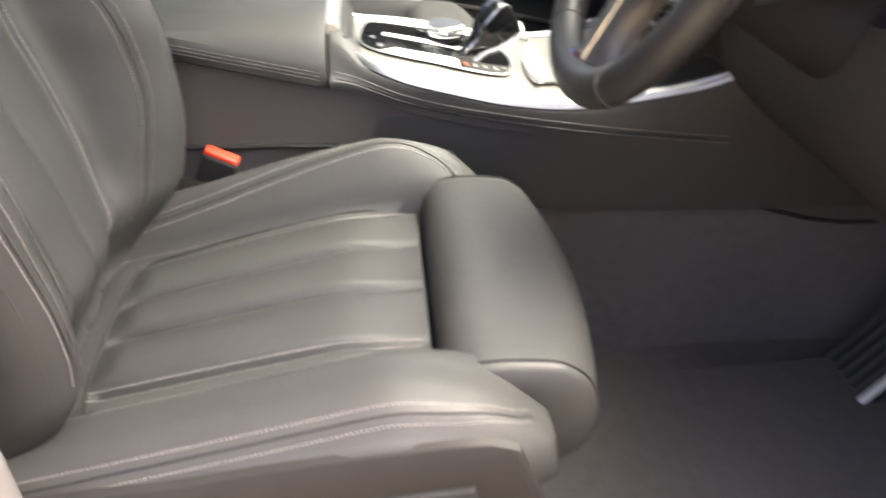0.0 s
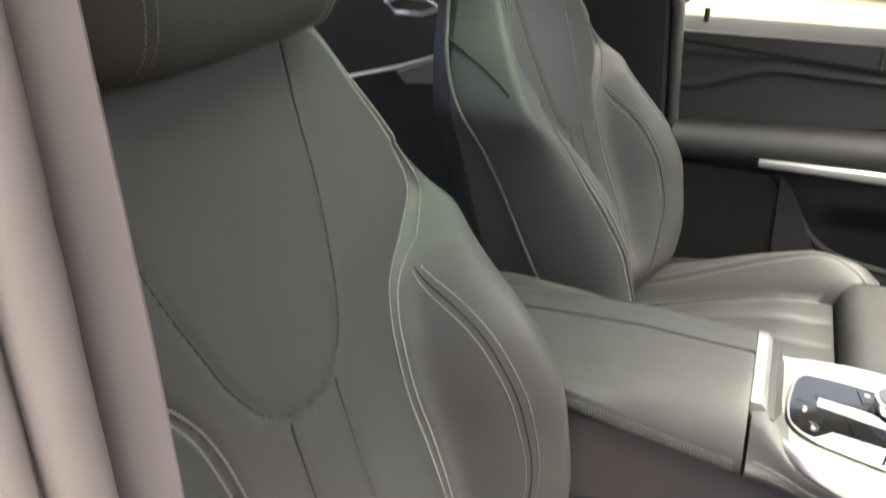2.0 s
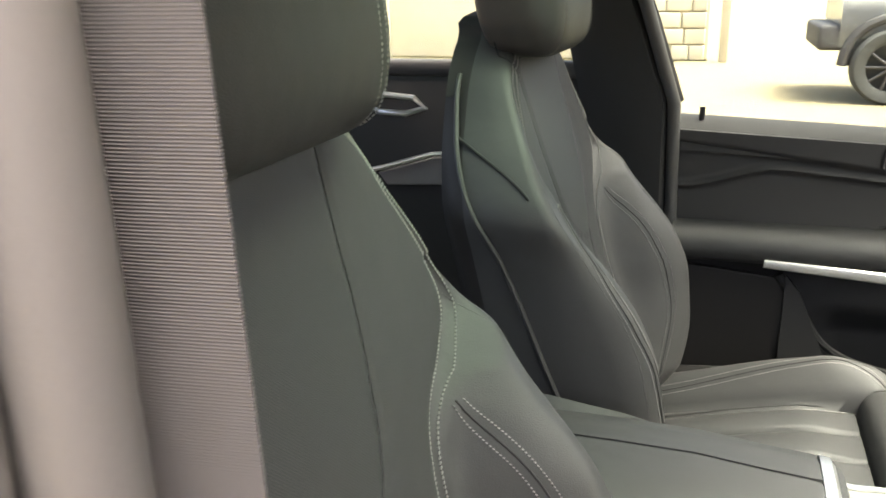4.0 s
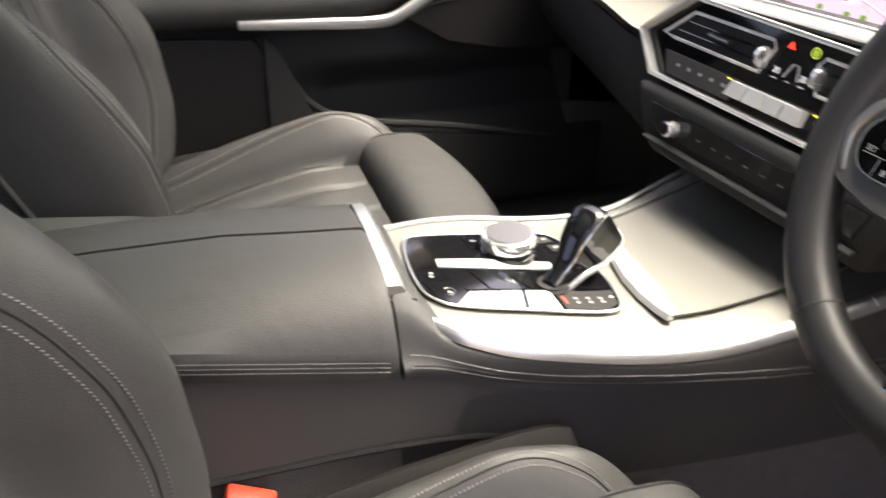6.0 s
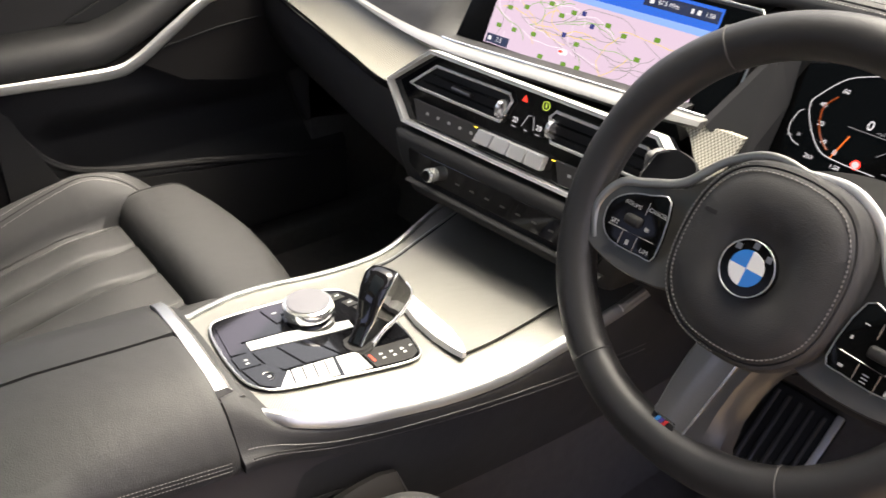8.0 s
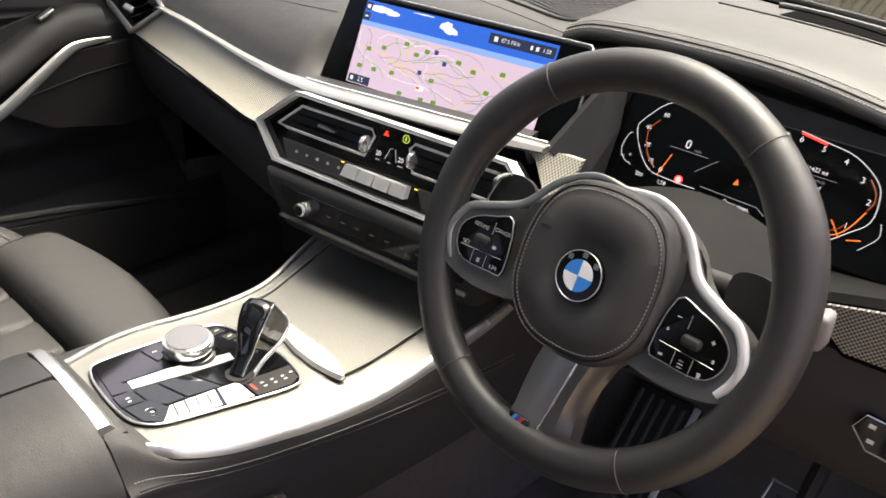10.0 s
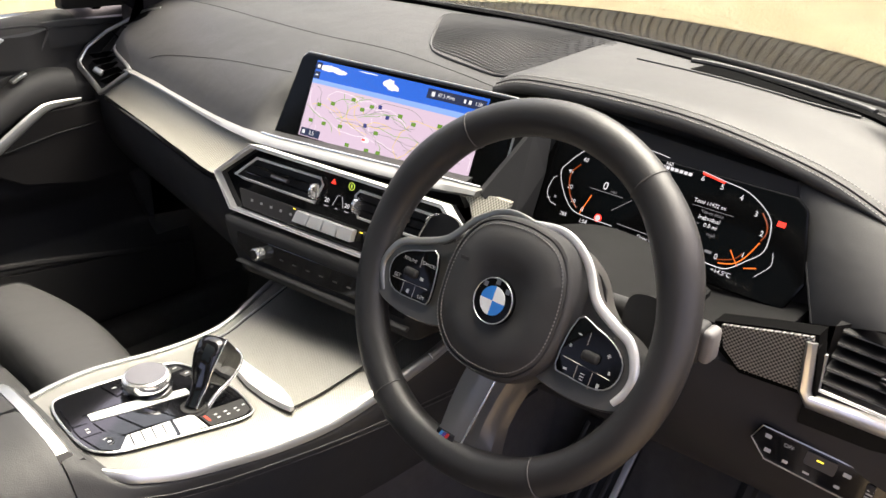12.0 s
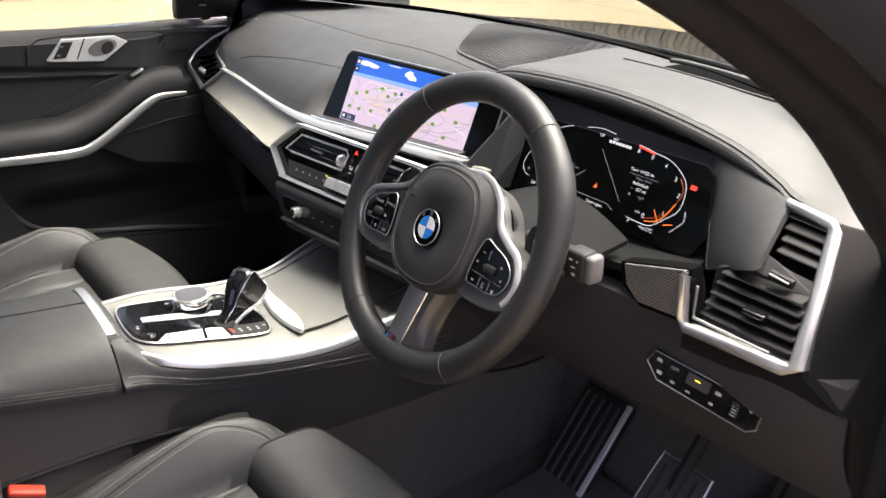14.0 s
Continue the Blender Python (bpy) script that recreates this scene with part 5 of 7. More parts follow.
# round badge: black ring with blue and white quarters
BLUE = material("badge_blue", (0.02, 0.20, 0.62), 0.25, var=0.03, bump=0)
WHITE = material("badge_white", (0.75, 0.76, 0.76), 0.25, var=0.03, bump=0)
BX, BY = 0.004, -0.007
badge = part("badge", disc(0.0215, 0.006, 48, 0.0015, Matrix.Translation((BX, BY, 0.0225))), SCREEN_GLASS, wheel, "round black badge with blue and white quarters")
part("badge_ring", tube([(BX + 0.0205 * math.cos(radians(d)), BY + 0.0205 * math.sin(radians(d)), 0.0256) for d in range(0, 360, 10)], 0.0005, 6, True), CHROME, badge)
for q in range(4):
    pts = [(BX, BY)] + [(BX + 0.0132 * math.cos(radians(90 * q + 9 * k)), BY + 0.0132 * math.sin(radians(90 * q + 9 * k))) for k in range(11)]
    part("badge_quarter", plate(pts, ID, 0.0256, 0.0262), BLUE if q % 2 else WHITE, badge, smooth=False)
bars(ID, [(BX + 0.0172 * math.cos(radians(d)), BY + 0.0172 * math.sin(radians(d)), 0.0045, 0.0045) for d in (45, 90, 135)], DARK_METAL, badge, "badge_mark", 0.0256)

# side spokes
SPOKE = material("dark_silver_spoke", (0.12, 0.115, 0.11), 0.36, 0.55, var=0.06, scale=20, bump=0)


def spoke(sg):
    outer = [(0.150, -0.012), (0.130, 0.006), (0.104, 0.013), (0.084, 0.024), (0.066, 0.047), (0.038, 0.062), (0.01, 0.060), (0.05, 0.02), (0.058, -0.03), (0.050, -0.052), (0.085, -0.060), (0.126, -0.057), (0.149, -0.044)]
    pts = smooth_path([(sg * x, y, 0) for x, y in outer], 4, True)
    sink = lambda x, y: -0.022 * step(0.125, 0.075, abs(x)) * step(-0.06, 0.0, y)
    rings = [[(p.x * s + c * sg, p.y * s, z + sink(p.x, p.y)) for p in pts] for s, c, z in ((0.97, 0.0, -0.026), (1.0, 0, -0.006), (1.0, 0, 0.004), (0.97, 0.002, 0.008))]
    sp = part("side_spoke", loft(rings), SPOKE, wheel, "satin dark silver spoke with a button pad", angle=35)
    strip = smooth_path([(sg * x, y, z) for x, y, z in ((-0.012, 0.0655, -0.008), (0.030, 0.0700, -0.008), (0.062, 0.0535, -0.007), (0.085, 0.0255, -0.002), (0.110, 0.0135, 0.004), (0.132, 0.0045, 0.008), (0.1435, -0.016, 0.009), (0.1420, -0.032, 0.008), (0.134, -0.046, 0.007))], 6)
    # same edge on both spokes; the right one's brighter sheen is put into its colour
    part("silver_edge", tube(strip, lambda t: (0.0034 if sg > 0 else 0.0026) + 0.0014 * math.sin(math.pi * t), 10, flat=0.6, up=(0, 0, 1)), PALE_SILVER if sg > 0 else SATIN, sp, "satin silver edge")
    pad = smooth_path([(sg * x, y, 0) for x, y in ((0.081, 0.008), (0.100, 0.006), (0.120, -0.001), (0.132, -0.013), (0.131, -0.030), (0.118, -0.041), (0.088, -0.041), (0.0745, -0.036))], 3, True)
    rings = [[(p.x, p.y, 0.006) for p in pad], [(p.x, p.y, 0.0095) for p in pad], [(sg * 0.105 + (p.x - sg * 0.105) * 0.96, -0.020 + (p.y + 0.020) * 0.96, 0.0102) for p in pad]]
    bp = part("button_pad", loft(rings), SCREEN_GLASS, sp, "gloss black button pad", angle=30)
    part("pad_edge", tube([Vector((p.x, p.y, 0.0095)) for p in pad], 0.0006, 6, True), CHROME, sp)
    part("roller", box(0.016, 0.009, 0.008, 0.003, (sg * 0.104, -0.018, 0.0115)), PLASTIC_DARK, sp)
    for x0, y0, x1, y1 in ((0.097, 0.001, 0.097, -0.010), (0.080, -0.027, 0.126, -0.029), (0.095, -0.029, 0.095, -0.043), (0.110, -0.029, 0.110, -0.044)):
        part("pad_joint", tube([(sg * x0, y0, 0.0104), (sg * x1, y1, 0.0104)], 0.0003, 4), DARK_METAL, sp)
    return sp


left_spoke, right_spoke = spoke(-1), spoke(1)
for s, x, y, size in (("RESUME", -0.1105, -0.0065, 0.0047), ("CANCEL", -0.0865, -0.0045, 0.0047), ("SET", -0.1205, -0.0255, 0.0054), ("LIM", -0.0845, -0.0365, 0.0054)):
    writing(s, size, WHITE_INK, ID, x, y, left_spoke, 0.0106)
bars(ID, [(-0.090, -0.020, 0.004, 0.003), (-0.102, -0.036, 0.003, 0.004)], WHITE_INK, left_spoke, lift=0.0106)
bars(ID, [(0.088, -0.004, 0.0035, 0.0008), (0.119, -0.011, 0.0035, 0.0008), (0.119, -0.011, 0.0008, 0.0035), (0.083, -0.016, 0.0018, 0.0025), (0.124, -0.024, 0.0018, 0.0025), (0.085, -0.036, 0.0035, 0.0018), (0.102, -0.034, 0.004, 0.0008), (0.102, -0.0365, 0.004, 0.0008), (0.102, -0.039, 0.004, 0.0008), (0.118, -0.038, 0.0025, 0.004)], WHITE_INK, right_spoke, lift=0.0106)

# lower spoke, two halves with a bright line between
SPOKE_LIGHT = material("brushed_silver_spoke", (0.34, 0.33, 0.32), 0.33, 0.75, var=0.08, scale=20, bump=0)
rows = [(-0.052, -0.010, 0.0270, 0.058), (-0.070, -0.013, 0.0232, 0.044), (-0.092, -0.017, 0.0193, 0.037), (-0.115, -0.0195, 0.0152, 0.034), (-0.138, -0.0205, 0.0112, 0.036), (-0.152, -0.024, 0.0088, 0.043)]
bm = loft([[(x0 - 0.006, y, -0.02), (x0 - 0.004, y, -0.006), (x0, y, 0.001), (0.6 * x0 + 0.4 * xm, y, 0.0055), (0.3 * x0 + 0.7 * xm, y, 0.0062), (xm, y, 0.0045), (xm, y, -0.02)] for y, x0, xm, x1 in rows])
low = part("lower_spoke", bm, SPOKE_LIGHT, wheel, "brushed silver lower spoke with a bright line", angle=35)
bm = loft([[(xm, y, -0.02), (xm, y, 0.0035), (0.5 * xm + 0.5 * x1, y, 0.0030), (x1, y, -0.006), (x1 + 0.003, y, -0.02)] for y, x0, xm, x1 in rows])
part("lower_spoke_side", bm, SPOKE, low, "dark silver half of the spoke", angle=35)
part("bright_line", tube([(0.0243, -0.064, 0.0052), (0.0170, -0.105, 0.0052), (0.0088, -0.152, 0.0052)], 0.0011, 6), BRIGHT, low)
bd = part("small_badge", box(0.020, 0.009, 0.003, 0.001, (-0.008, -0.144, 0.0068)), GLOSS, low, "small badge with blue, violet and red stripes")
for k, c in enumerate(((0.05, 0.30, 0.70), (0.10, 0.06, 0.30), (0.65, 0.04, 0.04), (0.02, 0.02, 0.02))):
    sm = material("stripe", c, 0.3, var=0.03, bump=0)
    x = -0.0155 + 0.0036 * k
    part("badge_stripe", plate([(x, -0.1475), (x + (0.003 if k < 3 else 0.008), -0.1475), (x + (0.006 if k < 3 else 0.008), -0.1405), (x + 0.003, -0.1405)], ID, 0.0083, 0.0088), sm, low, smooth=False)
# paddles behind the rim
for sg in (1, -1):
    pts = smooth_path([(sg * x, y, 0) for x, y in ((0.098, 0.036), (0.120, 0.044), (0.138, 0.036), (0.144, 0.014), (0.136, -0.004), (0.105, 0.002))], 4, True)
    pd = part("shift_paddle", loft([[(p.x, p.y, -0.032) for p in pts], [(p.x, p.y, -0.037) for p in pts]]), PLASTIC_DARK, wheel, "dark shift paddle with a bright edge")
    part("paddle_edge", tube([(sg * 0.128, 0.041, -0.031), (sg * 0.138, 0.035, -0.031), (sg * 0.144, 0.014, -0.031), (sg * 0.142, 0.004, -0.031)], 0.0012, 6), BRIGHT, pd)
back = smooth_path([(0.0, 0.06, 0), (0.07, 0.045, 0), (0.085, 0, 0), (0.06, -0.06, 0), (0, -0.08, 0), (-0.06, -0.06, 0), (-0.085, 0, 0), (-0.07, 0.045, 0)], 4, True)
part("wheel_back", loft([[(p.x, p.y, -0.024) for p in back], [(p.x * 0.9, p.y * 0.9, -0.05) for p in back], [(p.x * 0.7, p.y * 0.7, -0.065) for p in back]]), PLASTIC_DARK, wheel)

# ---- steering column ----
column = thing("steering_column", "black plastic steering column cover with stalks", "steering column")
rings = []
for d in range(9):
    t = d / 8
    c = WC + Vector((0.055, 0, -0.026)) * (1 + 2.6 * t)
    w, h = 0.055 + 0.02 * t, 0.048 + 0.02 * t
    rings.append([(c.x + 0.3 * h * math.sin(a) * 0.4, c.y + w * math.cos(a), c.z - 0.01 + h * math.sin(a)) for a in (2 * math.pi * k / 24 for k in range(24))])
part("column_cover", loft(rings), PILLAR_BLACK, column)
part("column_top", slab(lambda u, v: (0.50 + 0.16 * u, -0.27 - 0.21 * v, 0.975 + 0.03 * u + 0.072 * math.sin(math.pi * (0.12 + 0.76 * v)) * (1 - 0.35 * u)), 10, 16, 0.006, (0, 0, -1)), DULL_BLACK, column, "dark column shroud", angle=60)
for sg, y in ((1, -0.22), (-1, -0.545)):
    st = part("stalk", tube([(0.54, -0.374 + sg * 0.06, 1.035), (0.54, -0.374 + sg * 0.105, 1.037), (0.538, -0.374 + sg * 0.135, 1.038)], lambda t: 0.011 + 0.003 * t, 14, flat=1.15), PLASTIC_DARK, column, "black control stalk with white symbols")
    part("stalk_end", box(0.024, 0.028, 0.036, 0.005, (0.537, -0.374 + sg * 0.146, 1.038)), PLASTIC_DARK, st)
    part("stalk_cap", box(0.022, 0.012, 0.032, 0.005, (0.539, -0.374 + sg * 0.163, 1.038)), STALK_GREY, st, "pale grey end cap")
    bars(frame_at((0.5235, -0.374 + sg * 0.148, 1.038), (0, -1, 0), (0, 0, 1)), [(-0.004, 0.009, 0.005, 0.002), (0.005, 0.009, 0.002, 0.003), (0.0, 0.001, 0.006, 0.0016), (0.001, -0.007, 0.005, 0.003)], WHITE_INK, st)

# ---- dashboard ----
dash = thing("dashboard", "black leather dashboard with silver mesh trim and a hooded instrument cluster", "dashboard")
XT = curve1((-0.22, -0.10, 0.10, 0.20, 0.34, 0.50, 0.63, 0.72, 0.82), (0.662, 0.648, 0.622, 0.612, 0.622, 0.640, 0.650, 0.655, 0.66))
ZT = curve1((-0.22, 0.0, 0.20, 0.34, 0.63, 0.82), (1.036, 1.030, 1.022, 1.018, 1.024, 1.03))
XL = curve1((-0.80, -0.73, -0.60, -0.50, -0.30, -0.136, 0.0, 0.226, 0.34, 0.50, 0.70, 0.82), (0.64, 0.630, 0.620, 0.615, 0.60, 0.592, 0.576, 0.549, 0.566, 0.595, 0.629, 0.645))


def screen_base(y):
    return 1.09 - 0.45 * y * y


def pad_profile(y):
    x, z = XT(y), ZT(y)
    xe = screen_base(y)
    w = step(0.235, 0.205, y)
    return smooth_path([(x, y, z), (x + 0.006 + 0.02 * w, y, z + 0.008 - 0.004 * w), (x + 0.03 + 0.045 * w, y, z + 0.035 - 0.022 * w), (x + 0.08 + 0.035 * w, y, z + 0.068 - 0.006 * w), (0.80, y, 1.125), (0.90, y, 1.147), (min(1.0, xe - 0.06), y, 1.157), (xe - 0.02, y, 1.150), (xe + 0.03, y, 1.12)], 4)


ys = [0.80 - 0.94 * i / 46 for i in range(47)]
rings = []
PAD_END = curve1((0.64, 0.66, 0.70, 0.75, 0.80), (0.632, 0.650, 0.742, 0.722, 0.80))
for y in ys:
    p = pad_profile(y)
    if y > 0.5:
        p = [Vector((q.x, 0.5 + (q.y - 0.5) * (PAD_END(q.x) - 0.5) / 0.30, q.z)) for q in p]
    rings.append([tuple(q) for q in p] + [(1.0, y, 1.05), (XT(y) + 0.02, y, 1.0)])
part("dash_pad", loft(rings), LEATHER_DASH, dash, "black leather dash top", angle=60)
# silver mesh band


def trim_at(u, v):
    y = 0.705 - 0.925 * u
    low = 0.974 + 0.054 * min(1.0, max(0.0, (0.228 - abs(y)) / 0.066))
    y -= 0.06 * v * (1 - u)
    z = low + (ZT(y) - low) * v
    k = max(0.0, (z - 0.974) / (ZT(y) - 0.974)) ** 0.8
    return (XL(y) + (XT(y) - XL(y)) * k, y, z)


part("mesh_trim", slab(trim_at, 90, 8, 0.006, (1, 0, 0)), TRIM_FACE, dash, "silver mesh-textured trim band")
rings = []
for y in [0.645 - 0.820 * i / 60 for i in range(61)]:
    top = Vector((XT(y) - 0.002, y, ZT(y) + 0.004))
    d = Vector((XL(y) - XT(y), 0, 0.974 - ZT(y))).normalized()
    w = 0.009 + 0.007 * step(0.42, 0.12, y) * step(-0.20, -0.10, y) - 0.005 * step(0.2, 0.6, y)
    out = Vector((-0.004, 0, 0.002))
    rings.append([top, top + d * w * 0.25 + out, top + d * w * 0.8 + out, top + d * w, top + d * w + Vector((0.008, 0, 0)), top + Vector((0.008, 0, 0))])
part("upper_chrome", loft(rings), SATIN, dash, "satin chrome strip, broader below the screen", angle=40)
part("polished_line", tube([(XT(y) + 0.006, y, ZT(y) + 0.0050) for y in [0.205 - 0.375 * i / 30 for i in range(31)]], 0.0018, 8), BRIGHT, dash, "polished line under the screen")
part("lower_edge", tube([(XL(y) + 0.004, y, 0.968) for y in [0.70 - 0.48 * i / 40 for i in range(41)]], 0.006, 8), GLOSS, dash)
# lower dash
part("lower_dash", slab(lambda u, v: (lambda y: tuple(smooth_path([(XL(y) + 0.008, y, 0.972), (XL(y) + 0.004, y, 0.93), (XL(y) + 0.018, y, 0.87), (XL(y) + 0.07, y, 0.80), (XL(y) + 0.17, y, 0.735), (0.95, y, 0.70)], 4)[min(20, round(20 * v))]))(0.80 - 1.576 * u), 60, 20, 0.02, (1, 0, 0.2)), KNEE_PLASTIC, dash, "dark grey plastic lower dash", angle=60)
# driver's end cap and knee panel
part("end_cap", prism([(0.655, 0.80, 0.955), (0.69, 0.80, 0.82), (0.74, 0.80, 0.66), (1.05, 0.80, 0.62), (1.05, 0.80, 1.10), (0.80, 0.80, 1.09), (0.75, 0.80, 1.07), (0.668, 0.80, 1.0)], (0, 0.03, 0), 0.008), PLASTIC, dash)

# instrument hood
LIP = smooth_path([(0.742, -0.118, 1.140), (0.757, -0.150, 1.149), (0.768, -0.25, 1.152), (0.772, -0.36, 1.150), (0.772, -0.45, 1.140), (0.772, -0.53, 1.124), (0.762, -0.595, 1.104), (0.753, -0.625, 1.094), (0.752, -0.68, 1.086), (0.775, -0.735, 1.080), (0.80, -0.775, 1.075)], 6)
rings = []
for p in LIP:
    xe = screen_base(p.y)
    k = 1 - 0.8 * step(-0.53, -0.60, p.y)
    low = 0.02 * step(-0.5, -0.74, p.y)
    rings.append([tuple(q) for q in smooth_path([(p.x + 0.03, p.y, p.z - 0.016 * k), (p.x + 0.006, p.y, p.z - 0.015 * k), (p.x - 0.002 * k, p.y, p.z - 0.008 * k), (p.x + 0.004, p.y, p.z + 0.002), (p.x + 0.03, p.y, p.z + 0.010), (p.x + 0.10, p.y, 0.5 * p.z + 0.5 * 1.165 - low), (xe - 0.06, p.y, 1.160 - 1.4 * low), (xe - 0.02, p.y, 1.150 - 1.5 * low), (xe + 0.03, p.y, 1.11)], 4)] + [(1.0, p.y, 1.03), (p.x + 0.06, p.y, 1.03)])
HOOD_TOPS = [[Vector(q) for q in r[12:33]] for r in rings]
hood = part("instrument_hood", loft(rings), LEATHER_DASH, dash, "stitched leather instrument hood", angle=60)
for dx, dz, mat in ((0.0015, 0.0004, THREAD), (0.0135, 0.0068, THREAD)):
    part("hood_stitching", stitches([(p.x + dx, p.y, p.z + dz + 0.0006) for p in LIP[:44]], 0.006, 0.0007, 0.65), mat, hood)
part("hood_seam", tube([(p.x + 0.0065, p.y, p.z + 0.0035) for p in LIP[:44]], 0.0012, 6), PLASTIC_DARK, hood)
# recess: cheeks, floor and display
part("left_cheek", prism([(0.655, -0.178, 1.036), (0.716, -0.206, 1.110), (0.745, -0.214, 1.122), (0.722, -0.224, 1.060), (0.698, -0.226, 1.006), (0.662, -0.224, 1.010)], (0.012, 0.012, 0), 0.001), PLASTIC_DARK, dash, "dark cheek beside the display", smooth=False)


def cheek(u, v):
    a, b = Vector((0.690, -0.572, 1.011)), Vector((0.785, -0.497, 1.120))
    c, d = Vector((0.757, -0.622, 1.097)), Vector((0.662, -0.648, 1.046))
    return (a * (1 - v) + b * v) * (1 - u) + (d * (1 - v) + c * v) * u - Vector((0.006, 0, 0)) * math.sin(math.pi * u) ** 0.5 * math.sin(math.pi * v) ** 0.5


# the skin's dark colour stands in for shade under the hood
part("cheek_panel", slab(cheek, 14, 14, 0.012, (1, 0, 0)), SHADED_CHEEK, dash, "leather-covered cheek, darkened for the hood's shade", angle=60)
part("cheek_seam", tube([cheek(0, v / 10) for v in range(11)], 0.0012, 6), PLASTIC_DARK, dash)
part("recess_floor", slab(lambda u, v: (0.635 + 0.09 * u, -0.20 - 0.36 * v, 1.000 + 0.012 * v - 0.012 * math.sin(math.pi * v)), 4, 12, 0.01, (0, 0, -1)), DULL_BLACK, dash)
part("recess_side", prism([(0.69, -0.165, 1.0), (0.78, -0.165, 1.0), (0.80, -0.165, 1.135), (0.745, -0.165, 1.125), (0.70, -0.165, 1.06)], (0, 0.012, 0)), PLASTIC_DARK, dash, smooth=False)
part("recess_back", prism([(0.722, -0.17, 1.0), (0.722, -0.57, 1.0), (0.778, -0.57, 1.11), (0.778, -0.17, 1.13)], (0.02, 0, 0)), PLASTIC_DARK, dash, smooth=False)
part("recess_top", slab(lambda u, v: (lambda p: (p.x + 0.012 + 0.03 * u, p.y, p.z - 0.013 - 0.006 * u))(LIP[4 + round(v * 30)]), 2, 30, 0.004, (0, 0, 1)), PLASTIC_DARK, dash)
# body between the outer vent and the end of the dashboard; its black stands in for shadow
FR = [Vector(p) for p in ((0.625, -0.600, 0.968), (0.632, -0.735, 0.972), (0.660, -0.724, 1.005), (0.695, -0.708, 1.036), (0.748, -0.684, 1.086), (0.756, -0.680, 1.088))]
OUT = [Vector(p) for p in ((0.622, -0.600, 0.945), (0.640, -0.778, 0.945), (0.690, -0.775, 0.998), (0.730, -0.775, 1.035), (0.790, -0.775, 1.078), (0.800, -0.775, 1.080))]
part("vent_surround", loft([[FR[i], FR[i] * 0.5 + OUT[i] * 0.5 + Vector((-0.002, 0, 0)), OUT[i], OUT[i] + Vector((0.04, 0, -0.02)), FR[i] + Vector((0.04, 0, -0.02))] for i in range(6)]), DULL_BLACK, dash, "dashboard end beside the vent, blackened for shadow", angle=40)
# end panel blackened likewise, its shadow put into the colour
part("end_panel", prism([(0.672, -0.776, 0.940), (0.71, -0.776, 0.82), (0.76, -0.776, 0.62), (1.05, -0.776, 0.62), (1.05, -0.776, 1.12), (0.82, -0.776, 1.076), (0.690, -0.776, 0.990)], (0, 0.02, 0), 0.004), DULL_BLACK, dash, smooth=False)
# right-hand mesh piece beside the outer vent
part("mesh_back", prism([(0.6215, -0.505, 1.014), (0.6215, -0.512, 0.986), (0.6215, -0.538, 0.970), (0.6215, -0.610, 0.976), (0.6215, -0.600, 1.040), (0.6215, -0.560, 1.030)], (0.02, 0, 0)), SLOT_BLACK, dash, smooth=False)
part("mesh_piece", prism([(0.617, -0.514, 1.015), (0.617, -0.520, 0.992), (0.617, -0.538, 0.977), (0.617, -0.604, 0.982), (0.617, -0.597, 1.038), (0.617, -0.560, 1.028)], (0.004, 0, 0), 0.0), TRIM_DARK, dash, "dark silver mesh-textured trim piece", smooth=False)

# speaker grille on the dash top


def pad_z(x, y):
    p = pad_profile(y)
    for q, r in zip(p, p[1:]):
        if q.x <= x <= r.x and r.x > q.x:
            return q.z + (r.z - q.z) * (x - q.x) / (r.x - q.x)
    return 1.158


# seams across the passenger side
for pts in ([(0.672, 0.600), (0.684, 0.56), (0.695, 0.47), (0.702, 0.38), (0.706, 0.245)], [(0.80, 0.76), (0.812, 0.62), (0.808, 0.33), (0.815, 0.13), (0.80, -0.03), (0.79, -0.105)]):
    part("dash_seam", tube([(p.x, p.y, pad_z(p.x, p.y) + 0.0002) for p in smooth_path([(x, y, 0) for x, y in pts], 8)], 0.0005, 6), PLASTIC_DARK, dash)
GV = ((0.835, 0.085), (0.990, 0.200), (1.020, -0.150), (0.812, -0.088))


def grille_at(u, v):
    a, b, c, d = GV
    x = (a[0] * (1 - u) + b[0] * u) * (1 - v) + (d[0] * (1 - u) + c[0] * u) * v + 0.02 * math.sin(math.pi * v) * u
    y = (a[1] * (1 - u) + b[1] * u) * (1 - v) + (d[1] * (1 - u) + c[1] * u) * v
    return x, y


def grille_in(u, v):
    """Leaf-shaped outline: both coordinates run from 0 to 1, the corners are rounded off."""
    k = 1 - 0.10 * (2 * v - 1) ** 6
    return grille_at(0.5 + (u - 0.5) * k, 0.5 + (v - 0.5) * (1 - 0.10 * (2 * u - 1) ** 6))


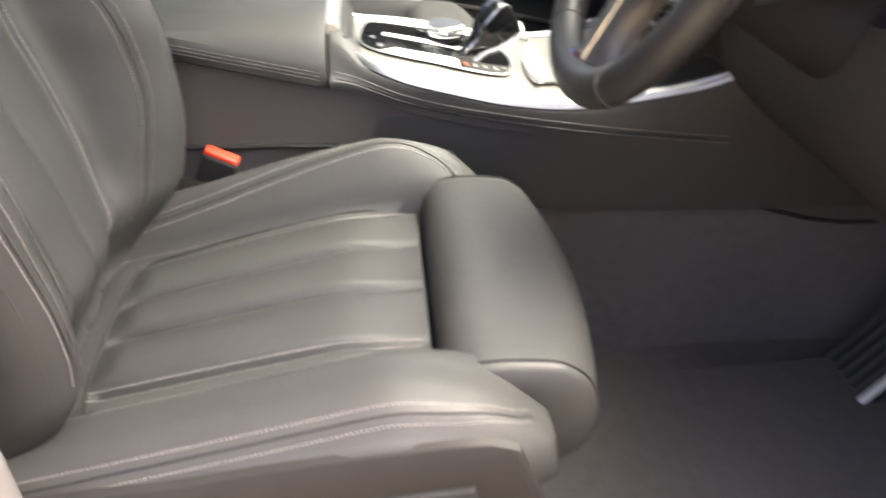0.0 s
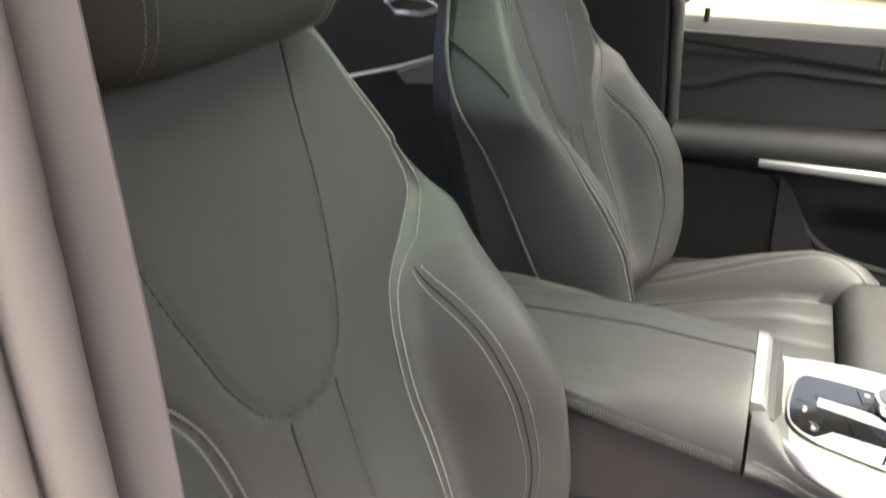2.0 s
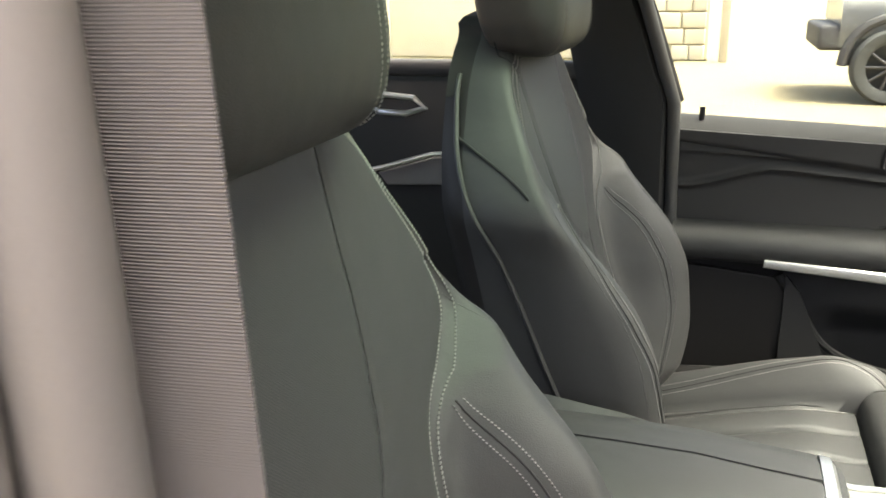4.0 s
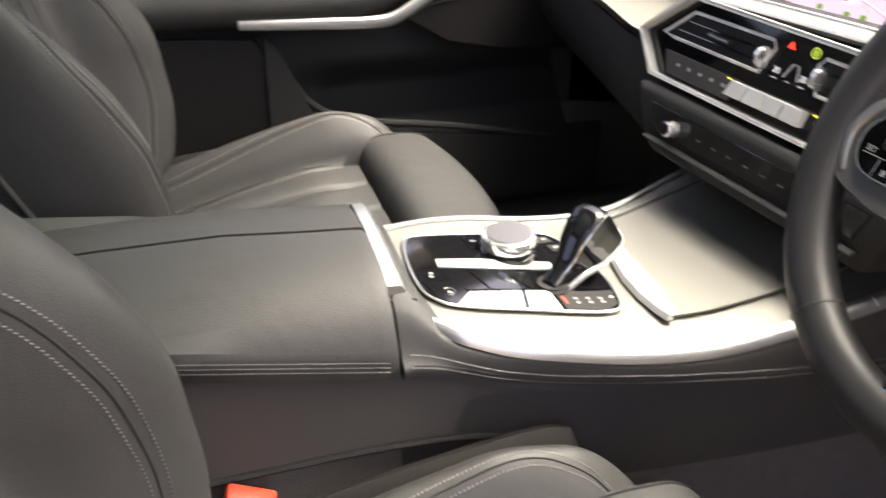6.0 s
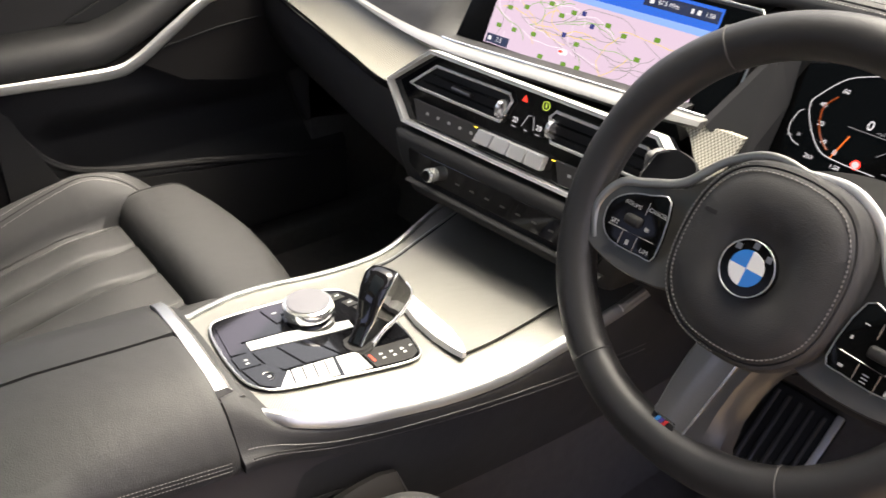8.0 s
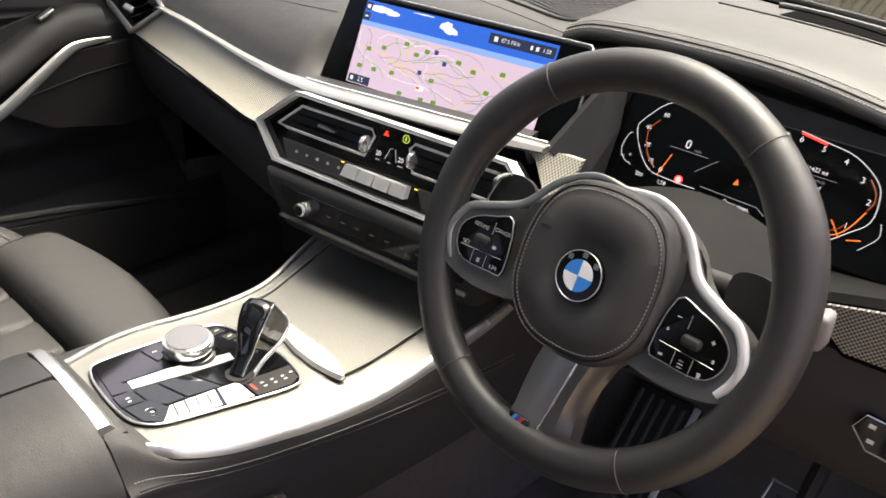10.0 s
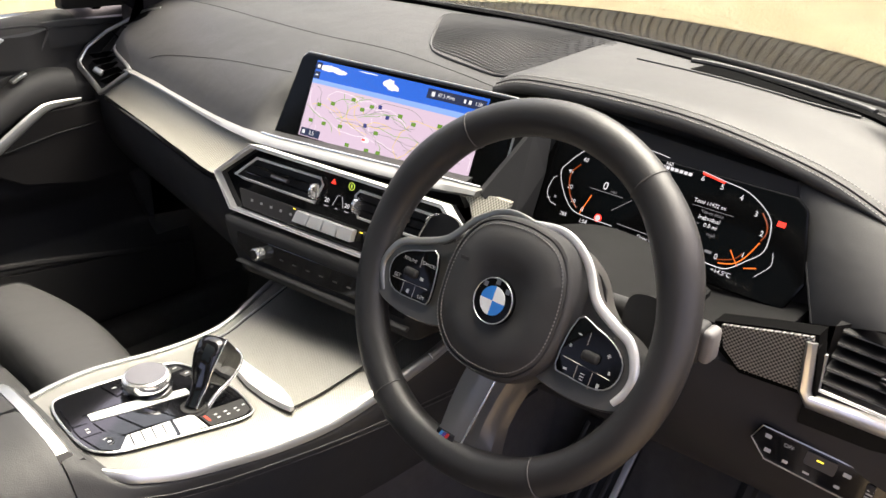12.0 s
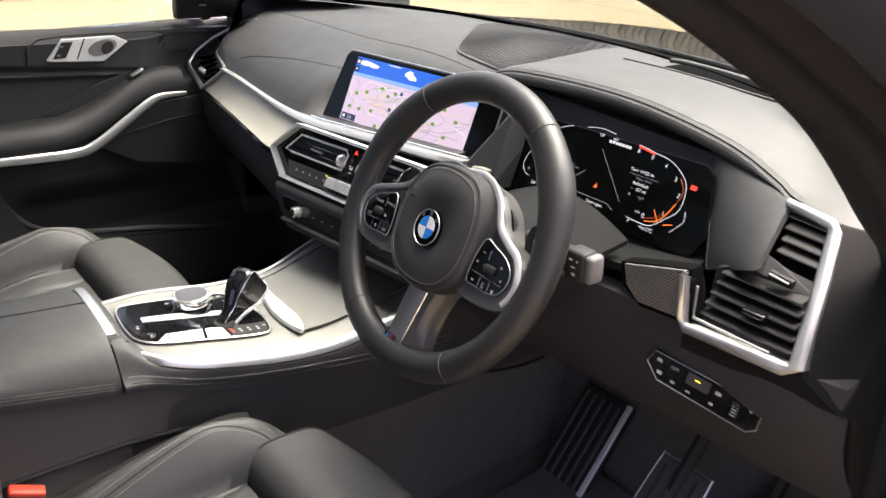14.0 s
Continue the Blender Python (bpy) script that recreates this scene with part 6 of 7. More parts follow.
grille = part("speaker_grille", slab(lambda u, v: (lambda a: (a[0], a[1], pad_z(*a) + 0.0012))(grille_in(u, v)), 20, 20, 0.004, (0, 0, -1)), PLASTIC, dash, "dark speaker grille with curved slots")
rim_pts = [grille_in(u, 0) for u in (i / 12 for i in range(13))] + [grille_in(1, v) for v in (i / 16 for i in range(1, 17))] + [grille_in(1 - u, 1) for u in (i / 12 for i in range(1, 13))] + [grille_in(0, 1 - v) for v in (i / 16 for i in range(1, 16))]
part("grille_rim", tube([(x, y, pad_z(x, y) + 0.001) for x, y in rim_pts], 0.0022, 6, True), LEATHER_DASH, grille)
for k in range(30):
    u = 0.03 + 0.94 * (k + 0.5) / 30
    pts = []
    for i in range(33):
        v = 0.02 + 0.96 * i / 32
        uu = u + 0.11 * math.sin(1.5 * math.pi * v + 0.6) * math.sin(math.pi * u)
        x, y = grille_in(min(0.985, max(0.015, uu)), v)
        pts.append((x, y, pad_z(x, y) + 0.0024))
    part("grille_slat", tube(pts, 0.0013, 5, flat=0.9), GRILLE_GREY, grille)
for k in range(16):
    u0 = 0.04 + 0.058 * k
    pts = []
    for i in range(9):
        x, y = grille_in(min(0.98, u0 + 0.02 * i), 0.80 + 0.19 * i / 8)
        pts.append((x, y, pad_z(x, y) + 0.0026))
    part("grille_web", tube(pts, 0.0011, 5), GRILLE_GREY, grille)
# defroster slot towards the windscreen: a dark trough with a raised lip


def hood_z(x, y):
    ring = min(HOOD_TOPS, key=lambda r: abs(r[0].y - y))
    for q, r in zip(ring, ring[1:]):
        if q.x <= x <= r.x and r.x > q.x:
            return q.z + (r.z - q.z) * (x - q.x) / (r.x - q.x)
    return ring[-1].z


SLOT_N = smooth_path([(0.950, -0.200, 0), (0.948, -0.245, 0), (0.945, -0.290, 0), (0.935, -0.370, 0), (0.920, -0.445, 0), (0.908, -0.510, 0)], 5)
SLOT_F = smooth_path([(0.958, -0.205, 0), (0.980, -0.252, 0), (0.986, -0.295, 0), (0.976, -0.375, 0), (0.957, -0.450, 0), (0.930, -0.516, 0)], 5)
rows = list(zip(SLOT_N, SLOT_F))
part("defroster_slot", loft([[(a.x, a.y, hood_z(a.x, a.y) + 0.0012), (a.x + 0.004, a.y, hood_z(a.x, a.y) - 0.0004), (b.x - 0.002, b.y, hood_z(b.x, b.y) - 0.0004), (b.x, b.y, hood_z(b.x, b.y) + 0.0012)] for a, b in rows]), LEATHER_DASH, dash, "shallow defroster trough", smooth=False)
part("slot_opening", loft([[(a.x + 0.002, a.y, hood_z(a.x, a.y) + 0.0022), (a.x + 0.002, a.y, hood_z(a.x, a.y) - 0.003), (b.x - 0.004, b.y, hood_z(b.x, b.y) - 0.003), (b.x - 0.004, b.y, hood_z(b.x, b.y) + 0.0022)] for a, b in rows[9:]]), SLOT_BLACK, dash, "dark defroster opening", smooth=False)
part("slot_lip", tube([(b.x + 0.003, b.y, hood_z(b.x, b.y) + 0.0035) for a, b in rows[6:]], 0.0045, 8, flat=0.8), LEATHER_DASH, dash)
part("slot_lip", tube([(a.x - 0.002, a.y, hood_z(a.x, a.y) + 0.0008) for a, b in rows], 0.0022, 8, flat=0.6), LEATHER_DASH, dash)


def border_at(u, v):
    """Black border along the foot of the windscreen."""
    y = 0.60 - 1.22 * v
    w = 0.062 - 0.030 * step(0.10, 0.45, y)
    return (screen_base(y) - w + (w - 0.014) * u, y, 1.1630 - 0.010 * u * u - 0.029 * step(-0.5, -0.74, y))


part("screen_border", slab(border_at, 6, 50, 0.006, (0, 0, -1)), SLOT_BLACK, dash, "black border along the windscreen's foot", angle=60)

# ---- outer air vents ----


vent = thing("air_vent", "gloss black outer air vent in an angled chrome frame", "air vent", group="dashboard air vents")
pp = [Vector(p) for p in ((0.614, -0.597, 1.034), (0.613, -0.601, 0.985), (0.615, -0.607, 0.975), (0.626, -0.718, 0.975), (0.631, -0.729, 0.979), (0.690, -0.706, 1.034), (0.743, -0.683, 1.081), (0.747, -0.676, 1.087), (0.750, -0.622, 1.094))]
rings = []
for i, p in enumerate(pp):
    w = (0.008, 0.009, 0.011, 0.014, 0.017, 0.0155, 0.015, 0.013, 0.010)[i]
    a, b = pp[max(i - 1, 0)], pp[min(i + 1, 8)]
    d = (b - a).normalized()
    nrm = (Vector((-0.80, 0.0, 0.60)) if i > 4 else Vector((-0.95, 0.0, 0.3))).normalized()
    s = d.cross(nrm).normalized()
    rings.append([p + s * w * 0.5 + nrm * 0.002, p + s * w * 0.2 + nrm * 0.0045, p - s * w * 0.3 + nrm * 0.004, p - s * w * 0.5 + nrm * 0.001, p - s * w * 0.5 - nrm * 0.012, p + s * w * 0.5 - nrm * 0.012])
part("vent_frame", loft(rings), CHROME, vent, "angled satin chrome frame", angle=50)
back_poly = [(0.655, -0.60, 1.03), (0.65, -0.60, 0.985), (0.66, -0.72, 0.985), (0.76, -0.68, 1.075), (0.765, -0.625, 1.085), (0.70, -0.645, 1.04)]
part("vent_back", prism([(x + 0.012, y, z) for x, y, z in back_poly], (0.02, 0, 0), 0.0), VENT_BLACK, vent, smooth=False)
for k in range(5):
    z = 0.986 + 0.0100 * k
    x = 0.637 + 0.0078 * k
    yr = -0.716 + 0.0035 * k
    sl = part("vent_slat", prism([(x, -0.606, z), (x + 0.016, -0.606, z + 0.003), (x + 0.016, yr, z + 0.003), (x, yr, z)], (0.0004, 0, 0.0012), 0.0004), VENT_BLACK, vent, smooth=False)
    # thin metal line drawn as the highlight on the slat's front edge
    part("slat_highlight", tube([(x - 0.0006, -0.607, z + 0.0004), (x - 0.0006, yr, z + 0.0004)], 0.0006, 5), DARK_METAL, sl)
part("vent_side", prism([(0.620, -0.602, 1.030), (0.619, -0.604, 0.984), (0.655, -0.604, 0.984), (0.645, -0.602, 1.024)], (0, 0.003, 0)), VENT_BLACK, vent, smooth=False)
part("vent_tab", box(0.012, 0.026, 0.006, 0.002, (0.648, -0.665, 1.007)), GLOSS, vent)
part("inner_frame", tube([(0.622, -0.610, 1.024), (0.620, -0.612, 0.988), (0.626, -0.70, 0.984)], 0.0016, 6), CHROME, vent)
for k in range(4):
    z = 1.054 + 0.0095 * k
    x = 0.708 + 0.0115 * k
    a, b = Vector((x, -0.642 + 0.004 * k, z)), Vector((x, -0.694 + 0.004 * k, z - 0.003))
    sl = part("vent_slat", prism([tuple(a), tuple(a + Vector((0.014, 0, 0.004))), tuple(b + Vector((0.014, 0, 0.004))), tuple(b)], (0.0004, 0, 0.0012), 0.0003), VENT_BLACK, vent, smooth=False)
    # edge highlight again modelled as a metal line
    part("slat_highlight", tube([a + Vector((-0.0005, 0, 0.0004)), b + Vector((-0.0005, 0, 0.0004))], 0.0006, 5), DARK_METAL, sl)
part("vent_bridge", prism([(0.676, -0.642, 1.039), (0.690, -0.641, 1.052), (0.690, -0.668, 1.043), (0.694, -0.698, 1.038), (0.684, -0.703, 1.028)], (0.003, 0, 0.003), 0.001), PLASTIC_DARK, vent, "dark bridge with a thumb wheel", smooth=False)
wheel_part = part("thumb_wheel", tube([(0.678, -0.657, 1.042), (0.680, -0.683, 1.038)], 0.0050, 14), VENT_BLACK, vent, "ribbed thumb wheel with a bright band")
part("bright_band", tube([(0.6728, -0.659, 1.0435), (0.6748, -0.681, 1.0395)], 0.0012, 6), CHROME, wheel_part)

vent2 = thing("air_vent", "gloss black outer air vent in a chrome frame", "air vent", group="dashboard air vents")
VN = Vector((0.695, 0.161, -0.701))
rim2 = [Vector(p) for p in ((0.649, 0.631, 1.026), (0.632, 0.706, 0.979), (0.629, 0.716, 0.975), (0.633, 0.728, 0.976), (0.641, 0.810, 1.004), (0.645, 0.818, 1.012), (0.665, 0.822, 1.034), (0.700, 0.805, 1.062), (0.752, 0.748, 1.103), (0.768, 0.712, 1.112))]
part("vent_frame", tube(rim2, lambda t: 0.0065 - 0.003 * t, 8, flat=0.7, up=(-0.695, -0.161, 0.701)), CHROME, vent2, "angled satin chrome frame")
part("inner_edge", tube(smooth_path([(0.649, 0.633, 1.027), (0.664, 0.672, 1.030), (0.680, 0.735, 1.037), (0.690, 0.752, 1.046), (0.712, 0.740, 1.063), (0.735, 0.722, 1.082)], 4), lambda t: 0.0045 - 0.003 * t, 8), CHROME, vent2)
deep = [p + VN * 0.022 for p in rim2]
part("vent_back", prism([tuple(p) for p in [deep[1], deep[3], deep[5], deep[7], deep[8], Vector((0.735, 0.715, 1.078)) + VN * 0.02, Vector((0.69, 0.72, 1.04)) + VN * 0.02, Vector((0.66, 0.65, 1.025)) + VN * 0.012]], tuple(VN * 0.008), 0.0), PLASTIC_DARK, vent2, smooth=False)
for k in range(6):
    t = k / 5
    a = Vector((0.642, 0.664, 1.012)).lerp(Vector((0.680, 0.748, 1.040)), t)
    b = Vector((0.636, 0.722, 0.984)).lerp(Vector((0.660, 0.812, 1.026)), t)
    part("vent_slat", prism([tuple(a + VN * 0.004), tuple(b + VN * 0.004), tuple(b + VN * 0.018), tuple(a + VN * 0.018)], (0.0012, 0.0022, 0.0006)), GLOSS, vent2, smooth=False)
for k in range(3):
    a = Vector((0.700 + 0.017 * k, 0.757 - 0.008 * k, 1.056 + 0.013 * k))
    part("vent_slat", prism([tuple(a + VN * 0.004), tuple(a + Vector((0.002, 0.042 - 0.008 * k, 0.010)) + VN * 0.004), tuple(a + Vector((0.002, 0.042 - 0.008 * k, 0.010)) + VN * 0.016), tuple(a + VN * 0.016)], (0.002, 0.0, 0.002)), GLOSS, vent2, smooth=False)
part("vent_tab", box(0.012, 0.022, 0.008, 0.003, (0.650, 0.755, 1.003), rot=(20, -40, 0)), CHROME, vent2, "small silver vent tab")

# ---- centre stack ----
AX = 0.12  # the stack turns towards the driver


def stack_m(x0, z0, lean=0.0):
    return frame_at((x0, 0.0, z0), (AX, -1, 0), (lean, 0, 1))


GREY_INK = glow("grey_light", (0.5, 0.51, 0.53), 0.25)
stack = thing("climate_panel", "gloss black climate panel and centre vents in a chrome hexagonal frame", "climate panel")
SM = stack_m(0.573, 0.98, 0.30)
# place: x to the right from the middle, y up
hexo = [(-0.226, 0.0), (-0.163, 0.052), (0.163, 0.052), (0.224, 0.0), (0.184, -0.043), (-0.184, -0.043)]
part("panel_base", plate(hexo, SM, -0.03, -0.010), GLOSS, stack, "gloss black panel", smooth=False)
rings = []
for x, y in hexo + hexo[:1]:
    rings.append([SM @ Vector((x * (1 + a), y * (1 + b), z)) for a, b, z in ((0.006, 0.02, -0.018), (0.006, 0.02, -0.001), (0.0, 0.0, 0.001), (-0.009, -0.045, 0.0), (-0.013, -0.065, -0.010))])
bm = loft(rings, caps=False)
bmesh.ops.remove_doubles(bm, verts=bm.verts[:], dist=1e-6)
chrome = part("chrome_frame", bm, FRAME_METAL, stack, "satin chrome frame", smooth=False)
for a, b, r in ((0.004, 0.012, 0.0010), (-0.010, -0.050, 0.0008)):
    part("bright_bead", tube([SM @ Vector((x * (1 + a), y * (1 + b), 0.0008)) for x, y in hexo], r, 6, True), SILVER_PAINT, chrome, "bright bead along the frame")
for sg in (-1, 1):
    slotp = [(sg * x, y) for x, y in ((0.190, 0.005), (0.153, 0.036), (0.034, 0.037), (0.028, 0.030), (0.038, 0.003), (0.172, 0.003))]
    cv = part("centre_vent", plate([(sg * 0.11 + (x - sg * 0.11) * 0.96, 0.019 + (y - 0.019) * 0.9) for x, y in slotp], SM, -0.0098, -0.009), PLASTIC_DARK, stack, "centre air vent with chrome outline", smooth=False)
    part("vent_outline", tube([SM @ Vector((x, y, -0.006)) for x, y in slotp], 0.0019, 8, True), SILVER_PAINT, cv)
    for k in range(2):
        y = 0.013 + 0.012 * k
        part("vent_slat", tube([SM @ Vector((sg * (0.168 - 0.012 * k), y, -0.006)), SM @ Vector((sg * 0.040, y, -0.006))], 0.0022, 6, flat=0.5), GLOSS, cv)
    part("vent_tab", tube([SM @ Vector((sg * 0.118, 0.020, -0.004)), SM @ Vector((sg * 0.088, 0.019, -0.004))], 0.0036, 8, flat=0.6), DARK_METAL, cv)
    part("vent_wheel", disc(0.0115, 0.006, 24, 0.0015, SM @ Matrix.Translation((sg * 0.037, 0.018, -0.004)) @ Euler((0, radians(82), 0)).to_matrix().to_4x4()), BRIGHT, cv, "chrome thumb wheel")
    part("climate_button_strip", plate([(sg * x, y) for x, y in ((0.062, -0.036), (0.165, -0.036), (0.178, -0.012), (0.050, -0.012))], SM, -0.0095, -0.005, 0.001), PLASTIC, stack, "dark grey button strip", smooth=False)
for k in range(4):
    x0 = -0.060 + 0.0250 * k
    part("silver_button", plate([(x0 - 0.006 + 0.0015 * k, -0.030), (x0 + 0.0178 + 0.0015 * k, -0.030), (x0 + 0.0242, -0.0135), (x0, -0.0135)], SM, -0.009, 0.001, 0.0008), SILVER_PAINT, stack, "bright silver button", smooth=False)
bars(SM, [(-0.149 + 0.0187 * k, -0.023, 0.0045, 0.0035) for k in range(5)] + [(0.074 + 0.0187 * k, -0.023, 0.0045, 0.0035) for k in range(5)], WHITE_INK, stack, lift=-0.0048)
AMBER = glow("amber_light", (1.0, 0.75, 0.05), 1.00)
bars(SM, [(-0.0690, -0.0140, 0.005, 0.0012), (0.049, -0.0140, 0.005, 0.0012)], AMBER, stack, "indicator", -0.0048)
RED_LIT = glow("red_light", (1.0, 0.05, 0.03), 0.64)
GREEN_LIT = glow("green_light", (0.55, 0.75, 0.1), 0.40)
WHITE_LIT = glow("white_light", (0.9, 0.92, 0.95), 0.35)
part("hazard_symbol", plate([(-0.0175, 0.0345), (-0.0095, 0.0345), (-0.0135, 0.0415)], SM, -0.0095, -0.0088), RED_LIT, stack, "red hazard triangle", smooth=False)
part("start_symbol", tube([SM @ Vector((0.0166 + 0.0048 * math.cos(radians(d)), 0.0383 + 0.0048 * math.sin(radians(d)), -0.0095)) for d in range(0, 360, 20)], 0.0005, 5, True), GREEN_LIT, stack, "green ring symbol")
bars(SM, [(0.0166, 0.0383, 0.002, 0.005)], GREEN_LIT, stack, lift=-0.0095)
writing("20", 0.0085, WHITE_LIT, SM, -0.020, 0.0110, stack, -0.0092)
writing("20", 0.0085, WHITE_LIT, SM, 0.0150, 0.0115, stack, -0.0092)
bars(SM, [(-0.020, 0.0035, 0.007, 0.0014), (0.0155, 0.004, 0.007, 0.0014), (-0.002, 0.004, 0.004, 0.0014)], GREY_INK, stack, lift=-0.0092)
for x0, x1 in ((-0.009, -0.003), (0.009, 0.005)):
    part("symbol", tube([SM @ Vector((x0, 0.007, -0.009)), SM @ Vector((x1, 0.021, -0.009)), SM @ Vector((x1 + 0.004 * (1 if x1 < 0 else -0.2), 0.022, -0.009))], 0.0005, 4), GREY_INK, stack)
# radio panel below
RM = stack_m(0.540, 0.898, 0.20)
radio = thing("radio_panel", "black radio panel with a chrome volume knob", "radio panel")
part("panel_housing", plate([(-0.190, 0.036), (0.190, 0.036), (0.170, -0.035), (-0.135, -0.035), (-0.170, 0.0)], RM, -0.09, -0.002, 0.010), PLASTIC_DARK, radio, "dark grey housing", angle=50)
part("panel_strip", plate([(-0.150, 0.020), (0.16, 0.020), (0.15, -0.008), (-0.120, -0.010), (-0.145, 0.002)], RM, -0.004, 0.0005, 0.001), GLOSS, radio, "gloss black strip", smooth=False)
part("lower_lip", tube([RM @ Vector((x, -0.018, 0.002)) for x in (-0.14, -0.05, 0.05, 0.16)], 0.005, 8, flat=0.5), PLASTIC_DARK, radio)
kn = part("volume_knob", disc(0.0090, 0.016, 32, 0.002, RM @ Matrix.Translation((-0.098, 0.003, 0.008))), BRIGHT, radio, "chrome volume knob")
part("knob_face", disc(0.0062, 0.001, 24, 0, RM @ Matrix.Translation((-0.098, 0.003, 0.0165))), GLOSS, kn)
bars(RM, [(-0.06 + 0.024 * k, 0.004, 0.007, 0.002) for k in range(8)], DARK_METAL, radio)

# ---- central display ----
display = thing("central_display", "wide black central display showing a navigation map", "screen")
DM = frame_at((0.6855, 0.014, 1.080), (AX, -1, 0), (0.046, 0, 0.1))
part("display_bezel", plate([(-0.195, -0.060), (0.190, -0.060), (0.190, 0.052), (0.182, 0.062), (-0.170, 0.062), (-0.178, 0.054)], DM, -0.010, 0.0, 0.003), SCREEN_GLASS, display, "gloss black bezel", smooth=False)
part("chrome_rim", tube([DM @ Vector((x, y, -0.004)) for x, y in ((-0.176, 0.057), (-0.170, 0.063), (0.182, 0.063), (0.191, 0.053), (0.191, -0.05))], 0.0016, 6), CHROME, display)
part("display_stand", plate([(-0.12, -0.09), (0.12, -0.09), (0.12, 0.02), (-0.12, 0.02)], DM, -0.035, -0.009), PLASTIC_DARK, display, smooth=False)
MAP_LAND = glow("map_land", (0.60, 0.49, 0.60), 0.42)
MAP_SKY = glow("map_sky", (0.02, 0.13, 0.62), 0.42)
MAP_SKY2 = glow("map_sky_pale", (0.22, 0.40, 0.80), 0.42)
MAP_CLOUD = glow("map_cloud", (0.85, 0.86, 0.92), 0.42)
MAP_GREEN = glow("map_sign_green", (0.12, 0.26, 0.03), 0.42)
MAP_NAVY = glow("map_sign_navy", (0.03, 0.04, 0.18), 0.42)
MAP_ROAD = glow("map_road", (0.75, 0.58, 0.12), 0.42)
MAP_ROAD2 = glow("map_road_green", (0.22, 0.42, 0.12), 0.42)
MAP_PALE = glow("map_pale", (0.80, 0.74, 0.80), 0.42)
MAP_GREY = glow("map_road_grey", (0.28, 0.27, 0.27), 0.42)
MAP_BAR = glow("map_bar", (0.02, 0.03, 0.07), 0.42)
W2, H2 = 0.146, 0.0545
part("map_land", plate([(-W2, -H2), (W2, -H2), (W2, 0.022), (-W2, 0.022)], DM, 0.0, 0.0006), MAP_LAND, display, "pink map on the lit screen", smooth=False)
part("map_haze", plate([(-W2, 0.022), (W2, 0.022), (W2, 0.030), (-W2, 0.028)], DM, 0.0, 0.0006), MAP_SKY2, display, smooth=False)
part("map_sky", plate([(-W2, 0.028), (W2, 0.030), (W2, H2), (-W2, H2)], DM, 0.0, 0.0006), MAP_SKY, display, "blue sky above the map", smooth=False)
rnd = random.Random(4)


def blob(cx, cy, w, h, seed):
    r = random.Random(seed)
    return [(cx + w * math.cos(radians(a)) * r.uniform(0.7, 1.05), cy + h * math.sin(radians(a)) * r.uniform(0.6, 1.1)) for a in range(0, 360, 24)]


for k, (cx, cy, w, h) in enumerate(((-0.118, 0.046, 0.024, 0.005), (-0.10, 0.044, 0.015, 0.004), (-0.012, 0.044, 0.011, 0.008), (-0.004, 0.040, 0.012, 0.005), (-0.05, 0.052, 0.02, 0.001))):
    part("map_cloud", plate(blob(cx, cy, w, h, k), DM, 0.0007, 0.0009), MAP_CLOUD, display, smooth=False)
for k in range(46):
    x, y = rnd.uniform(-0.13, 0.12), rnd.uniform(-0.045, 0.012)
    pts, a = [], rnd.uniform(0, 6.28)
    for s in range(9):
        pts.append((x, y))
        a += rnd.uniform(-0.6, 0.6)
        x, y = min(0.143, max(-0.143, x + 0.011 * math.cos(a))), min(0.018, max(-0.052, y + 0.007 * math.sin(a)))
    part("map_road", tube([DM @ Vector((px, py, 0.0007)) for px, py in pts], 0.00045, 4), (MAP_ROAD, MAP_ROAD2, MAP_GREY, MAP_PALE, MAP_GREY)[k % 5], display)
for k, (x, y) in enumerate(((-0.122, -0.006), (-0.098, 0.0), (-0.064, 0.012), (-0.03, 0.009), (-0.130, -0.030), (-0.105, -0.030), (-0.075, -0.028), (-0.055, -0.050), (-0.02, -0.050), (-0.012, -0.024), (0.02, 0.006), (0.044, 0.0), (-0.045, 0.002), (0.0, -0.055 + 0.006), (0.07, -0.02), (0.10, -0.035), (0.115, -0.008), (0.085, 0.006))):
    part("map_sign", plate(rect(x, y, 0.0075, 0.0052, 0.001), DM, 0.0009, 0.0012), MAP_GREEN, display, smooth=False)
for x, y in ((-0.016, 0.011), (0.0, 0.0), (-0.033, -0.018)):
    part("map_sign", plate(rect(x, y, 0.006, 0.0055, 0.001), DM, 0.0009, 0.0012), MAP_NAVY, display, smooth=False)
part("map_marker", plate(blob(-0.026, -0.037, 0.008, 0.004, 9), DM, 0.0010, 0.0013), MAP_CLOUD, display, smooth=False)
part("map_marker", plate(rect(-0.029, -0.037, 0.006, 0.003, 0.001), DM, 0.0013, 0.0015), RED_LIT, display, smooth=False)
bar1 = part("status_bar", plate(rect(0.098, 0.0445, 0.092, 0.013), DM, 0.0009, 0.0012), MAP_BAR, display, "dark status bar", smooth=False)
writing("87.5 MHz", 0.0068, WHITE_LIT, DM, 0.083, 0.0445, display, 0.0016)
writing("1:58", 0.0066, WHITE_LIT, DM, 0.133, 0.0445, display, 0.0016)
bars(DM, [(0.062, 0.0445, 0.005, 0.006), (0.112, 0.0445, 0.003, 0.005), (0.120, 0.0445, 0.004, 0.005)], WHITE_LIT, display, lift=0.0014)
part("map_button", plate(rect(-0.140, 0.047, 0.010, 0.010), DM, 0.0009, 0.0012), MAP_BAR, display, smooth=False)
part("map_button", plate(rect(-0.140, 0.034, 0.010, 0.010), DM, 0.0009, 0.0012), MAP_BAR, display, smooth=False)
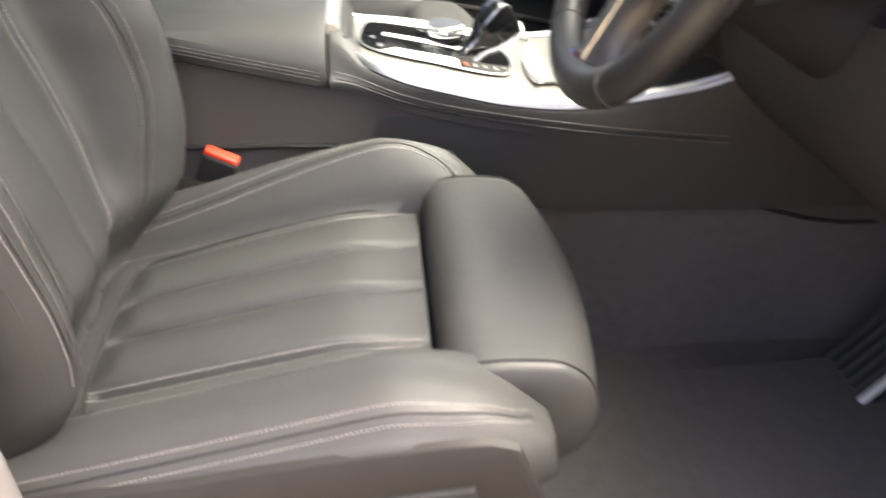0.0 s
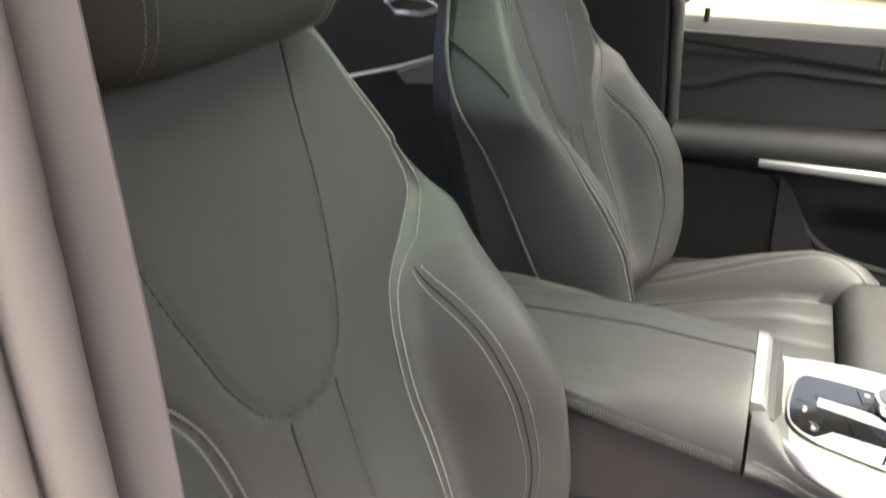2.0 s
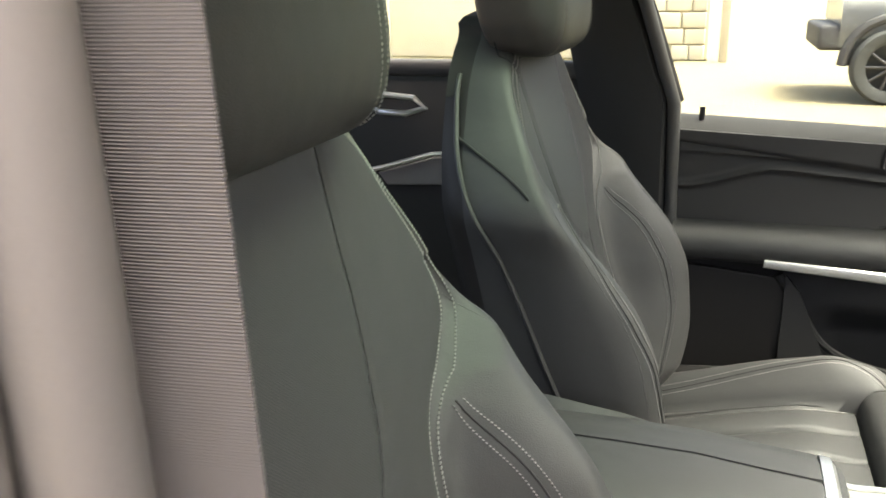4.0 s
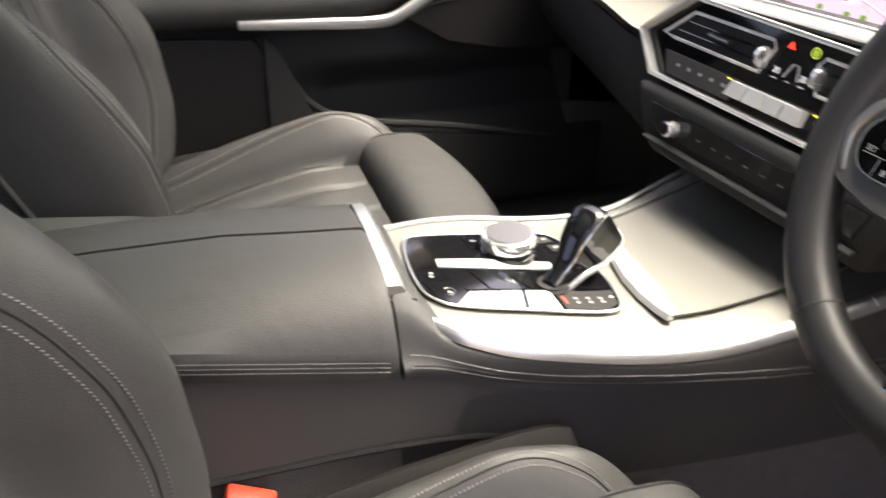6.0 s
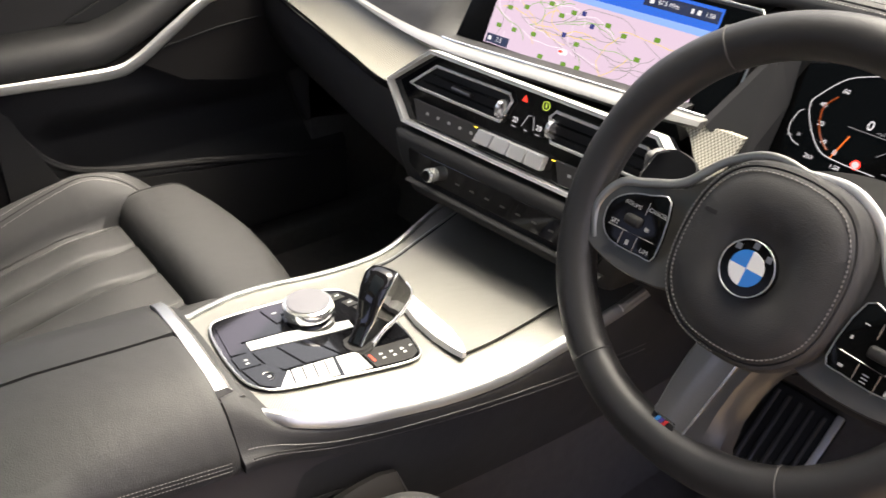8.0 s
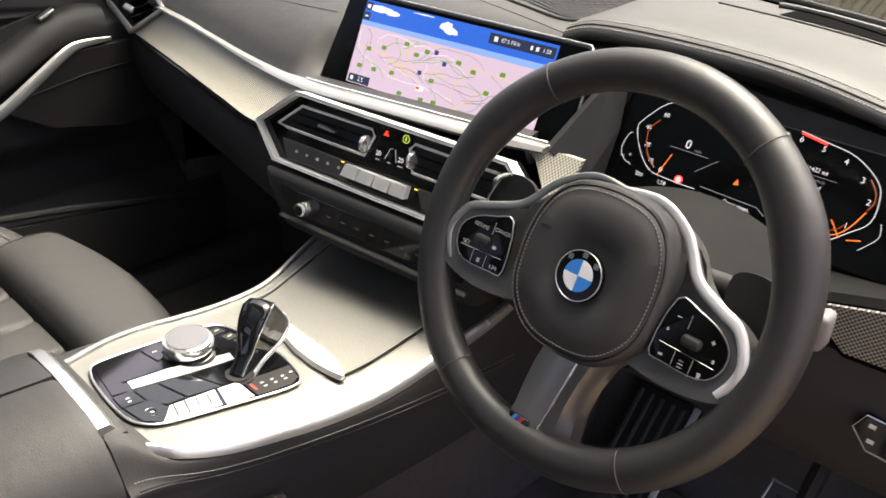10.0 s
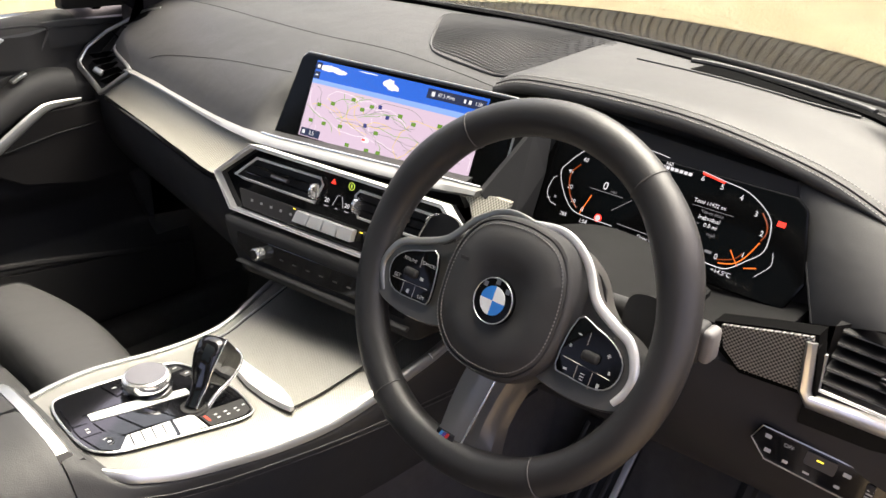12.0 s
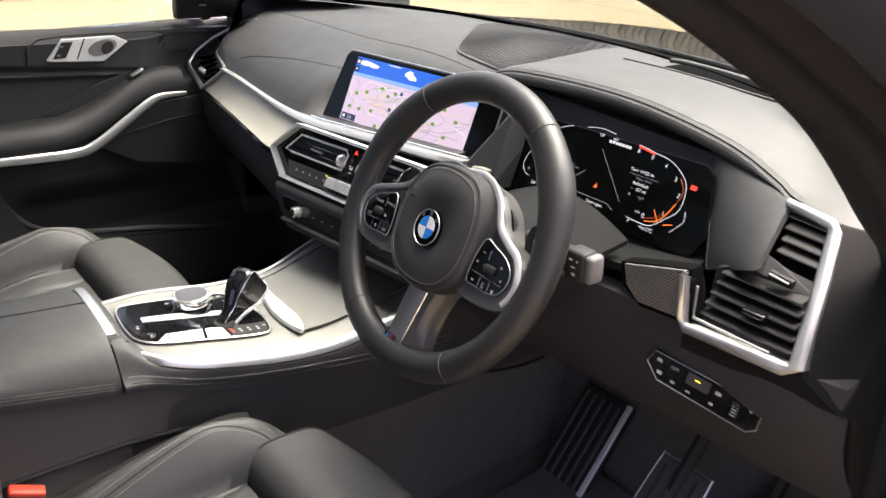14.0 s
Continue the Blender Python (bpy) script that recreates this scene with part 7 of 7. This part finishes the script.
part("map_button", plate(rect(-0.125, -0.048, 0.036, 0.011), DM, 0.0009, 0.0012), MAP_BAR, display, smooth=False)
bars(DM, [(-0.140, 0.0465, 0.005, 0.005), (-0.140, 0.034, 0.005, 0.002), (-0.137, -0.048, 0.005, 0.005)], WHITE_LIT, display, lift=0.0014)
writing("2.5", 0.008, WHITE_LIT, DM, -0.122, -0.048, display, 0.0016)

# ---- instrument cluster ----
cluster = thing("instrument_cluster", "black digital instrument cluster with two angular dials lit", "instrument display")
CM = frame_at((0.728, -0.378, 1.062), (0, -1, 0), (0.5, 0, 1))
part("cluster_glass", plate([(-0.176, -0.035), (-0.158, 0.040), (-0.13, 0.050), (0.135, 0.052), (0.150, 0.042), (0.172, -0.03), (0.160, -0.062), (-0.150, -0.062)], CM, -0.006, 0.0, 0.002), SCREEN_GLASS, cluster, "black display glass", smooth=False)
ORANGE = glow("orange_light", (1.0, 0.22, 0.03), 0.40)
DIM_ORANGE = glow("dim_orange", (0.35, 0.07, 0.01), 0.26)
LINE = glow("pale_line", (0.75, 0.78, 0.8), 0.32)
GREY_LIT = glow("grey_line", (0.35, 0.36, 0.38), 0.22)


def line(pts, r, mat, name="dial_line", z=0.0008, soft=False):
    q = [CM @ Vector((x, y, z)) for x, y in pts]
    return part(name, tube(smooth_path(q, 4) if soft else q, r, 5), mat, cluster)


line([(-0.085, 0.048), (-0.113, 0.0365), (-0.132, 0.014), (-0.136, 0.0025), (-0.125, -0.0173), (-0.106, -0.035), (-0.085, -0.0385), (-0.048, -0.0385)], 0.0005, LINE, soft=True)
line([(-0.06, 0.052), (-0.035, 0.056), (-0.01, 0.054)], 0.0005, LINE, soft=True)
line([(0.0316, 0.0500), (0.058, 0.0465), (0.087, 0.042), (0.112, 0.028), (0.1217, 0.0131), (0.1231, -0.0111), (0.109, -0.0270), (0.093, -0.0406), (0.075, -0.042), (0.056, -0.041)], 0.00055, LINE, soft=True)
line([(0.0325, 0.0485), (0.0590, 0.0448)], 0.0014, RED_LIT)
line([(0.083, -0.0375), (0.098, -0.033), (0.108, -0.022), (0.116, -0.004)], 0.0007, ORANGE, soft=True)
line([(0.080, -0.0345), (0.096, -0.029), (0.104, -0.020)], 0.0007, DIM_ORANGE, soft=True)
line([(0.0904, -0.0206), (0.1026, -0.0345)], 0.0006, ORANGE)
line([(0.116, -0.002), (0.119, 0.006), (0.1165, 0.016), (0.108, 0.026)], 0.0008, DIM_ORANGE, soft=True)
line([(-0.0935, -0.0376), (-0.0863, -0.0126)], 0.0006, ORANGE)
line([(-0.1, -0.032), (-0.112, -0.022), (-0.12, -0.008), (-0.122, 0.006), (-0.114, 0.018)], 0.0008, DIM_ORANGE, soft=True)
line([(-0.139, -0.004), (-0.1431, -0.0072), (-0.1455, -0.0233), (-0.138, -0.034), (-0.1276, -0.0373)], 0.0004, LINE, soft=True)
line([(0.1322, -0.0096), (0.1350, -0.018), (0.1336, -0.0254), (0.1227, -0.0392)], 0.0004, LINE, soft=True)
line([(0.110, -0.034), (0.122, -0.030)], 0.0007, ORANGE)
line([(-0.0919, -0.0046), (-0.0474, -0.0042)], 0.0004, GREY_LIT)
line([(-0.0552, -0.0217), (-0.0355, -0.0036)], 0.0004, GREY_LIT)
line([(-0.022, 0.030), (0.036, -0.026)], 0.0004, GREY_LIT)
line([(-0.043, -0.0339), (0.02, -0.0345), (0.030, -0.040)], 0.0005, GREY_LIT)
line([(0.0333, 0.0131), (0.081, 0.0133)], 0.0003, GREY_LIT)
for s, x, y, size in (("60", -0.1090, 0.0248, 0.0068), ("40", -0.1235, 0.0067, 0.0068), ("20", -0.1175, -0.0109, 0.0068), ("10", -0.107, -0.026, 0.0068), ("0", -0.0919, -0.0318, 0.0085), ("120", -0.032, 0.0475, 0.006), ("160", -0.008, 0.0475, 0.006), ("0", -0.0729, 0.0025, 0.013), ("203", -0.1136, -0.0440, 0.0062), ("1:58", -0.0855, -0.0445, 0.0062), ("6", 0.0345, 0.0425, 0.0082), ("5", 0.0579, 0.0395, 0.0082), ("4", 0.0815, 0.0345, 0.0082), ("3", 0.1020, 0.0228, 0.0082), ("2", 0.1145, 0.0052, 0.0082), ("1", 0.1045, -0.0215, 0.0082), ("0", 0.0781, -0.0323, 0.0082), ("Total 11422 mi", 0.052, 0.0185, 0.0060), ("Values since", 0.0584, 0.0092, 0.0052), ("Individual", 0.0571, 0.0027, 0.0066), ("0.0 mi", 0.0610, -0.0043, 0.0062), ("mph", 0.0650, -0.0125, 0.0055), ("mph", -0.0605, -0.0010, 0.0045), ("Door open.", 0.0, -0.0400, 0.0062), ("+14.5°C", 0.0890, -0.0465, 0.0066), ("P", 0.0601, -0.0450, 0.0062)):
    writing(s, size, WHITE_LIT if s not in ("Values since", "mph") else GREY_LIT, CM, x, y, cluster, 0.0009)
part("speed_symbol", plate([(-0.0686 + 0.0048 * math.cos(radians(a)), -0.0351 + 0.0048 * math.sin(radians(a))) for a in range(0, 360, 20)], CM, 0.0004, 0.0008), RED_LIT, cluster, "small red round sign", smooth=False)
part("speed_symbol", plate([(-0.0686 + 0.0033 * math.cos(radians(a)), -0.0351 + 0.0033 * math.sin(radians(a))) for a in range(0, 360, 20)], CM, 0.0008, 0.0011), LINE, cluster, smooth=False)
bars(CM, [(0.1300, 0.0203, 0.0085, 0.0055)], RED_LIT, cluster, "warning_symbol")
bars(CM, [(-0.0579, -0.0454, 0.0024, 0.0055)], RED_LIT, cluster, "warning_symbol")
bars(CM, [(-0.040, -0.042, 0.004, 0.005), (-0.141, -0.031, 0.005, 0.002), (-0.1325, -0.0275, 0.003, 0.003), (0.0683, -0.0300, 0.008, 0.003), (0.046, -0.0046, 0.003, 0.001), (0.046, -0.0125, 0.003, 0.003)], GREY_LIT, cluster)
part("arrow_symbol", plate([(-0.012, -0.021), (-0.006, -0.020), (-0.009, -0.014)], CM, 0.0004, 0.0008), ORANGE, cluster, smooth=False)
bars(CM, [(-0.1625, -0.0315, 0.005, 0.0022)], glow("green_lamp", (0.03, 0.7, 0.2), 0.48), cluster, "indicator")
bars(CM, [(-0.014 + 0.0055 * k, 0.0430, 0.0040, 0.0036) for k in range(7)], WHITE_LIT, cluster)

# ---- light switch panel ----
lamp_sw = thing("light_switch_panel", "gloss black light switch panel with white symbols", "switch panel")
LM = frame_at((0.626, -0.632, 0.906), (0.16, -1, -0.13), (0.16, 0, 1))
part("switch_plate", plate([(-0.068, 0.0), (-0.062, 0.016), (0.062, 0.017), (0.070, 0.008), (0.070, -0.010), (0.060, -0.018), (-0.050, -0.016)], LM, -0.012, 0.003, 0.002), GLOSS, lamp_sw, "gloss black plate", smooth=False)
part("plate_edge", tube([LM @ Vector((x, y, 0.003)) for x, y in ((-0.068, 0.0), (-0.062, 0.016), (0.062, 0.017), (0.070, 0.008), (0.070, -0.010), (0.060, -0.018), (-0.050, -0.016))], 0.0007, 5, True), CHROME, lamp_sw)
part("main_button", plate(rect(-0.004, 0.006, 0.028, 0.014, 0.002), LM, 0.003, 0.005, 0.0008), PLASTIC, lamp_sw, smooth=False)
bars(LM, [(-0.005, 0.008, 0.006, 0.0014)], AMBER, lamp_sw, "indicator", 0.0052)
bars(LM, [(-0.054, 0.008, 0.006, 0.004), (-0.050, -0.006, 0.006, 0.004), (-0.032, -0.009, 0.005, 0.003), (-0.012, -0.010, 0.006, 0.002), (0.02, 0.006, 0.007, 0.004), (0.016, -0.009, 0.005, 0.003), (0.058, 0.006, 0.003, 0.002)], WHITE_INK, lamp_sw, lift=0.0032)
writing("OFF", 0.0055, WHITE_INK, LM, -0.034, 0.007, lamp_sw, 0.0034)
part("dimmer_wheel", box(0.004, 0.008, 0.018, 0.002, LM @ Vector((0.042, 0.0, 0.004))), PLASTIC_DARK, lamp_sw)
bars(LM, [(0.042, -0.007 + 0.0035 * k, 0.006, 0.0012) for k in range(5)], WHITE_INK, lamp_sw, "dimmer_mark", 0.0062)

# ---- passenger door ----
door = thing("passenger_door", "black front passenger door, closed, with silver handle and trim strip", "car door")


def door_y(x, z):
    """Inner face of the door."""
    crease = 1.086 - 0.118 * (x + 0.04)
    y = 0.765
    y += 0.014 * step(crease + 0.004, crease - 0.012, z)
    y += 0.010 * step(0.90, 0.86, z)
    y -= 0.010 * math.exp(-((z - (1.035 - 0.08 * (x - 0.2) - (0.05 * step(0.14, -0.04, x)))) / 0.006) ** 2)
    y += 0.05 * step(0.80, 0.72, z) * step(0.18, 0.28, x) * step(0.60, 0.66, z)
    y += 0.012 * step(1.10, 1.13, z)
    y += 0.075 * step(0.52, 0.64, x) * step(0.975, 1.01, z)
    return y


part("door_panel", slab(lambda u, v: (-0.045 + 0.87 * u, door_y(-0.045 + 0.87 * u, 0.45 + (0.655 - 0.036 * u) * v), 0.45 + (0.655 - 0.036 * u) * v), 90, 200, 0.05, (0, 1, 0)), DOOR_SKIN, door, "dark soft-touch inner panel", angle=60)
part("belt_roll", slab(lambda u, v: (-0.045 + 0.87 * u, 0.770 + 0.05 * v + 0.06 * step(0.60, 0.80, u), 1.098 + 0.029 * math.sin(v * math.pi / 2) - 0.036 * u), 30, 6, 0.03, (0, 0, -1)), DOOR_SKIN, door, "dark window ledge", angle=60)
part("outer_skin", box(0.90, 0.04, 0.75, 0.01, (0.39, 0.90, 0.72)), PAINT, door)
part("ledge_outer", box(0.90, 0.06, 0.012, 0.003, (0.39, 0.86, 1.090), rot=(0, 2.3, 0)), RUBBER, door)
part("lock_pin", tube([(-0.005, 0.80, 1.115), (-0.004, 0.799, 1.142)], 0.005, 10), PLASTIC_DARK, door)
# map pocket
part("pocket_lip", tube(smooth_path([(0.150, 0.758, 0.852), (0.190, 0.757, 0.790), (0.240, 0.755, 0.722), (0.32, 0.752, 0.690), (0.485, 0.750, 0.662), (0.63, 0.750, 0.632), (0.80, 0.752, 0.60)], 6), 0.007, 8), DOOR_SKIN, door, "edge of the map pocket")
part("pocket_front", slab(lambda u, v: (0.16 + 0.64 * u, 0.745, (0.50) * (1 - v) + v * (0.855 - 0.165 * step(0.0, 0.16, u) - 0.085 * u)), 24, 6, 0.012, (0, 1, 0)), DOOR_SKIN, door, "dark pocket front")
part("speaker_panel", prism([(-0.03, 0.752, 0.862), (0.142, 0.752, 0.848), (0.235, 0.752, 0.715), (0.16, 0.752, 0.62), (-0.03, 0.752, 0.60)], (0, 0.01, 0), 0.003), SEAT_SHELL, door, "brown-grey lower panel", smooth=False)
part("front_panel", prism([(0.40, 0.748, 0.868), (0.52, 0.748, 0.948), (0.70, 0.752, 0.952), (0.74, 0.752, 0.80), (0.60, 0.750, 0.795), (0.48, 0.748, 0.82)], (0, 0.012, 0), 0.003), SEAT_SHELL, door, "grey lower front panel", smooth=False)
part("panel_seam", tube([(0.44, 0.747, 0.886), (0.55, 0.747, 0.905), (0.70, 0.750, 0.915)], 0.0015, 6), PLASTIC_DARK, door)
# armrest
rings = []
for p in smooth_path([(-0.04, 0, 0.906), (0.10, 0, 0.907), (0.26, 0, 0.908), (0.34, 0, 0.912), (0.42, 0, 0.940), (0.49, 0, 0.975), (0.54, 0, 0.986), (0.57, 0, 0.986), (0.60, 0, 0.980)], 5):
    t = (p.x + 0.04) / 0.71
    d = 0.072 - 0.045 * step(0.45, 1.0, t)
    rings.append([(p.x, 0.775 - dy * d, p.z + dz) for dy, dz in ((0, 0.034), (0.55, 0.032), (0.85, 0.024), (1.0, 0.006), (0.97, -0.016), (0.8, -0.026), (0, -0.03))])
part("door_armrest", loft(rings), DOOR_LEATHER, door, "black leather door armrest", angle=60)
strip = smooth_path([(0.119, 0.704, 0.886), (0.24, 0.700, 0.881), (0.340, 0.700, 0.877), (0.385, 0.703, 0.887), (0.45, 0.711, 0.923), (0.51, 0.718, 0.957), (0.54, 0.724, 0.965), (0.60, 0.735, 0.963)], 5)
part("chrome_strip", tube(strip, lambda t: 0.0105 * (0.35 + 0.65 * math.sin(math.pi * min(1, 0.12 + 0.9 * t)) ** 0.6), 8, flat=0.55, up=(0, 1, 0)), CHROME, door, "satin chrome strip")
part("grab_pocket", prism([(0.30, 0.762, 0.948), (0.36, 0.762, 0.940), (0.48, 0.762, 1.000), (0.50, 0.762, 1.020), (0.42, 0.762, 1.000)], (0, 0.006, 0), 0.002), PLASTIC_DARK, door, smooth=False)
part("window_switch", box(0.03, 0.014, 0.006, 0.002, (0.50, 0.745, 1.018), rot=(0, -25, 0)), CHROME, door)
# handle
hd = [(0.327, 1.058), (0.362, 1.098), (0.468, 1.096), (0.494, 1.082), (0.476, 1.070), (0.440, 1.046), (0.345, 1.054)]
hdl = part("door_handle", prism([(x, 0.762, z) for x, z in hd], (0, -0.006, 0), 0.002), PALE_SILVER, door, "satin silver handle surround", smooth=False)
part("lock_window", prism([(0.340, 0.7555, 1.0605), (0.361, 0.7555, 1.0915), (0.383, 0.7555, 1.0915), (0.365, 0.7555, 1.0605)], (0, -0.0012, 0), 0.0003), PLASTIC_DARK, hdl, smooth=False)
for x, z in ((0.360, 1.084), (0.352, 1.067)):
    part("lock_mark", box(0.006, 0.001, 0.004, 0.0, (x, 0.7538, z)), DARK_METAL, hdl)
part("handle_joint", tube([(0.387, 0.7555, 1.056), (0.407, 0.7555, 1.097)], 0.0012, 6), PLASTIC_DARK, hdl)
rings = []
for r, dy in ((1.0, 0.0), (0.97, 0.0012), (0.85, -0.0004), (0.6, -0.0012), (0.2, -0.0015)):
    rings.append([(0.440 + 0.028 * r * math.cos(radians(a)) + 0.010 * r * math.sin(radians(a)), 0.7556 - 0.001 - 0.3 * dy, 1.0745 + 0.0165 * r * math.sin(radians(a))) for a in range(0, 360, 12)])
part("handle_scoop", loft(rings), DARK_METAL, hdl, "curved scoop behind the handle")
part("scoop_shade", prism([(0.449 + 0.0125 * math.cos(radians(a)) + 0.004 * math.sin(radians(a)), 0.7535, 1.0735 + 0.0130 * math.sin(radians(a))) for a in range(0, 360, 18)], (0, -0.0005, 0)), PLASTIC_DARK, hdl, smooth=False)
# inset panel round the handle
inset = smooth_path([(0.295, 0.7625, 1.052), (0.318, 0.7625, 1.100), (0.50, 0.772, 1.098), (0.565, 0.786, 1.092), (0.588, 0.800, 1.078), (0.560, 0.790, 1.040)], 3)
part("inset_edge", tube(inset, 0.0022, 6), PLASTIC, door)
part("sail_panel", prism([(0.635, 0.835, 1.105), (0.632, 0.82, 1.20), (0.66, 0.80, 1.25), (0.82, 0.80, 1.105)], (0, 0.03, 0), 0.004), PLASTIC_DARK, door, "black mirror triangle", smooth=False)
part("sail_mark", box(0.045, 0.002, 0.004, 0.0, (0.705, 0.818, 1.135)), CHROME, door)
part("window_glass", slab(lambda u, v: (-0.06 - 0.10 * v + (0.72 + 0.10 * v - 0.40 * v) * u, 0.835 - 0.12 * v, 1.085 + 0.475 * v), 8, 6, 0.004, (0, 1, 0)), GLASS, door, "clear side window")
part("door_frame", tube([(-0.05, 0.80, 1.15), (-0.10, 0.775, 1.30), (-0.16, 0.735, 1.45), (-0.19, 0.70, 1.55), (0.05, 0.68, 1.58), (0.25, 0.69, 1.50), (0.50, 0.735, 1.345), (0.66, 0.775, 1.22)], 0.014, 8), PLASTIC_DARK, door)
# door mirror outside
mirror = thing("door_mirror", "black door mirror outside the passenger window", "door mirror")
rings = []
for t, w, h in ((0.0, 0.6, 0.55), (0.15, 0.85, 0.9), (0.5, 1.0, 1.0), (0.85, 0.9, 0.95), (1.0, 0.55, 0.6)):
    rings.append([(0.70 + 0.055 * w * math.cos(a) + 0.03 * t, 0.97 + 0.24 * t, 1.20 + 0.085 * h * math.sin(a)) for a in (2 * math.pi * k / 20 for k in range(20))])
part("mirror_housing", loft(rings), PAINT, mirror)
part("mirror_glass", prism([(0.645, 1.01, 1.14), (0.645, 1.19, 1.14), (0.655, 1.18, 1.26), (0.655, 1.01, 1.26)], (-0.003, 0, 0)), BRIGHT, mirror, smooth=False)
part("mirror_arm", tube([(0.70, 0.83, 1.12), (0.70, 0.99, 1.15)], 0.022, 10), PAINT, mirror)

# ---- driver's door, swung open ----
ddoor = thing("driver_door", "black driver's door swung wide open", "car door")
DD = Matrix.Translation((0.86, -0.93, 0)) @ Matrix.Rotation(radians(68), 4, "Z")
# local: the door runs along -x from the hinge, its inner face towards +y
for nm, bm, mt in (("door_panel", box(1.02, 0.10, 0.70, 0.03, (-0.52, 0.02, 0.78)), PILLAR_BLACK), ("outer_skin", box(1.04, 0.03, 0.74, 0.01, (-0.52, -0.06, 0.77)), PILLAR_BLACK), ("window_frame", tube([(-0.06, -0.01, 1.12), (-0.40, -0.04, 1.40), (-0.62, -0.06, 1.52), (-0.98, -0.06, 1.56), (-1.02, -0.02, 1.12)], 0.02, 8), PILLAR_BLACK), ("door_armrest", box(0.6, 0.07, 0.06, 0.02, (-0.50, 0.09, 0.86)), LEATHER), ("mirror_housing", box(0.12, 0.24, 0.15, 0.04, (-0.12, -0.22, 1.20)), PILLAR_BLACK), ("mirror_triangle", prism([(-0.04, 0.02, 1.10), (-0.26, 0.02, 1.10), (-0.24, 0.0, 1.26), (-0.20, 0.0, 1.27)], (0, -0.03, 0), 0.004), PILLAR_BLACK)):
    bmesh.ops.transform(bm, matrix=DD, verts=bm.verts[:])
    part(nm, bm, mt, ddoor)

# ---- yard beyond the car ----
wallt = thing("garden_wall", "pale sunlit rubble stone wall beside the yard", "wall")
part("wall_face", box(6.0, 0.5, 2.6, 0.05, (-3.3, 15.5, 1.3)), STONE, wallt)
wr = random.Random(3)
for row in range(9):
    x = -0.36
    while x > -2.4:
        w = wr.uniform(0.22, 0.46)
        part("stone", box(w - 0.02, 0.10, 0.26, 0.025, (x - w / 2, 15.23 - 0.015 * wr.random(), 0.14 + 0.28 * row)), STONE, wallt)
        x -= w
post = thing("gate_post", "dark timber gate post at the wall's end", "post")
part("post_shaft", box(0.14, 0.14, 2.6, 0.01, (-0.05, 15.0, 1.3)), SLAT, post)
# timber-clad building ahead, mirrored in the bonnet
barn = thing("timber_building", "weathered vertical timber cladding ahead of the car", "building")
# backing painted dark as the shade between the boards
part("building_wall", box(0.3, 34, 6.0, 0.02, (14.2, 0.0, 3.0)), TIMBER_SHADE, barn)
for k in range(180):
    part("cladding_board", box(0.06, 0.115 + 0.02 * (k % 3), 6.0, 0.0, (14.02 + 0.02 * (k % 2), -16.5 + 0.186 * k, 3.0)), SLAT, barn)

# ---- parked off-road car ----
suv = thing("parked_car", "grey off-road car parked on the gravel", "car")
SX, SY = 1.75, 9.9
part("body", loft([[(SX + x, SY + y, z) for y, z in ((0.0, 0.62), (-0.02, 1.0), (0.02, 1.12), (0.10, 1.18), (1.7, 1.18), (1.85, 0.62))] for x in (-0.55, -0.50, 0.3, 1.4, 2.9, 3.0)]), SUV_PAINT, suv, "grey painted body", angle=40)
part("cabin", loft([[(SX + x, SY + 0.12, 1.15), (SX + x, SY + 0.16, 1.85), (SX + x, SY + 1.6, 1.85), (SX + x, SY + 1.66, 1.15)] for x in (0.5, 0.8, 2.9)]), GLOSS, suv, angle=30)
part("bumper", box(0.30, 1.7, 0.28, 0.05, (SX - 0.62, SY + 0.85, 0.72)), PLASTIC, suv, "dark grey bumper")
for wx in (0.0, 2.4):
    arch = [(SX + wx + 0.50 * math.cos(radians(a)), SY - 0.03, 0.42 + 0.52 * math.sin(radians(a))) for a in range(0, 181, 15)]
    part("wheel_arch", tube(arch, 0.055, 8), PLASTIC, suv, "dark wheel arch")
    part("arch_shade", prism([(x, SY + 0.04, z) for x, y, z in arch], (0, -0.045, 0)), PLASTIC_DARK, suv, smooth=False)
    rings = []
    for i in range(48):
        a = 2 * math.pi * i / 48
        rings.append([(SX + wx + r * math.cos(a), SY - 0.06 + y, 0.41 + r * math.sin(a)) for r, y in ((0.26, -0.06), (0.30, -0.09), (0.38, -0.09), (0.41, -0.05), (0.41, 0.16), (0.26, 0.16))])
    rings.append(rings[0])
    bm = loft(rings, caps=False)
    bmesh.ops.remove_doubles(bm, verts=bm.verts[:], dist=1e-6)
    wh = part("wheel", bm, TYRE, suv, "black tyre on a dark alloy wheel")
    part("wheel_disc", disc(0.26, 0.05, 40, 0.0, Matrix.Translation((SX + wx, SY - 0.02, 0.41)) @ Euler((radians(90), 0, 0)).to_matrix().to_4x4()), PLASTIC_DARK, wh)
    for k in range(10):
        a = radians(36 * k)
        part("spoke", tube([(SX + wx + 0.05 * math.cos(a), SY - 0.12, 0.41 + 0.05 * math.sin(a)), (SX + wx + 0.255 * math.cos(a), SY - 0.11, 0.41 + 0.255 * math.sin(a))], 0.018, 6), PLASTIC, wh)
    part("hub_cap", disc(0.05, 0.03, 20, 0.005, Matrix.Translation((SX + wx, SY - 0.13, 0.41)) @ Euler((radians(90), 0, 0)).to_matrix().to_4x4()), CHROME, wh)
